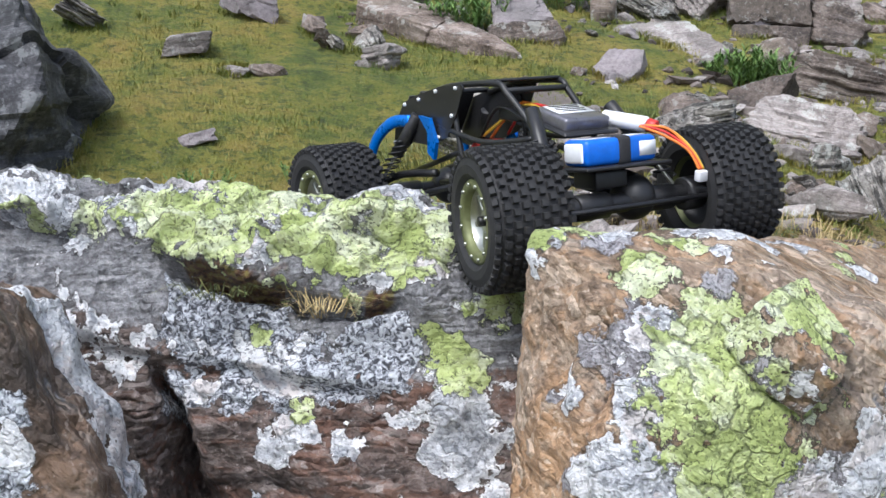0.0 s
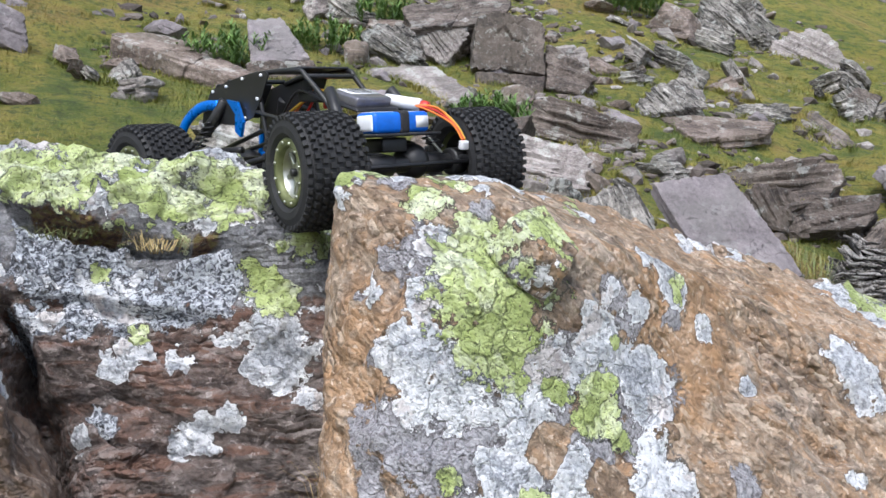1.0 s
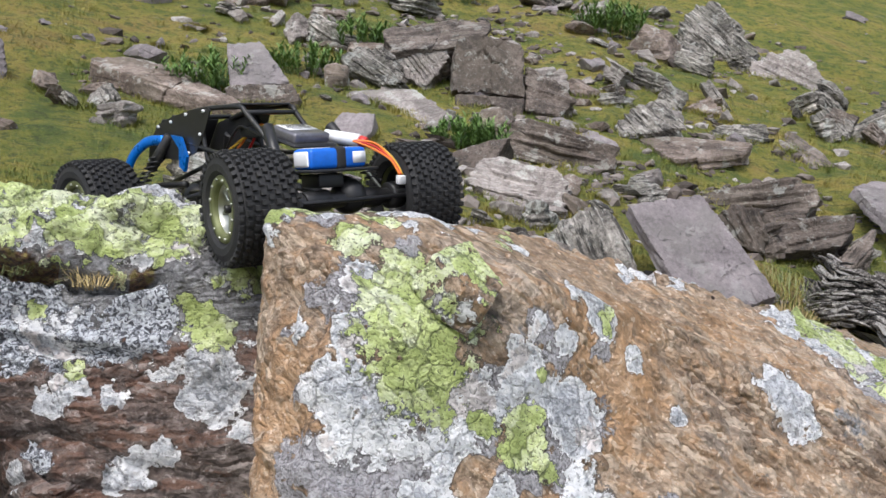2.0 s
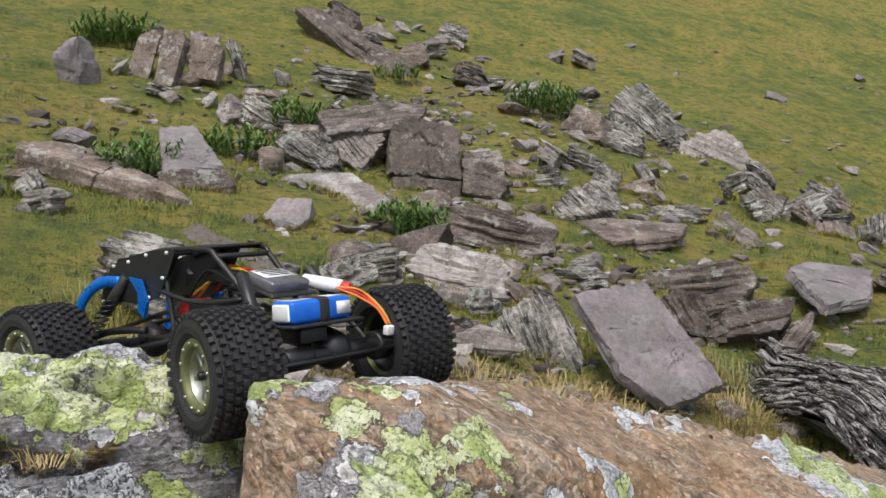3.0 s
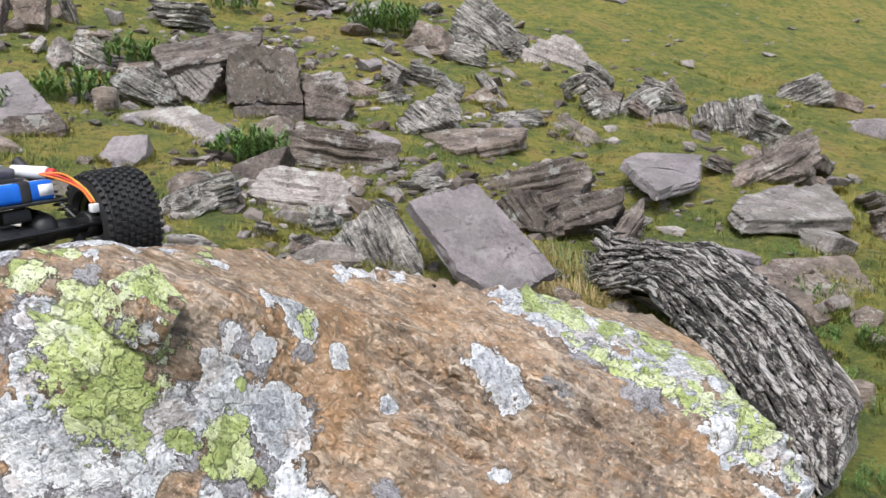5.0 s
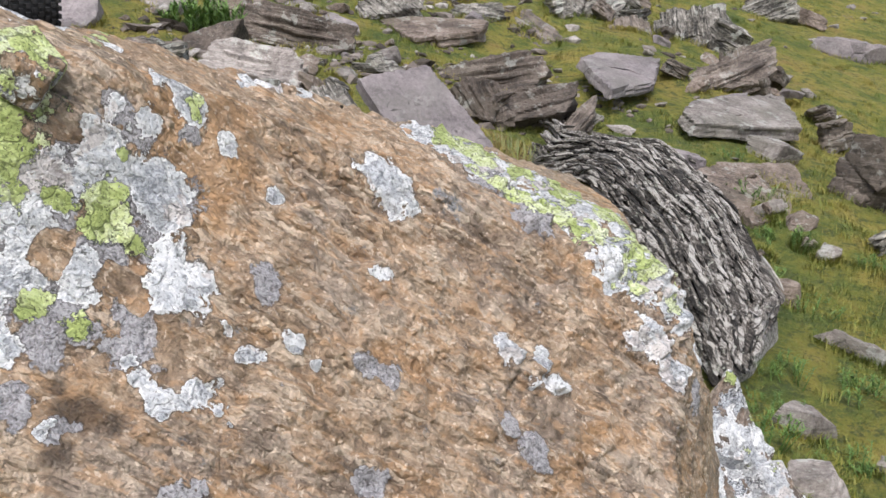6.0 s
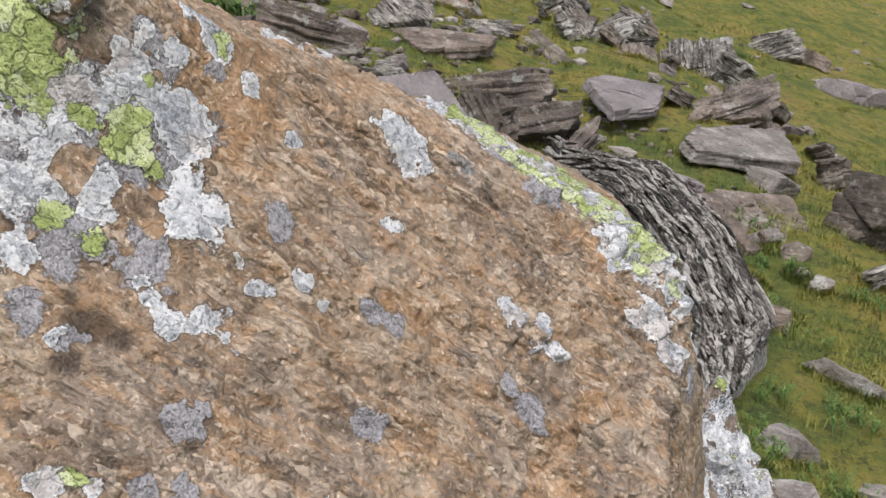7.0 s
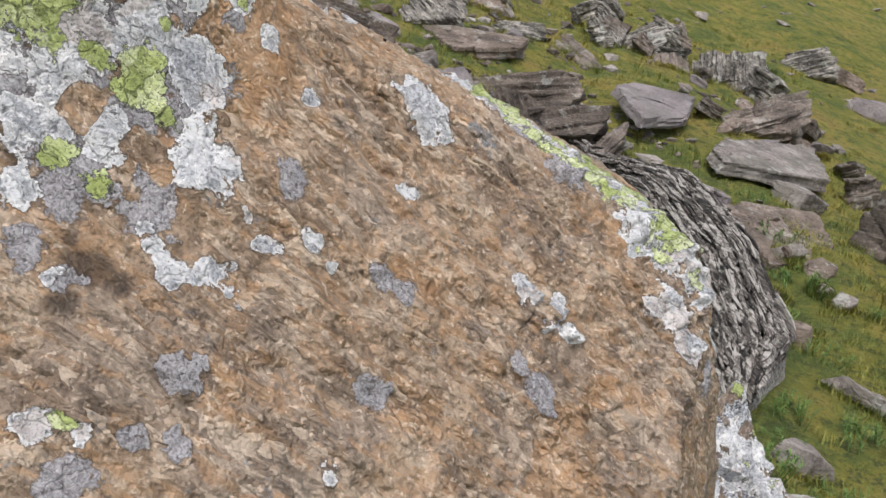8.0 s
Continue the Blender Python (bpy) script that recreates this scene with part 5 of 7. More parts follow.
rock("pale striped stone on the hillside", "layered", "striped", 4.13, 7.78, 0.23, 0.19, 0.17, -28, -35, 0, seed=24, level=4)
rock("brown-grey boulder on the hillside", "angular", "brown", 4.05, 14.07, 0.79, 0.65, 0.55, -16, 0, 0, seed=25, level=4)
rock("pale splintered stone on the hillside", "layered", "pale", 3.15, 12.02, 0.59, 0.65, 0.20, -15, 30, 0, seed=26, level=4)
rock("small pale stone in the turf", "angular", "pale", 4.80, 12.86, 0.31, 0.29, 0.22, -20, 0, 0, seed=27, level=4)
rock("small pale stone in the turf", "angular", "pale", 3.59, 15.97, 0.56, 0.52, 0.15, -13, 0, 0, seed=28, level=4)
rock("small brown stone on the hillside", "angular", "brown", 3.07, 14.53, 0.60, 0.55, 0.19, -12, 0, 0, seed=29, level=4)
rock("small pale stone in the turf", "angular", "pale", 2.89, 16.48, 0.53, 0.48, 0.19, -10, 0, 0, seed=30, level=4)
rock("small pale stone on the grass slope", "slab", "pale", 11.97, 20.91, 0.35, 0.26, 0.10, -30, 30, 0, seed=31, level=4)
rock("pale stone on the grass slope", "layered", "pale", 5.25, 18.57, 0.55, 0.45, 0.23, -16, 25, 0, seed=32, level=4)
rock("pale stone of a far scree", "angular", "pale", 2.32, 18.82, 0.65, 0.59, 0.34, -7, 0, 0, seed=33, level=4)
rock("striped stone of a far scree", "layered", "striped", 2.84, 18.47, 0.74, 0.68, 0.32, -9, 20, 0, seed=34, level=4)
rock("small flat pale stone", "slab", "pale", 8.23, 14.46, 0.41, 0.33, 0.10, -30, 0, 0, seed=35, level=4)
rock("small flat grey stone", "slab", "grey", 4.53, 6.72, 0.34, 0.28, 0.15, -30, 10, 0, seed=36, level=4)
rock("pale stone sunk in turf", "slab", "pale", 5.48, 7.03, 0.50, 0.46, 0.17, -35, 8, 0, seed=37, level=4)
rock("dark rounded boulder on the hillside", "angular", "umber", 5.99, 6.28, 0.88, 0.90, 0.75, -20, 0, 0, seed=38, level=5)
rock("small layered stone on the hillside", "layered", "layered", 6.52, 7.59, 0.41, 0.38, 0.25, -38, -15, 0, seed=39, level=4)
rock("small grey stone in the turf", "angular", "grey", 6.85, 8.80, 0.28, 0.26, 0.16, -35, 0, 0, seed=40, level=4)
rock("flat grey slab in the grass", "slab", "grey", 9.38, 11.06, 1.28, 0.78, 0.26, -38, 6, 0, seed=41, level=5)
rock("small flat brown stone", "slab", "brown", 9.64, 12.45, 0.51, 0.31, 0.18, -36, 20, 0, seed=42, level=4)
rock("small pale greenish stone", "angular", "pale", 4.71, 5.22, 0.20, 0.18, 0.14, -38, 0, 0, seed=43, level=4)
rock("small striped stone on the hillside", "layered", "striped", 5.21, 5.25, 0.29, 0.30, 0.10, -41, -30, 0, seed=44, level=4)
rock("brown stone flush with the turf", "slab", "brown", 4.19, 4.88, 0.24, 0.22, 0.14, -36, 0, 0, seed=45, level=4)
rock("narrow pale stone rib in the grass", "slab", "pale", 4.25, 4.22, 0.55, 0.06, 0.08, -50, 14, 0, seed=46, level=5)
rock("flat pale stone in the grass", "slab", "pale", 3.45, 3.63, 0.38, 0.27, 0.12, -38, 15, 0, seed=47, level=5)
rock("pale stone beside the boulder", "angular", "pale", 3.16, 3.07, 0.31, 0.31, 0.18, -39, 0, 0, seed=48, level=5)
rock("pale stone in the grass", "angular", "pale", 3.72, 3.19, 0.35, 0.36, 0.24, -43, 0, 0, seed=49, level=5)
rock("dark flat stone under a boulder", "slab", "dark", -3.20, 5.81, 0.30, 0.31, 0.13, 30, -5, 0, seed=50, level=4)
rock("striped stone behind a dark boulder", "layered", "striped", -4.16, 7.90, 0.52, 0.52, 0.15, 29, 30, 0, seed=51, level=5)
rock("pale flat stone sunk in the grass", "slab", "pale", -3.21, 7.85, 0.48, 0.44, 0.14, 23, -8, 0, seed=52, level=4)
rock("small pale stone in the grass", "angular", "pale", -2.77, 7.62, 0.29, 0.27, 0.11, 21, -10, 0, seed=53, level=4)
rock("white-crusted stone on the hillside", "layered", "pale", -1.77, 8.22, 0.40, 0.33, 0.19, 13, -10, 0, seed=54, level=4)
rock("brown cracked boulder on the hillside", "angular", "brown", -2.32, 8.37, 0.48, 0.39, 0.49, 16, 10, 0, seed=55, level=4)
rock("brown boulder with striped flank", "layered", "striped", -1.98, 8.54, 0.29, 0.34, 0.28, 14, 60, 0, seed=56, level=4)
rock("dark grey leaning slab", "slab", "grey", -3.08, 8.85, 0.56, 0.51, 0.30, 20, 18, 0, seed=57, level=4)
rock("low pale stones in dry grass", "layered", "pale", 0.44, 6.48, 0.41, 0.38, 0.18, -3, 8, 0, seed=58, level=5)


def prism(label, mat, corners, thick, taper=0.0, seed=1, level=6, soft=150, bed=None, beds=16.0, name="rock", owner=None, broken=0.035, crusted=None):
    """A cut stone from the outline of its showing face, thick metres deep behind it."""
    c = np.array(corners)
    mid = c.mean(0)
    axes = np.linalg.svd(c - mid)[2]
    n = axes[2] if (axes[2] @ (mid - np.array([0.2, -0.2, 1.5]))) < 0 else -axes[2]
    centre = mid - n * thick * 0.5
    normals, offs = [n, -n], [thick * 0.5, thick * 0.5]
    for a, b in zip(c, np.roll(c, -1, 0)):
        e = (b - a) - n * ((b - a) @ n)
        s = np.cross(e, n)
        s /= np.linalg.norm(s)
        if s @ (a + b - 2 * mid) < 0:
            s = -s
        s = s + n * taper
        s /= np.linalg.norm(s)
        normals.append(s)
        offs.append(max(0.03, s @ ((a + b) / 2 - centre)))
    dirs, faces = BALLS[level]
    p = dirs * hull_radius(dirs, np.array(normals), np.array(offs), soft)[:, None]
    size = np.abs(p).max()
    # local axes: z along the stone's layers
    p = p + dirs * (0.018 * size * fbm(p / size * 2.4, 4, seed) + 0.010 * size * ridged(p / size * 7, 2, seed + 2))[:, None]
    p = p + dirs * (size * facets(p, np.random.default_rng(seed), 26, broken))[:, None]
    lay = vnoise(np.stack([p[:, 0] / size, p[:, 1] / size, (p @ n) / thick * 6], 1), seed + 4)
    side = 1 - np.abs((p @ n) / (thick * 0.5)).clip(0, 1) ** 6
    p = p + dirs * (0.02 * size * lay * side)[:, None]
    u = axes[0]
    if bed is not None:
        # layers seen edge-on: they step in and out along the bed normal
        b = np.array(bed) / np.linalg.norm(bed)
        u = np.cross(b, n)
        u /= np.linalg.norm(u)
        h = (p @ b) + 0.02 * size * fbm(p / size * 2.5, 3, seed + 6)
        cut = vnoise(np.stack([(p @ u) * 1.0 / size, (p @ n) * 1.0 / size, h * beds / size], 1), seed + 8)
        fine = vnoise(np.stack([(p @ u) * 3 / size, (p @ n) * 3 / size, h * beds * 2.6 / size], 1), seed + 9)
        p = p + dirs * (size * (0.055 * np.sign(cut) * np.abs(cut) ** 0.35 + 0.024 * fine))[:, None]
        n = b
    frame_m = np.stack([u, np.cross(n, u), n], 1)
    me = mesh_of(name, p @ frame_m, faces, owner is not None)
    me.materials.append(STONES[mat])
    ob = new(name, me)
    ob.matrix_world = Matrix.Translation(centre) @ Matrix(frame_m.tolist()).to_4x4()
    if owner is not None:
        # a flake of a boulder carries its crusts on
        q = p + centre
        for key, low, num in (("green", 0.10, 8), ("white", -0.05, 18), ("grey", -0.2, 28)):
            set_field(me, key, low + 0.5 * fbm(q * 24, 3, num))
        me.materials[0] = RUSTY
        ob.parent = owner
        return tagged(ob, label)
    if crusted is not None:
        q = p + centre
        set_field(me, "white", -0.02 + 0.8 * fbm(q * 9, 3, seed + 12))
        set_field(me, "green", -0.85 + 0.8 * fbm(q * 12, 3, seed + 13))
        set_field(me, "grey", -0.2 + 0.8 * fbm(q * 10, 3, seed + 14))
        me.materials[0] = crusted
    touch_ground(p + centre)
    return tagged(ob, label, "rock")


LEFT_EDGE = [(3.36, 6.75, 0.32), (3.25, 5.58, 0.10), (3.17, 4.72, -0.12), (3.09, 4.17, -0.35), (3.08, 3.83, -0.52)]
RIGHT_EDGE = [(3.93, 7.13, 0.43), (4.03, 6.11, 0.24), (3.97, 5.24, -0.01), (3.77, 4.40, -0.33), (3.33, 3.98, -0.48)]


def slate_stack():
    """The bent stack of thin slates beside the boulder: a solid heart and one splinter a sheet edge."""
    rng = np.random.default_rng(5)
    left = np.array(LEFT_EDGE)
    right = np.array(RIGHT_EDGE)
    knots = np.linspace(0, 1, len(left))

    def surface(s, w):
        a = np.stack([np.interp(s, knots, left[:, k]) for k in range(3)], -1)
        b = np.stack([np.interp(s, knots, right[:, k]) for k in range(3)], -1)
        w = np.asarray(w)[..., None]
        swell = np.sqrt(np.clip(1 - (2 * w - 1) ** 2, 0, 1)) * (0.35 + 0.65 * np.sin(np.pi * np.clip(np.asarray(s)[..., None], 0, 1)))
        # the upper end fans out and sinks into the turf
        sink = np.clip(0.22 - np.asarray(s)[..., None], 0, 0.35) ** 1.3 * (0.6 + 1.2 * np.abs(2 * w - 1))
        return a * (1 - w) + b * w + swell * np.array((-0.10, -0.19, 0.12)) - sink * np.array((0.5, -0.2, 1.5))

    back = np.array((0.30, 0.25, -0.42))
    top = new("slate_stack")
    origin = surface(np.array([0.5]), np.array([0.5]))[0]
    # the heart: shredded edges in front, closed behind
    ss, ww = np.meshgrid(np.linspace(0, 1, 120), np.linspace(0, 1, 150), indexing="ij")
    ss, ww = ss.ravel(), ww.ravel()
    front = surface(ss, ww)
    flow = np.stack([ss * 8, ww * 80 + 2.2 * vnoise(np.stack([ss * 4, ww * 4, 0 * ss], 1), 3), 0 * ss], 1)
    deep = 0.030 * vnoise(flow, 7) + 0.022 * vnoise(flow * np.array((2.1, 2.0, 1)), 8) + 0.07 * vnoise(np.stack([ss * 3, ww * 9, 0 * ss], 1), 9)
    rim = np.minimum.reduce([ss, 1 - ss, ww, 1 - ww])
    front = front + np.array((-0.35, -0.65, 0.45)) * (deep - 0.045)[:, None]
    rear = surface(ss, ww) + back * np.clip(rim * 6, 0, 1)[:, None] + back * 0.12
    n = len(front)
    faces = np.concatenate([grid_faces(120, 150), grid_faces(120, 150)[:, ::-1] + n])
    me = mesh_of("heart", np.concatenate([front, rear]) - origin, faces)
    me.materials.append(SLIVER)
    heart = new("heart", me)
    heart.parent = top
    loose, count = [], 0
    for k in range(2300):
        s0, w0 = rng.uniform(-0.05, 0.99), rng.uniform(-0.04, 1.05)
        span = rng.uniform(0.035, 0.12)
        wide = rng.uniform(0.006, 0.017) * (0.6 + 0.6 * rng.uniform())
        t = np.linspace(0, 1, 9)
        s = s0 + span * (t - 0.5)
        w = w0 + 0.03 * rng.uniform(-1, 1) * (t - 0.5) + 0.012 * vnoise(np.stack([t * 3, 0 * t + k, 0 * t], 1), 4)
        mid = surface(np.clip(s, 0, 1), w) + np.maximum(s - 1, 0)[:, None] * np.array((0.2, -1.2, -1.0)) + np.minimum(s, 0)[:, None] * np.array((-0.4, -4.0, -0.6))
        taper = np.clip(np.minimum(t * 5 + 0.35, (1 - t) * 4 + 0.25), 0, 1)
        run = np.gradient(mid, axis=0)
        run /= np.linalg.norm(run, axis=1, keepdims=True)
        face = np.array((-0.35, -0.65, 0.45)) + rng.normal(0, 0.24, 3)
        side = np.cross(run, face)
        side /= np.linalg.norm(side, axis=1, keepdims=True)
        face = np.cross(side, run)
        lift = 0.062 * rng.uniform() ** 1.4 + 0.05 * float(vnoise(np.array([[s0 * 5, w0 * 9, 0.3]]), 19)[0])
        tip = rng.uniform(-0.02, 0.045)
        ring = []
        for a, b in ((-1, 0), (-0.75, 1), (0.8, 0.75), (1, -0.3), (0.6, -2.4), (-0.7, -2.4)):
            ring.append(mid + side * (a * wide * taper * (1 + 0.25 * rng.normal()))[:, None] + face * (lift + tip * (t - 0.4) + b * 0.006 * taper)[:, None])
        v = np.stack(ring, 1).reshape(-1, 3) - origin
        f = grid_faces(9, 6, True)
        ends = np.array([[0, 1, 2, 3], [0, 3, 4, 5], [48, 51, 50, 49], [48, 53, 52, 51]])
        if k >= 300:
            loose.append((v, np.concatenate([f, ends]) + count))
            count += len(v)
            continue
        me = mesh_of("plate", v, np.concatenate([f, ends]), False)
        me.materials.append(SLIVER)
        ob = new("plate", me)
        ob.parent = top
    me = mesh_of("splinter_rest", np.concatenate([v for v, _ in loose]), np.concatenate([f for _, f in loose]), False)
    me.materials.append(SLIVER)
    rest = tagged(new("splinter_rest", me), kind="stuff")
    rest.parent = top
    top.location = origin
    return tagged(top, "bent stack of thin grey-brown slates", "rock")


slate_stack()
prism("great grey slab of schist tilted against a lower stone", "grey", [(1.85, 6.45, 0.76), (2.36, 6.52, 0.88), (2.74, 6.03, 0.27), (2.32, 5.90, 0.17), (2.07, 6.02, 0.37)], 0.1, 0.05, seed=71)
prism("flat grey slab lying in the grass", "grey", [(4.45, 8.71, 0.76), (4.81, 9.01, 0.80), (5.54, 9.12, 0.74), (4.92, 8.14, 0.57), (4.38, 7.83, 0.56)], 0.11, 0.1, seed=72)
prism("flat pale slab bridging a hollow in the turf", "pale", [(4.87, 7.46, 0.41), (5.22, 7.83, 0.46), (6.42, 8.34, 0.44), (6.02, 7.36, 0.23), (5.42, 7.27, 0.28), (4.83, 7.15, 0.32)], 0.13, 0.15, seed=73)
prism("pale brown broken slab flush with the turf", "brown", [(4.37, 6.39, 0.06), (4.73, 6.62, 0.10), (5.51, 6.78, 0.05), (5.17, 5.88, -0.19), (4.46, 5.66, -0.16)], 0.25, -0.05, seed=74)
prism("grey wedge boulder with a flat tilted face", "grey", [(-1.15, 9.75, 1.81), (-0.84, 9.75, 1.85), (-0.53, 9.15, 1.49), (-1.04, 9.10, 1.42)], 0.22, 0.0, seed=75, level=5, broken=0.012)
prism("dark rough stone under a grey wedge", "umber", [(-1.07, 9.10, 1.42), (-0.51, 9.12, 1.46), (-0.43, 9.00, 1.34), (-0.50, 8.96, 1.18), (-1.03, 8.98, 1.18)], 0.5, 0.05, seed=117, level=5, bed=(0.1, 0, -1), beds=7.0)
prism("long grey ledge of rock along the turf", "brown", [(-2.29, 9.43, 1.64), (-1.92, 9.58, 1.64), (-1.63, 9.49, 1.58), (-0.79, 8.60, 1.27), (-0.70, 8.43, 1.17), (-1.01, 8.59, 1.27), (-2.19, 8.99, 1.51)], 0.22, 0.1, seed=76)
prism("big brown block of schist standing on a lower piece", "umber", [(1.01, 10.45, 1.46), (1.05, 10.60, 1.99), (1.24, 10.65, 2.05), (1.73, 10.60, 1.95), (1.75, 10.40, 1.43)], 0.55, 0.0, seed=77, level=5, broken=0.045)
prism("brown lower block under a cross crack", "umber", [(1.04, 10.38, 1.44), (1.75, 10.36, 1.405), (1.71, 10.26, 1.17), (1.29, 10.26, 1.22), (1.02, 10.31, 1.24)], 0.55, 0.0, seed=81, level=5)
prism("dark brown slab beside a big block", "umber", [(1.79, 10.70, 1.74), (2.12, 10.60, 1.62), (2.28, 10.45, 1.40), (2.10, 10.30, 1.26), (1.77, 10.35, 1.30)], 0.40, 0.05, seed=82, bed=(-0.31, 0.04, -0.95), beds=8.0, level=5)
prism("brown upright stone plate", "brown", [(-1.96, 13.40, 2.60), (-1.86, 13.60, 3.02), (-1.71, 13.70, 3.13), (-1.61, 13.70, 3.07), (-1.73, 13.40, 2.44), (-1.91, 13.40, 2.46)], 0.22, 0.05, seed=118, level=5, broken=0.03)
prism("brown upright stone plate", "brown", [(-1.66, 13.30, 2.42), (-1.57, 13.60, 3.09), (-1.35, 13.60, 3.14), (-1.30, 13.50, 3.01), (-1.43, 13.30, 2.40)], 0.22, 0.05, seed=119, level=5, broken=0.03)
prism("brown leaning stone plate", "brown", [(-1.27, 13.50, 2.55), (-1.24, 13.70, 3.05), (-0.94, 13.70, 3.07), (-0.84, 13.60, 2.94), (-0.91, 13.50, 2.50)], 0.25, 0.05, seed=120, level=5, broken=0.04)
prism("pale cracked stone on a dark slab", "pale", [(1.91, 11.61, 1.69), (2.15, 11.60, 1.76), (2.37, 11.54, 1.73), (2.39, 11.40, 1.51), (2.16, 11.43, 1.49), (1.91, 11.52, 1.54)], 0.3, 0.05, seed=83, bed=(0.12, -0.02, -0.99), level=5)
prism("greenish striped stone leaning on a block", "striped", [(-0.12, 10.89, 1.75), (0.05, 10.95, 1.87), (0.39, 10.87, 1.86), (0.55, 10.58, 1.54), (0.33, 10.59, 1.49), (-0.01, 10.77, 1.62)], 0.3, 0.05, seed=84, bed=(-0.55, 0.02, -0.83), level=5)
prism("grey angular stone leaning on a block", "pale", [(0.43, 11.07, 1.80), (0.75, 11.09, 1.94), (1.01, 11.06, 1.98), (0.99, 10.93, 1.76), (0.78, 10.80, 1.49), (0.56, 10.90, 1.57)], 0.35, 0.05, seed=85, bed=(-0.75, 0.06, -0.66), level=5)
prism("flat layered ledge of schist above a block", "layered", [(0.30, 11.20, 1.99), (0.40, 11.40, 2.14), (1.01, 11.50, 2.23), (1.46, 11.40, 2.15), (1.38, 11.10, 2.03), (0.97, 10.95, 1.91), (0.39, 11.00, 1.83)], 0.45, 0.05, seed=86, bed=(0.18, 0.03, -0.98), beds=9.0)
prism("flat pale pinkish boulder with white blotches", "pale", [(-0.15, 9.72, 1.30), (-0.00, 9.97, 1.43), (0.60, 9.88, 1.46), (0.92, 9.29, 1.23), (0.83, 9.12, 1.14), (0.54, 9.07, 1.09), (-0.05, 9.52, 1.21)], 0.3, 0.05, seed=87)
prism("brown-grey slab beside a pale boulder", "grey", [(-0.19, 8.53, 1.08), (-0.05, 8.67, 1.25), (0.22, 8.62, 1.25), (0.19, 8.46, 1.10), (0.03, 8.37, 0.97), (-0.12, 8.41, 0.99)], 0.25, 0.05, seed=88, level=5)
prism("long brown slab of layered schist", "umber", [(1.28, 9.19, 1.10), (1.60, 9.19, 1.25), (2.37, 8.92, 1.01), (2.37, 8.83, 0.82), (2.06, 8.89, 0.81), (1.33, 9.09, 0.91)], 0.45, 0.05, seed=89, bed=(-0.22, -0.02, -0.98))
prism("grey upper face of a long slab", "grey", [(1.77, 10.53, 1.28), (2.08, 10.34, 1.24), (2.55, 9.73, 1.04), (2.54, 9.53, 0.97), (2.25, 9.79, 1.03), (1.78, 10.34, 1.20)], 0.2, 0.05, seed=90)
prism("brown block of weathered schist", "umber", [(0.83, 8.25, 0.97), (1.16, 8.26, 1.08), (1.31, 8.25, 1.11), (1.20, 8.15, 0.94), (1.06, 8.06, 0.78), (0.89, 8.12, 0.80)], 0.35, 0.05, seed=91, level=5)
prism("pale greenish boulder with white blotches", "pale", [(0.93, 7.77, 0.80), (1.05, 7.88, 0.92), (1.29, 7.87, 0.96), (1.58, 7.74, 0.90), (1.69, 7.61, 0.80), (1.62, 7.41, 0.61), (1.36, 7.45, 0.59), (1.08, 7.58, 0.65)], 0.5, 0.05, seed=92, bed=(-0.19, -0.07, -0.98))
prism("brown flat slab in the turf", "brown", [(2.88, 10.08, 1.05), (3.07, 10.16, 1.10), (3.93, 9.82, 1.07), (3.75, 9.56, 0.97), (3.11, 9.51, 0.90), (3.01, 9.64, 0.93)], 0.12, 0.05, seed=93)
prism("brown streaked slab in the turf", "layered", [(4.33, 10.50, 1.04), (4.72, 10.75, 1.18), (4.82, 9.93, 0.87), (4.55, 9.82, 0.81), (4.31, 9.97, 0.84)], 0.15, 0.05, seed=94, bed=(-0.55, 0.20, -0.81), level=5)
prism("long dark layered stone", "umber", [(3.01, 8.52, 0.66), (3.39, 8.53, 0.78), (3.87, 8.48, 0.83), (4.04, 8.36, 0.74), (3.80, 8.20, 0.49), (3.40, 8.27, 0.48), (3.19, 8.39, 0.56)], 0.4, 0.05, seed=95, bed=(0.14, -0.17, -0.98))
prism("dark rough boulder among slabs", "umber", [(2.83, 7.53, 0.61), (2.96, 7.54, 0.68), (3.15, 7.50, 0.68), (3.26, 7.44, 0.59), (3.15, 7.33, 0.36), (2.94, 7.39, 0.39)], 0.4, 0.05, seed=96, bed=(-0.81, 0.25, -0.53), level=5)
prism("layered schist stone on the hillside", "umber", [(3.27, 7.52, 0.50), (3.39, 7.55, 0.57), (3.89, 7.51, 0.66), (3.91, 7.46, 0.59), (3.73, 7.36, 0.41), (3.31, 7.40, 0.35)], 0.4, 0.05, seed=97, bed=(0.23, -0.24, -0.94), level=5)
prism("jagged pale streaked stone in the turf", "layered", [(3.64, 7.28, 0.27), (3.95, 7.52, 0.44), (4.16, 7.64, 0.53), (4.02, 7.40, 0.38), (3.76, 7.22, 0.26)], 0.2, 0.05, seed=98, bed=(0.69, -0.45, -0.57), level=5)
prism("tall striped boulder of folded schist", "striped", [(4.52, 14.48, 2.48), (4.70, 14.56, 2.70), (5.04, 14.57, 2.87), (5.54, 14.13, 2.18), (5.30, 14.01, 1.85), (4.91, 14.09, 1.85), (4.61, 14.23, 1.99)], 0.6, 0.05, beds=20.0, seed=99, bed=(-0.57, 0.23, -0.79), level=5)
prism("pale angular boulder on the hillside", "pale", [(5.35, 13.87, 1.96), (5.60, 13.95, 2.11), (6.06, 13.94, 2.21), (6.23, 13.65, 1.92), (6.35, 13.45, 1.73), (6.11, 13.34, 1.55), (5.40, 13.61, 1.68)], 0.5, 0.05, seed=100, bed=(-0.36, 0.17, -0.92), level=5)
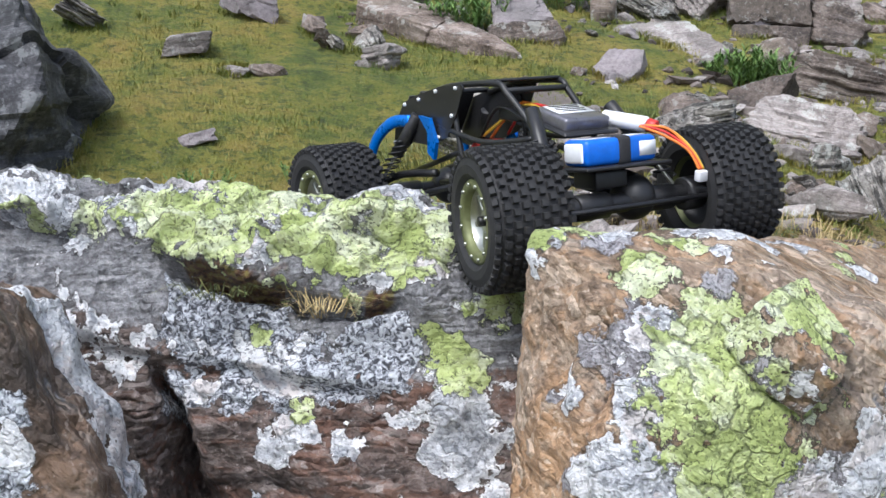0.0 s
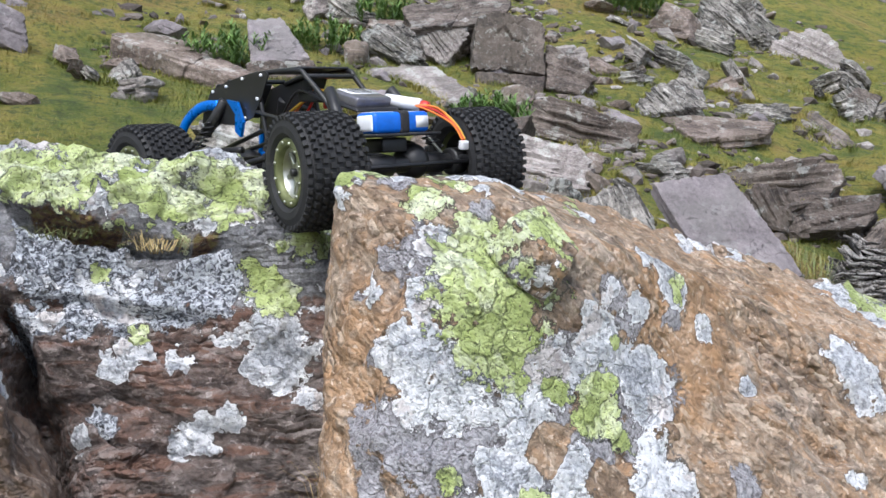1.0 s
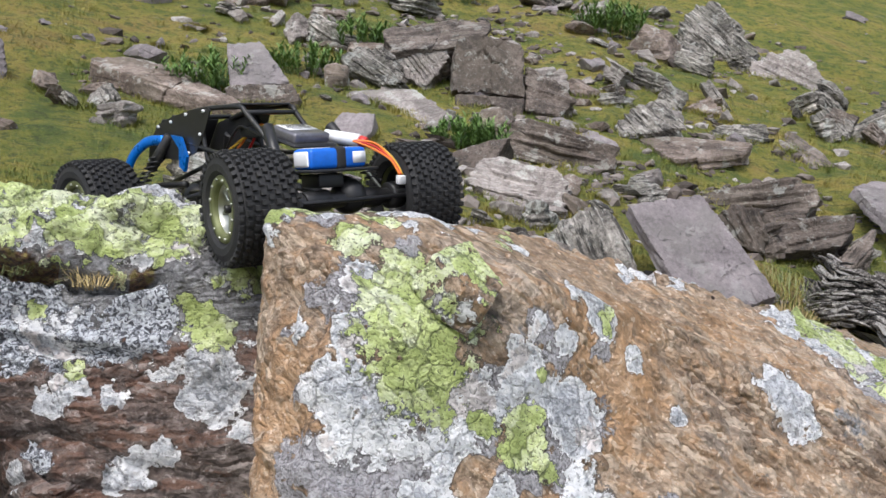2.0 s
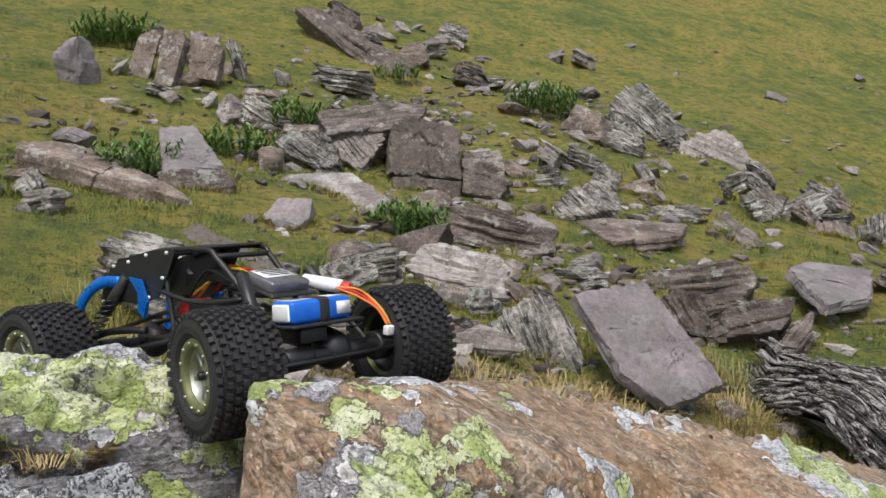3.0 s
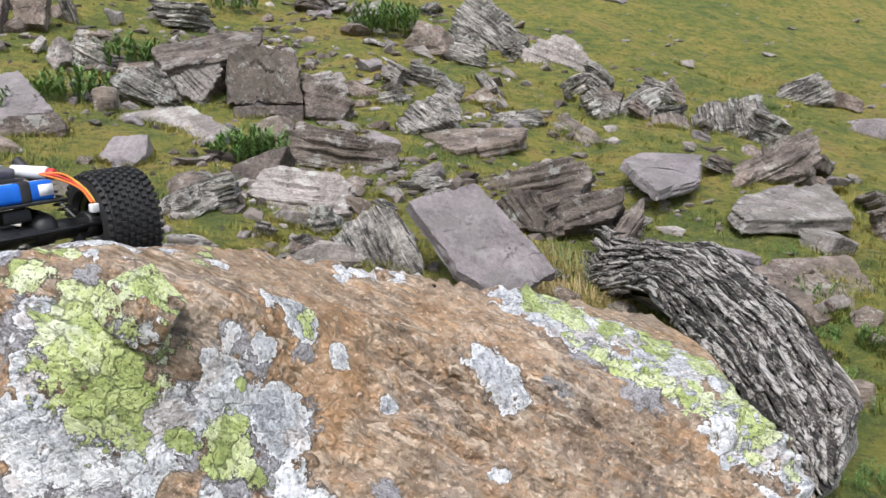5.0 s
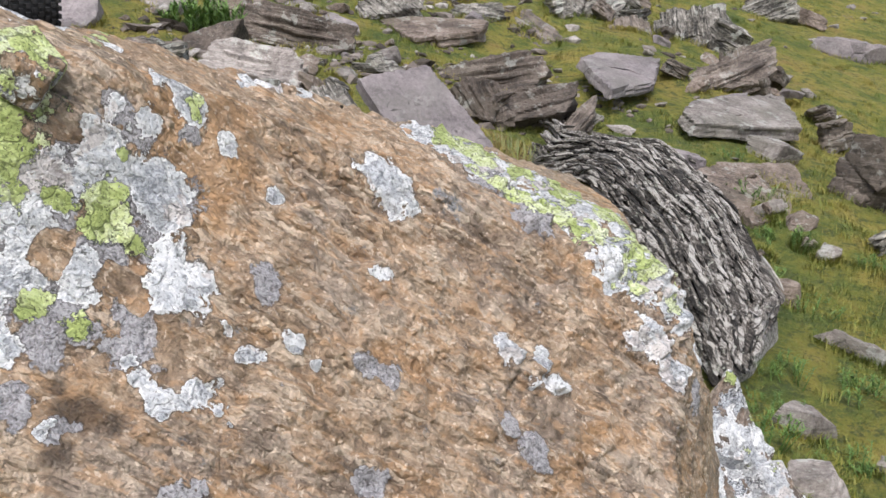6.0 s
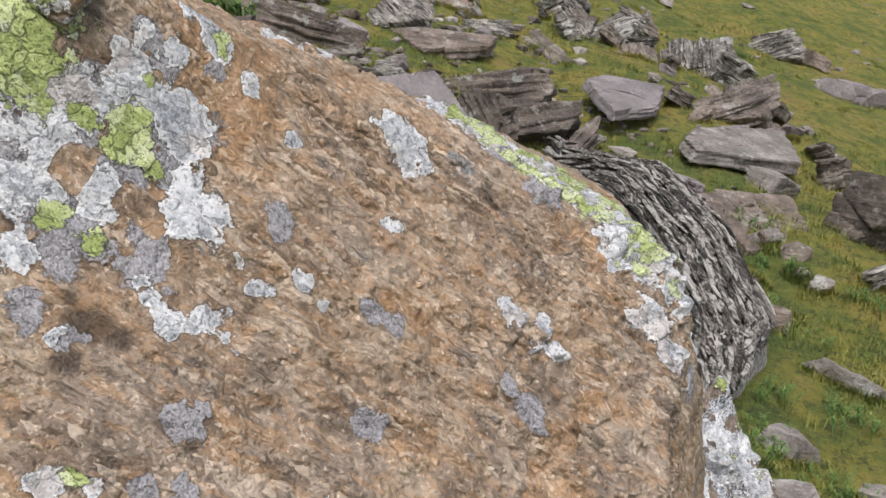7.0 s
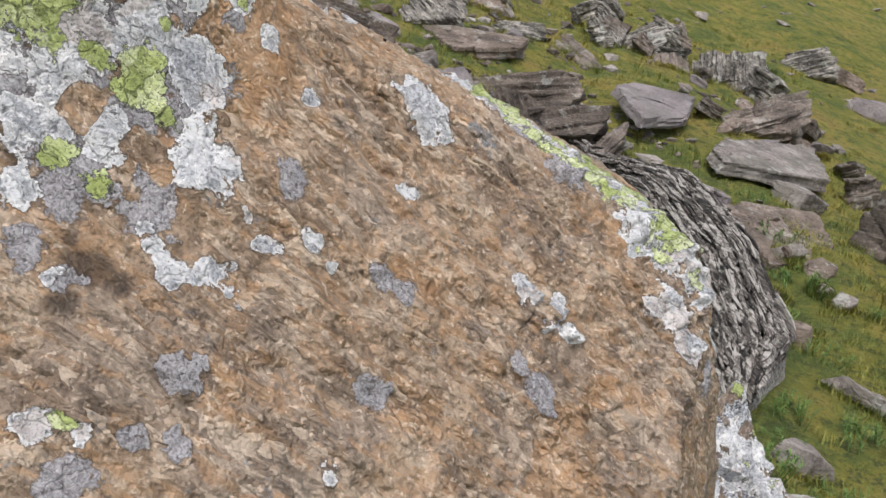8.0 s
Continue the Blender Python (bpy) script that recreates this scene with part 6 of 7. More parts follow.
prism("striped jagged stone of a cluster", "striped", [(5.11, 11.17, 1.35), (5.29, 11.19, 1.43), (5.57, 11.04, 1.30), (5.44, 10.92, 1.10), (5.22, 10.89, 0.99), (5.12, 11.03, 1.16)], 0.35, 0.05, seed=101, bed=(-0.68, 0.30, -0.67), level=5)
prism("striped jagged stone of a cluster", "striped", [(5.44, 11.10, 1.20), (5.85, 11.15, 1.42), (6.08, 11.09, 1.39), (5.98, 10.94, 1.12), (5.74, 10.87, 0.93), (5.46, 10.93, 0.93)], 0.4, 0.05, seed=102, bed=(0.41, -0.25, -0.88), level=5)
prism("brown folded stone of a cluster", "layered", [(6.58, 12.14, 1.37), (6.81, 12.18, 1.52), (6.90, 11.99, 1.23), (6.78, 11.91, 1.07), (6.61, 11.99, 1.14)], 0.3, 0.05, seed=103, bed=(-0.43, 0.22, -0.88), level=5)
prism("brown streaked stone half sunk in turf", "layered", [(5.58, 10.61, 0.93), (5.83, 10.70, 1.09), (6.01, 10.69, 1.12), (6.18, 10.55, 1.01), (6.04, 10.34, 0.76), (5.67, 10.43, 0.77)], 0.3, 0.05, seed=104, bed=(-0.82, 0.43, -0.38), level=5)
prism("grey streaked stone with white spots", "striped", [(1.36, 6.76, 0.52), (1.60, 6.85, 0.66), (1.82, 6.85, 0.72), (1.92, 6.67, 0.55), (1.96, 6.45, 0.34), (1.89, 6.39, 0.27), (1.65, 6.49, 0.32), (1.37, 6.63, 0.39)], 0.4, 0.05, seed=105, bed=(-0.88, 0.15, -0.45))
prism("greenish striped stone on the hillside", "striped", [(3.73, 10.53, 1.14), (3.87, 10.57, 1.23), (4.31, 10.48, 1.23), (4.33, 10.37, 1.09), (4.08, 10.35, 0.99), (3.83, 10.42, 1.01)], 0.25, 0.05, seed=106, bed=(-0.11, -0.00, -0.99), level=5)
prism("striped plates tilted in the turf", "striped", [(2.67, 10.23, 1.20), (2.88, 10.38, 1.37), (3.19, 10.41, 1.46), (3.30, 10.07, 1.19), (2.72, 10.08, 1.08)], 0.3, 0.05, seed=107, bed=(-0.62, 0.15, -0.77), level=5)
prism("long pale splinter of schist", "striped", [(4.02, 11.78, 1.64), (4.12, 11.78, 1.69), (4.36, 11.58, 1.32), (4.30, 11.57, 1.27), (4.15, 11.66, 1.41)], 0.1, 0.05, seed=108, bed=(-0.75, 0.26, -0.60), level=5)
prism("brown wedge under a pale splinter", "brown", [(3.67, 11.44, 1.31), (4.04, 11.50, 1.50), (4.20, 11.33, 1.31), (3.98, 11.33, 1.25)], 0.3, 0.05, seed=109, bed=(0.35, -0.14, -0.93), level=5)
prism("striped upright stone with dark streaks", "striped", [(6.19, 10.61, 0.93), (6.37, 10.69, 1.15), (6.74, 10.63, 1.22), (7.12, 10.57, 1.29), (7.04, 10.38, 0.94), (6.75, 10.36, 0.77), (6.36, 10.46, 0.76)], 0.4, 0.05, beds=18.0, seed=110, bed=(-0.85, 0.49, -0.18), level=5)
prism("dark striped mound of schist", "striped", [(8.60, 12.81, 1.10), (8.97, 12.90, 1.35), (9.42, 12.86, 1.45), (9.63, 12.61, 1.22), (9.58, 12.50, 1.06), (8.91, 12.66, 1.03)], 0.5, 0.05, beds=18.0, seed=111, bed=(0.27, -0.20, -0.94), level=5)
prism("layered ledge stone on the hillside", "layered", [(5.42, 8.81, 0.46), (5.80, 8.90, 0.64), (6.34, 8.95, 0.83), (6.65, 8.96, 0.92), (6.61, 8.68, 0.64), (6.39, 8.60, 0.51), (5.58, 8.72, 0.42)], 0.4, 0.05, seed=112, bed=(0.33, -0.29, -0.90))
prism("brown piece under a layered ledge", "brown", [(6.13, 9.08, 0.48), (6.63, 8.97, 0.51), (6.79, 8.80, 0.38), (6.67, 8.73, 0.29), (6.23, 8.86, 0.30)], 0.3, 0.05, seed=113, level=5)
prism("striped outcrop rising from a turf mound", "striped", [(-1.09, 6.47, 1.04), (-0.86, 6.55, 1.10), (-0.62, 6.55, 1.04), (-0.52, 6.47, 0.92), (-0.53, 6.24, 0.62), (-0.57, 6.12, 0.49), (-0.69, 6.14, 0.53)], 0.6, 0.05, beds=20.0, seed=114, bed=(-0.21, -0.14, -0.97))
prism("pale mottled stone behind the boulders", "pale", [(0.98, 6.67, 0.49), (1.08, 6.69, 0.55), (1.27, 6.65, 0.55), (1.51, 6.47, 0.39), (1.48, 6.43, 0.33), (1.00, 6.53, 0.32)], 0.4, 0.05, seed=116, bed=(-0.17, -0.14, -0.98), level=5)
prism("long dark slab along the slope", "umber", [(0.03, 17.26, 4.00), (0.41, 17.18, 4.02), (1.85, 16.15, 3.14), (1.75, 15.97, 2.90), (1.31, 16.06, 2.90), (0.80, 16.52, 3.31)], 0.35, 0.05, seed=115, bed=(-0.54, 0.12, -0.83))
prism("dark weathered boulder with pale lichen on top", "dark", [(-4.60, 5.58, 1.86), (-3.55, 5.78, 1.80), (-3.14, 5.50, 1.46), (-2.98, 5.34, 1.08), (-3.08, 5.16, 0.92), (-3.30, 5.05, 0.70), (-4.20, 4.87, 0.66)], 1.2, 0.0, seed=78, bed=(0.25, -0.1, -0.96), beds=5.0, broken=0.08)
prism("white-crusted stone standing beside the boulder", "pale", [(2.10, 2.37, 0.10), (2.17, 2.35, 0.15), (2.23, 2.30, 0.09), (2.30, 2.14, -0.10), (2.36, 2.00, -0.34), (1.90, 1.92, -0.36), (1.97, 2.20, -0.02)], 0.42, 0.10, seed=79, bed=(-0.84, 0.43, -0.33), beds=9.0, broken=0.13, crusted=CHALKY)
prism("pinkish grey stone wedged behind the gap", "pale", [(-0.23, 1.84, 1.19), (-0.14, 1.85, 1.18), (-0.04, 1.81, 1.16), (-0.03, 1.67, 1.01), (-0.18, 1.65, 1.01)], 0.35, 0.1, seed=80)
prism("thick lichen-crusted flake split from the boulder", "brown", [(0.205, 1.110, 1.270), (0.231, 1.142, 1.284), (0.271, 1.205, 1.276), (0.317, 1.240, 1.260), (0.298, 1.134, 1.250), (0.318, 1.112, 1.216), (0.304, 1.090, 1.196), (0.274, 1.080, 1.208), (0.238, 1.080, 1.236)], 0.060, 0.0, seed=66, level=5, name="flake", owner=great_boulder)


# ---------- the model car ----------
def paint(name, color, rough=0.45, metal=0.0, vary=0.18, scale=60.0, bump=0.0, coat=0.0):
    """A plain manufactured surface with scuffs and dust."""
    n = Nodes(name)
    v = n.coords()
    wear = n.noise(v, scale, 5, 0.7)
    col = n.ramp(wear, (0.3, tuple(c * (1 - vary) for c in color)), (0.7, tuple(min(1, c * (1 + vary)) for c in color)))
    dust = n.math("MULTIPLY", n.step(n.noise(v, 24, 6, 0.75), 0.56, 0.72), 0.22)
    col = n.mix(dust, col, (0.16, 0.14, 0.11))
    r = n.add("MapRange", {"Value": wear, "To Min": max(0.05, rough - 0.12), "To Max": min(1.0, rough + 0.15)}).outputs[0]
    return n.finish(col, r, wear if bump else None, bump, 0.002, Metallic=metal, **{"Coat Weight": coat})


RUBBER = paint("tyre_rubber", (0.016, 0.016, 0.017), 0.72, 0, 0.35, 90, 0.4)
BLACK = paint("black_plastic", (0.014, 0.014, 0.015), 0.42, 0, 0.3, 50)
STEEL = paint("black_steel", (0.03, 0.03, 0.032), 0.35, 0.6)
CHROME = paint("bright_metal", (0.42, 0.43, 0.38), 0.35, 1.0)
OLIVE = paint("olive_ring", (0.15, 0.165, 0.07), 0.5, 0.3)
BLUE = paint("blue_anodised", (0.006, 0.17, 0.66), 0.28, 0.5)
CELL = paint("blue_wrap", (0.008, 0.13, 0.60), 0.35, 0.0, 0.15)
WHITE = paint("white_plastic", (0.72, 0.73, 0.74), 0.4, 0, 0.06)
SILVER = paint("silver_plate", (0.20, 0.195, 0.215), 0.30, 0.6)
RED = paint("red_plastic", (0.50, 0.03, 0.025), 0.4)
ORANGE = paint("orange_wire", (0.75, 0.20, 0.03), 0.5)
YELLOW = paint("yellow_wire", (0.75, 0.48, 0.05), 0.5)
FOAM = paint("strap_cloth", (0.022, 0.022, 0.024), 0.9, 0, 0.3, 200, 0.5)


def part(name, bm, material, parent, label="", smooth=True):
    me = bpy.data.meshes.new(name)
    bm.to_mesh(me)
    bm.free()
    me.materials.append(material)
    for p in me.polygons:
        p.use_smooth = smooth
    ob = new(name, me)
    ob.parent = parent
    return tagged(ob, label) if label else ob


def share(ob, name, parent, m):
    """The same mesh again as a part of another thing."""
    o = new(name, ob.data)
    o.parent, o.matrix_local = parent, m
    for key in ("label", "kind"):
        if key in ob:
            o[key] = ob[key]
    return o


def box_bm(size, at=(0, 0, 0), rot=(0, 0, 0), bevel=0.002, bm=None):
    b = bmesh.new()
    bmesh.ops.create_cube(b, size=1.0)
    bmesh.ops.scale(b, vec=size, verts=b.verts)
    if bevel:
        bmesh.ops.bevel(b, geom=b.edges[:], offset=bevel, segments=2, affect="EDGES", profile=0.5)
    bmesh.ops.transform(b, matrix=pose(*at, *rot), verts=b.verts)
    return joined(bm, b)


def joined(bm, b):
    if bm is None:
        return b
    me = bpy.data.meshes.new("tmp")
    b.to_mesh(me)
    b.free()
    bm.from_mesh(me)
    bpy.data.meshes.remove(me)
    return bm


def rod_bm(a, b, r, r2=None, seg=14, bm=None, bevel=True):
    a, b = Vector(a), Vector(b)
    g = bmesh.new()
    d = (b - a).length
    bmesh.ops.create_cone(g, cap_ends=True, segments=seg, radius1=r, radius2=r if r2 is None else r2, depth=d)
    if bevel:
        rim = [e for e in g.edges if abs(e.verts[0].co.z - e.verts[1].co.z) < 1e-6]
        bmesh.ops.bevel(g, geom=rim, offset=min(r, d) * 0.12, segments=1, affect="EDGES")
    q = (b - a).to_track_quat("Z", "Y").to_matrix().to_4x4()
    bmesh.ops.transform(g, matrix=Matrix.Translation((a + b) / 2) @ q, verts=g.verts)
    return joined(bm, g)


def tube_bm(points, r, seg=8, flat=1.0, bm=None, sub=6):
    """A tube along a smooth line through the points."""
    pts = [Vector(p) for p in points]
    line = []
    for i in range(len(pts) - 1):
        p0, p1, p2, p3 = pts[max(i - 1, 0)], pts[i], pts[i + 1], pts[min(i + 2, len(pts) - 1)]
        for k in range(sub):
            t = k / sub
            line.append(0.5 * ((2 * p1) + (p2 - p0) * t + (2 * p0 - 5 * p1 + 4 * p2 - p3) * t * t + (3 * p1 - p0 - 3 * p2 + p3) * t**3))
    line.append(pts[-1])
    g = bmesh.new()
    rings = []
    for i, p in enumerate(line):
        d = (line[min(i + 1, len(line) - 1)] - line[max(i - 1, 0)]).normalized()
        side = d.cross(Vector((0, 0, 1)))
        side = side.normalized() if side.length > 0.05 else d.cross(Vector((0, 1, 0))).normalized()
        up = side.cross(d)
        rings.append([g.verts.new(p + r * (math.cos(a) * side * flat + math.sin(a) * up)) for a in (2 * math.pi * k / seg for k in range(seg))])
    for u, v in zip(rings, rings[1:]):
        for k in range(seg):
            g.faces.new((u[k], u[(k + 1) % seg], v[(k + 1) % seg], v[k]))
    g.faces.new(rings[0])
    g.faces.new(rings[-1][::-1])
    bmesh.ops.recalc_face_normals(g, faces=g.faces)
    return joined(bm, g)


def lathe_bm(profile, seg=48):
    """Turned about the y axis: profile of (y, radius)."""
    g = bmesh.new()
    rings = []
    for y, r in profile:
        rings.append([g.verts.new((r * math.cos(a), y, r * math.sin(a))) for a in (2 * math.pi * k / seg for k in range(seg))])
    for u, v in zip(rings, rings[1:]):
        for k in range(seg):
            g.faces.new((u[k], u[(k + 1) % seg], v[(k + 1) % seg], v[k]))
    bmesh.ops.recalc_face_normals(g, faces=g.faces)
    return g


def panel_bm(outline, thick, y):
    """A flat plate in the xz plane at y."""
    g = bmesh.new()
    a = [g.verts.new((x, y - thick / 2, z)) for x, z in outline]
    b = [g.verts.new((x, y + thick / 2, z)) for x, z in outline]
    g.faces.new(a)
    g.faces.new(b[::-1])
    for i in range(len(a)):
        j = (i + 1) % len(a)
        g.faces.new((a[i], b[i], b[j], a[j]))
    bmesh.ops.recalc_face_normals(g, faces=g.faces)
    return g


R, HALF = 0.085, 0.048


def tyre_bm():
    """A fat balloon tyre with staggered rows of square lugs."""
    g = lathe_bm([(-HALF * 0.80, 0.047), (-HALF * 0.98, 0.056), (-HALF, 0.066), (-HALF * 0.93, 0.0755), (-HALF * 0.72, 0.0800), (0, 0.0815),
                  (HALF * 0.72, 0.0800), (HALF * 0.93, 0.0755), (HALF, 0.066), (HALF * 0.98, 0.056), (HALF * 0.80, 0.047)], 60)
    return g


def tread_bm():
    g = bmesh.new()
    rows, count = 9, 38
    for i in range(rows):
        y = (i - (rows - 1) / 2) * HALF * 1.86 / (rows - 1) * 0.98
        edge = abs(y) / HALF
        r0 = 0.0795 if edge < 0.7 else 0.0795 - 0.006 * ((edge - 0.7) / 0.3) ** 1.5
        hgt = 0.0062
        for k in range(count):
            a = 2 * math.pi * (k + 0.5 * (i % 2)) / count
            m = Matrix.Rotation(-a, 4, "Y") @ Matrix.Translation((r0 + hgt / 2, y, 0))
            if edge > 0.7:
                m = m @ Matrix.Rotation(math.copysign(0.45, y), 4, "Z")
            b = bmesh.ops.create_cube(g, size=1.0, matrix=m @ Matrix.Diagonal((hgt, 0.0080, 0.0088, 1)))
            for v in b["verts"]:
                # lugs taper outward
                q = m.inverted() @ v.co
                if q.x > 0:
                    q.y, q.z = q.y * 0.78, q.z * 0.78
                    v.co = m @ q
    return g


def model_car(at, yaw, pitch, roll):
    car = tagged(new("model_car"), "black and blue radio-controlled rock crawler with oversized knobbly tyres", "model car")
    half_t, half_b = 0.165, 0.23
    made = None
    for x in (half_b, -half_b):
        for y in (-half_t, half_t):
            wheel = new("wheel")
            wheel.parent = car
            s = -1 if y < 0 else 1
            steer = -13 if x > 0 else 0
            wheel.matrix_local = pose(x, y, R, 0, (x * 97 + y * 311) % 40, steer + (180 if s < 0 else 0))
            if made is None:
                tyre = part("tyre", tyre_bm(), RUBBER, wheel, "black knobbly rubber tyre", smooth=False)
                tread = part("tread", tread_bm(), RUBBER, wheel, "staggered square rubber lugs", smooth=False)
                tread["kind"] = "stuff"
                rim = part("rim", lathe_bm([(-0.036, 0.048), (-0.030, 0.044), (0.028, 0.044), (0.037, 0.0475), (0.0405, 0.050), (0.043, 0.0485), (0.043, 0.040), (0.040, 0.0375), (0.034, 0.0365)], 48), OLIVE, wheel, "olive-green bead ring")
                disc = lathe_bm([(0.034, 0.0365), (0.024, 0.032), (0.022, 0.020), (0.030, 0.012), (0.030, 0.002)], 32)
                disc = part("wheel_disc", disc, CHROME, wheel, "bright metal wheel centre")
                inner = part("inner_disc", lathe_bm([(-0.030, 0.0435), (-0.012, 0.040), (-0.010, 0.002)], 32), BLACK, wheel)
                b = None
                for k in range(12):
                    a = 2 * math.pi * k / 12
                    b = rod_bm((0.0435 * math.cos(a), 0.041, 0.0435 * math.sin(a)), (0.0435 * math.cos(a), 0.0455, 0.0435 * math.sin(a)), 0.0022, seg=8, bm=b, bevel=False)
                bolts = part("bolts", b, CHROME, wheel, "small bright ring bolts")
                b = None
                for k in range(6):
                    a = 2 * math.pi * k / 6
                    b = box_bm((0.022, 0.006, 0.007), (0.024 * math.cos(a), 0.027, 0.024 * math.sin(a)), (0, -math.degrees(a), 0), 0.0015, b)
                spokes = part("spokes", b, CHROME, wheel)
                nut = part("wheel_nut", rod_bm((0, 0.028, 0), (0, 0.038, 0), 0.006, seg=6), BLACK, wheel)
                made = (tyre, tread, rim, disc, inner, bolts, spokes, nut)
            else:
                for o in made:
                    share(o, o.name.split(".")[0], wheel, Matrix())
    for x in (half_b, -half_b):
        b = rod_bm((x, -0.135, R), (x, 0.135, R), 0.0125)
        for y in (-0.118, 0.118):
            b = rod_bm((x, y - 0.014, R), (x, y + 0.014, R), 0.022, bm=b)
            b = box_bm((0.045, 0.016, 0.012), (x + 0.018, y, R + 0.004), bm=b)
        b = rod_bm((x, -0.07, R), (x, -0.02, R), 0.0165, bm=b)
        b = rod_bm((x, 0.02, R), (x, 0.085, R), 0.0165, bm=b)
        part("axle", b, BLACK, car, "black axle housing")
        b = bmesh.new()
        bmesh.ops.create_uvsphere(b, u_segments=20, v_segments=12, radius=0.031)
        bmesh.ops.scale(b, vec=(1.0, 0.9, 0.95), verts=b.verts)
        bmesh.ops.translate(b, vec=(x * 0.96, 0.03, R + 0.004), verts=b.verts)
        part("differential", b, BLACK, car)
        f = 1 if x > 0 else -1
        part("tie_rod", rod_bm((x + f * 0.040, -0.12, R), (x + f * 0.040, 0.12, R), 0.0035), STEEL, car)
        for y in (-1, 1):
            part("lower_link", rod_bm((x - f * 0.01, y * 0.085, R - 0.012), (f * 0.03, y * 0.045, 0.108), 0.0045), STEEL, car)
            part("upper_link", rod_bm((x, y * 0.03, R + 0.03), (f * 0.05, y * 0.05, 0.150), 0.004), STEEL, car)
            top = (x - f * 0.085, y * 0.062, 0.205)
            low = (x - f * 0.005, y * 0.095, R + 0.014)
            a, c = Vector(low), Vector(top)
            shock = part("shock", rod_bm(a.lerp(c, 0.45), c, 0.0095), BLACK, car, "black coil-over shock")
            part("piston", rod_bm(a, a.lerp(c, 0.5), 0.0025), CHROME, shock)
            turns = [a.lerp(c, 0.1 + 0.55 * k / 60) + Vector((0.0125 * math.cos(k * 0.72), 0.0125 * math.sin(k * 0.72), 0)) for k in range(61)]
            part("spring", tube_bm(turns, 0.0016, 6, sub=1), STEEL, shock)
        part("drive_shaft", rod_bm((x - f * 0.03, 0.02, R + 0.006), (f * 0.03, 0.0, 0.125), 0.0055), STEEL, car)
    part("skid_plate", box_bm((0.25, 0.08, 0.006), (-0.01, 0, 0.103)), BLACK, car)
    part("gearbox", box_bm((0.07, 0.06, 0.055), (0.0, 0.0, 0.135), bevel=0.006), BLACK, car)
    part("motor", rod_bm((-0.075, 0.0, 0.145), (-0.01, 0.0, 0.145), 0.020), RED, car, "red-canned electric motor")
    part("battery_tray", box_bm((0.075, 0.135, 0.005), (half_b - 0.012, 0.0, 0.131)), BLACK, car)
    part("servo", box_bm((0.045, 0.05, 0.022), (half_b - 0.015, -0.015, 0.116), bevel=0.003), BLACK, car)
    for y in (-1, 1):
        side = [(-0.225, 0.155), (-0.215, 0.190), (-0.185, 0.225), (-0.135, 0.236), (-0.075, 0.244), (-0.020, 0.246), (-0.012, 0.240), (-0.034, 0.205), (-0.062, 0.172), (-0.110, 0.160), (-0.165, 0.165), (-0.200, 0.150)]
        panel = part("side_panel", panel_bm(side, 0.0025, y * 0.062), BLACK, car, "black cage panel with screws", smooth=False)
        for sx, sz in ((-0.216, 0.165), (-0.206, 0.195), (-0.178, 0.222), (-0.135, 0.228), (-0.085, 0.238), (-0.030, 0.240), (-0.045, 0.202), (-0.085, 0.172)):
            part("screw", rod_bm((sx, y * 0.0625, sz), (sx, y * 0.0665, sz), 0.0028, seg=8, bevel=False), WHITE, panel, "pale screw head")
        part("roof_rail", tube_bm([(-0.13, y * 0.058, 0.232), (-0.06, y * 0.056, 0.243), (0.05, y * 0.052, 0.242), (0.075, y * 0.050, 0.228), (0.125, y * 0.046, 0.178), (0.14, y * 0.044, 0.140)], 0.0045), BLACK, car)
        part("cage_bar", tube_bm([(-0.06, y * 0.057, 0.242), (-0.045, y * 0.058, 0.20), (-0.03, y * 0.058, 0.115)], 0.0042), BLACK, car)
        part("cage_bar", tube_bm([(-0.09, y * 0.06, 0.19), (0.02, y * 0.058, 0.165), (0.125, y * 0.048, 0.168)], 0.004), BLACK, car)
        part("trailing_arm", tube_bm([(-0.262, y * 0.092, 0.092), (-0.262, y * 0.090, 0.130), (-0.240, y * 0.084, 0.172), (-0.200, y * 0.076, 0.196), (-0.155, y * 0.070, 0.197)], 0.0095, 10, 0.55), BLUE, car, "blue anodised curved arm")
        part("bracket", panel_bm([(-0.125, 0.205), (-0.095, 0.200), (-0.080, 0.165), (-0.090, 0.140), (-0.105, 0.150), (-0.102, 0.180)], 0.006, y * 0.070), BLUE, car, "blue anodised bracket", smooth=False)
        part("fender_stay", tube_bm([(-0.262, y * 0.088, 0.092), (-0.20, y * 0.07, 0.115), (-0.12, y * 0.05, 0.118)], 0.006), BLACK, car)
    part("roof_panel", box_bm((0.125, 0.108, 0.004), (-0.005, 0, 0.246)), BLACK, car)
    part("rear_panel", box_bm((0.004, 0.118, 0.075), (-0.195, 0, 0.205), (0, 38, 0)), BLACK, car)
    for x, z, y in ((0.072, 0.231, 0.05), (-0.135, 0.236, 0.06), (0.122, 0.182, 0.046)):
        part("cross_bar", rod_bm((x, -y, z), (x, y, z), 0.0042), BLACK, car)
    # battery at the nose
    bat = part("battery", box_bm((0.046, 0.112, 0.032), (half_b - 0.012, 0.0, 0.150), bevel=0.006), CELL, car, "blue battery pack with white labels")
    part("end_cap", box_bm((0.034, 0.006, 0.024), (half_b - 0.012, -0.0565, 0.150), bevel=0.003), WHITE, bat, "white end cap")
    part("sticker", box_bm((0.030, 0.038, 0.0008), (half_b - 0.014, -0.029, 0.1665), bevel=0), WHITE, bat, "white printed sticker")
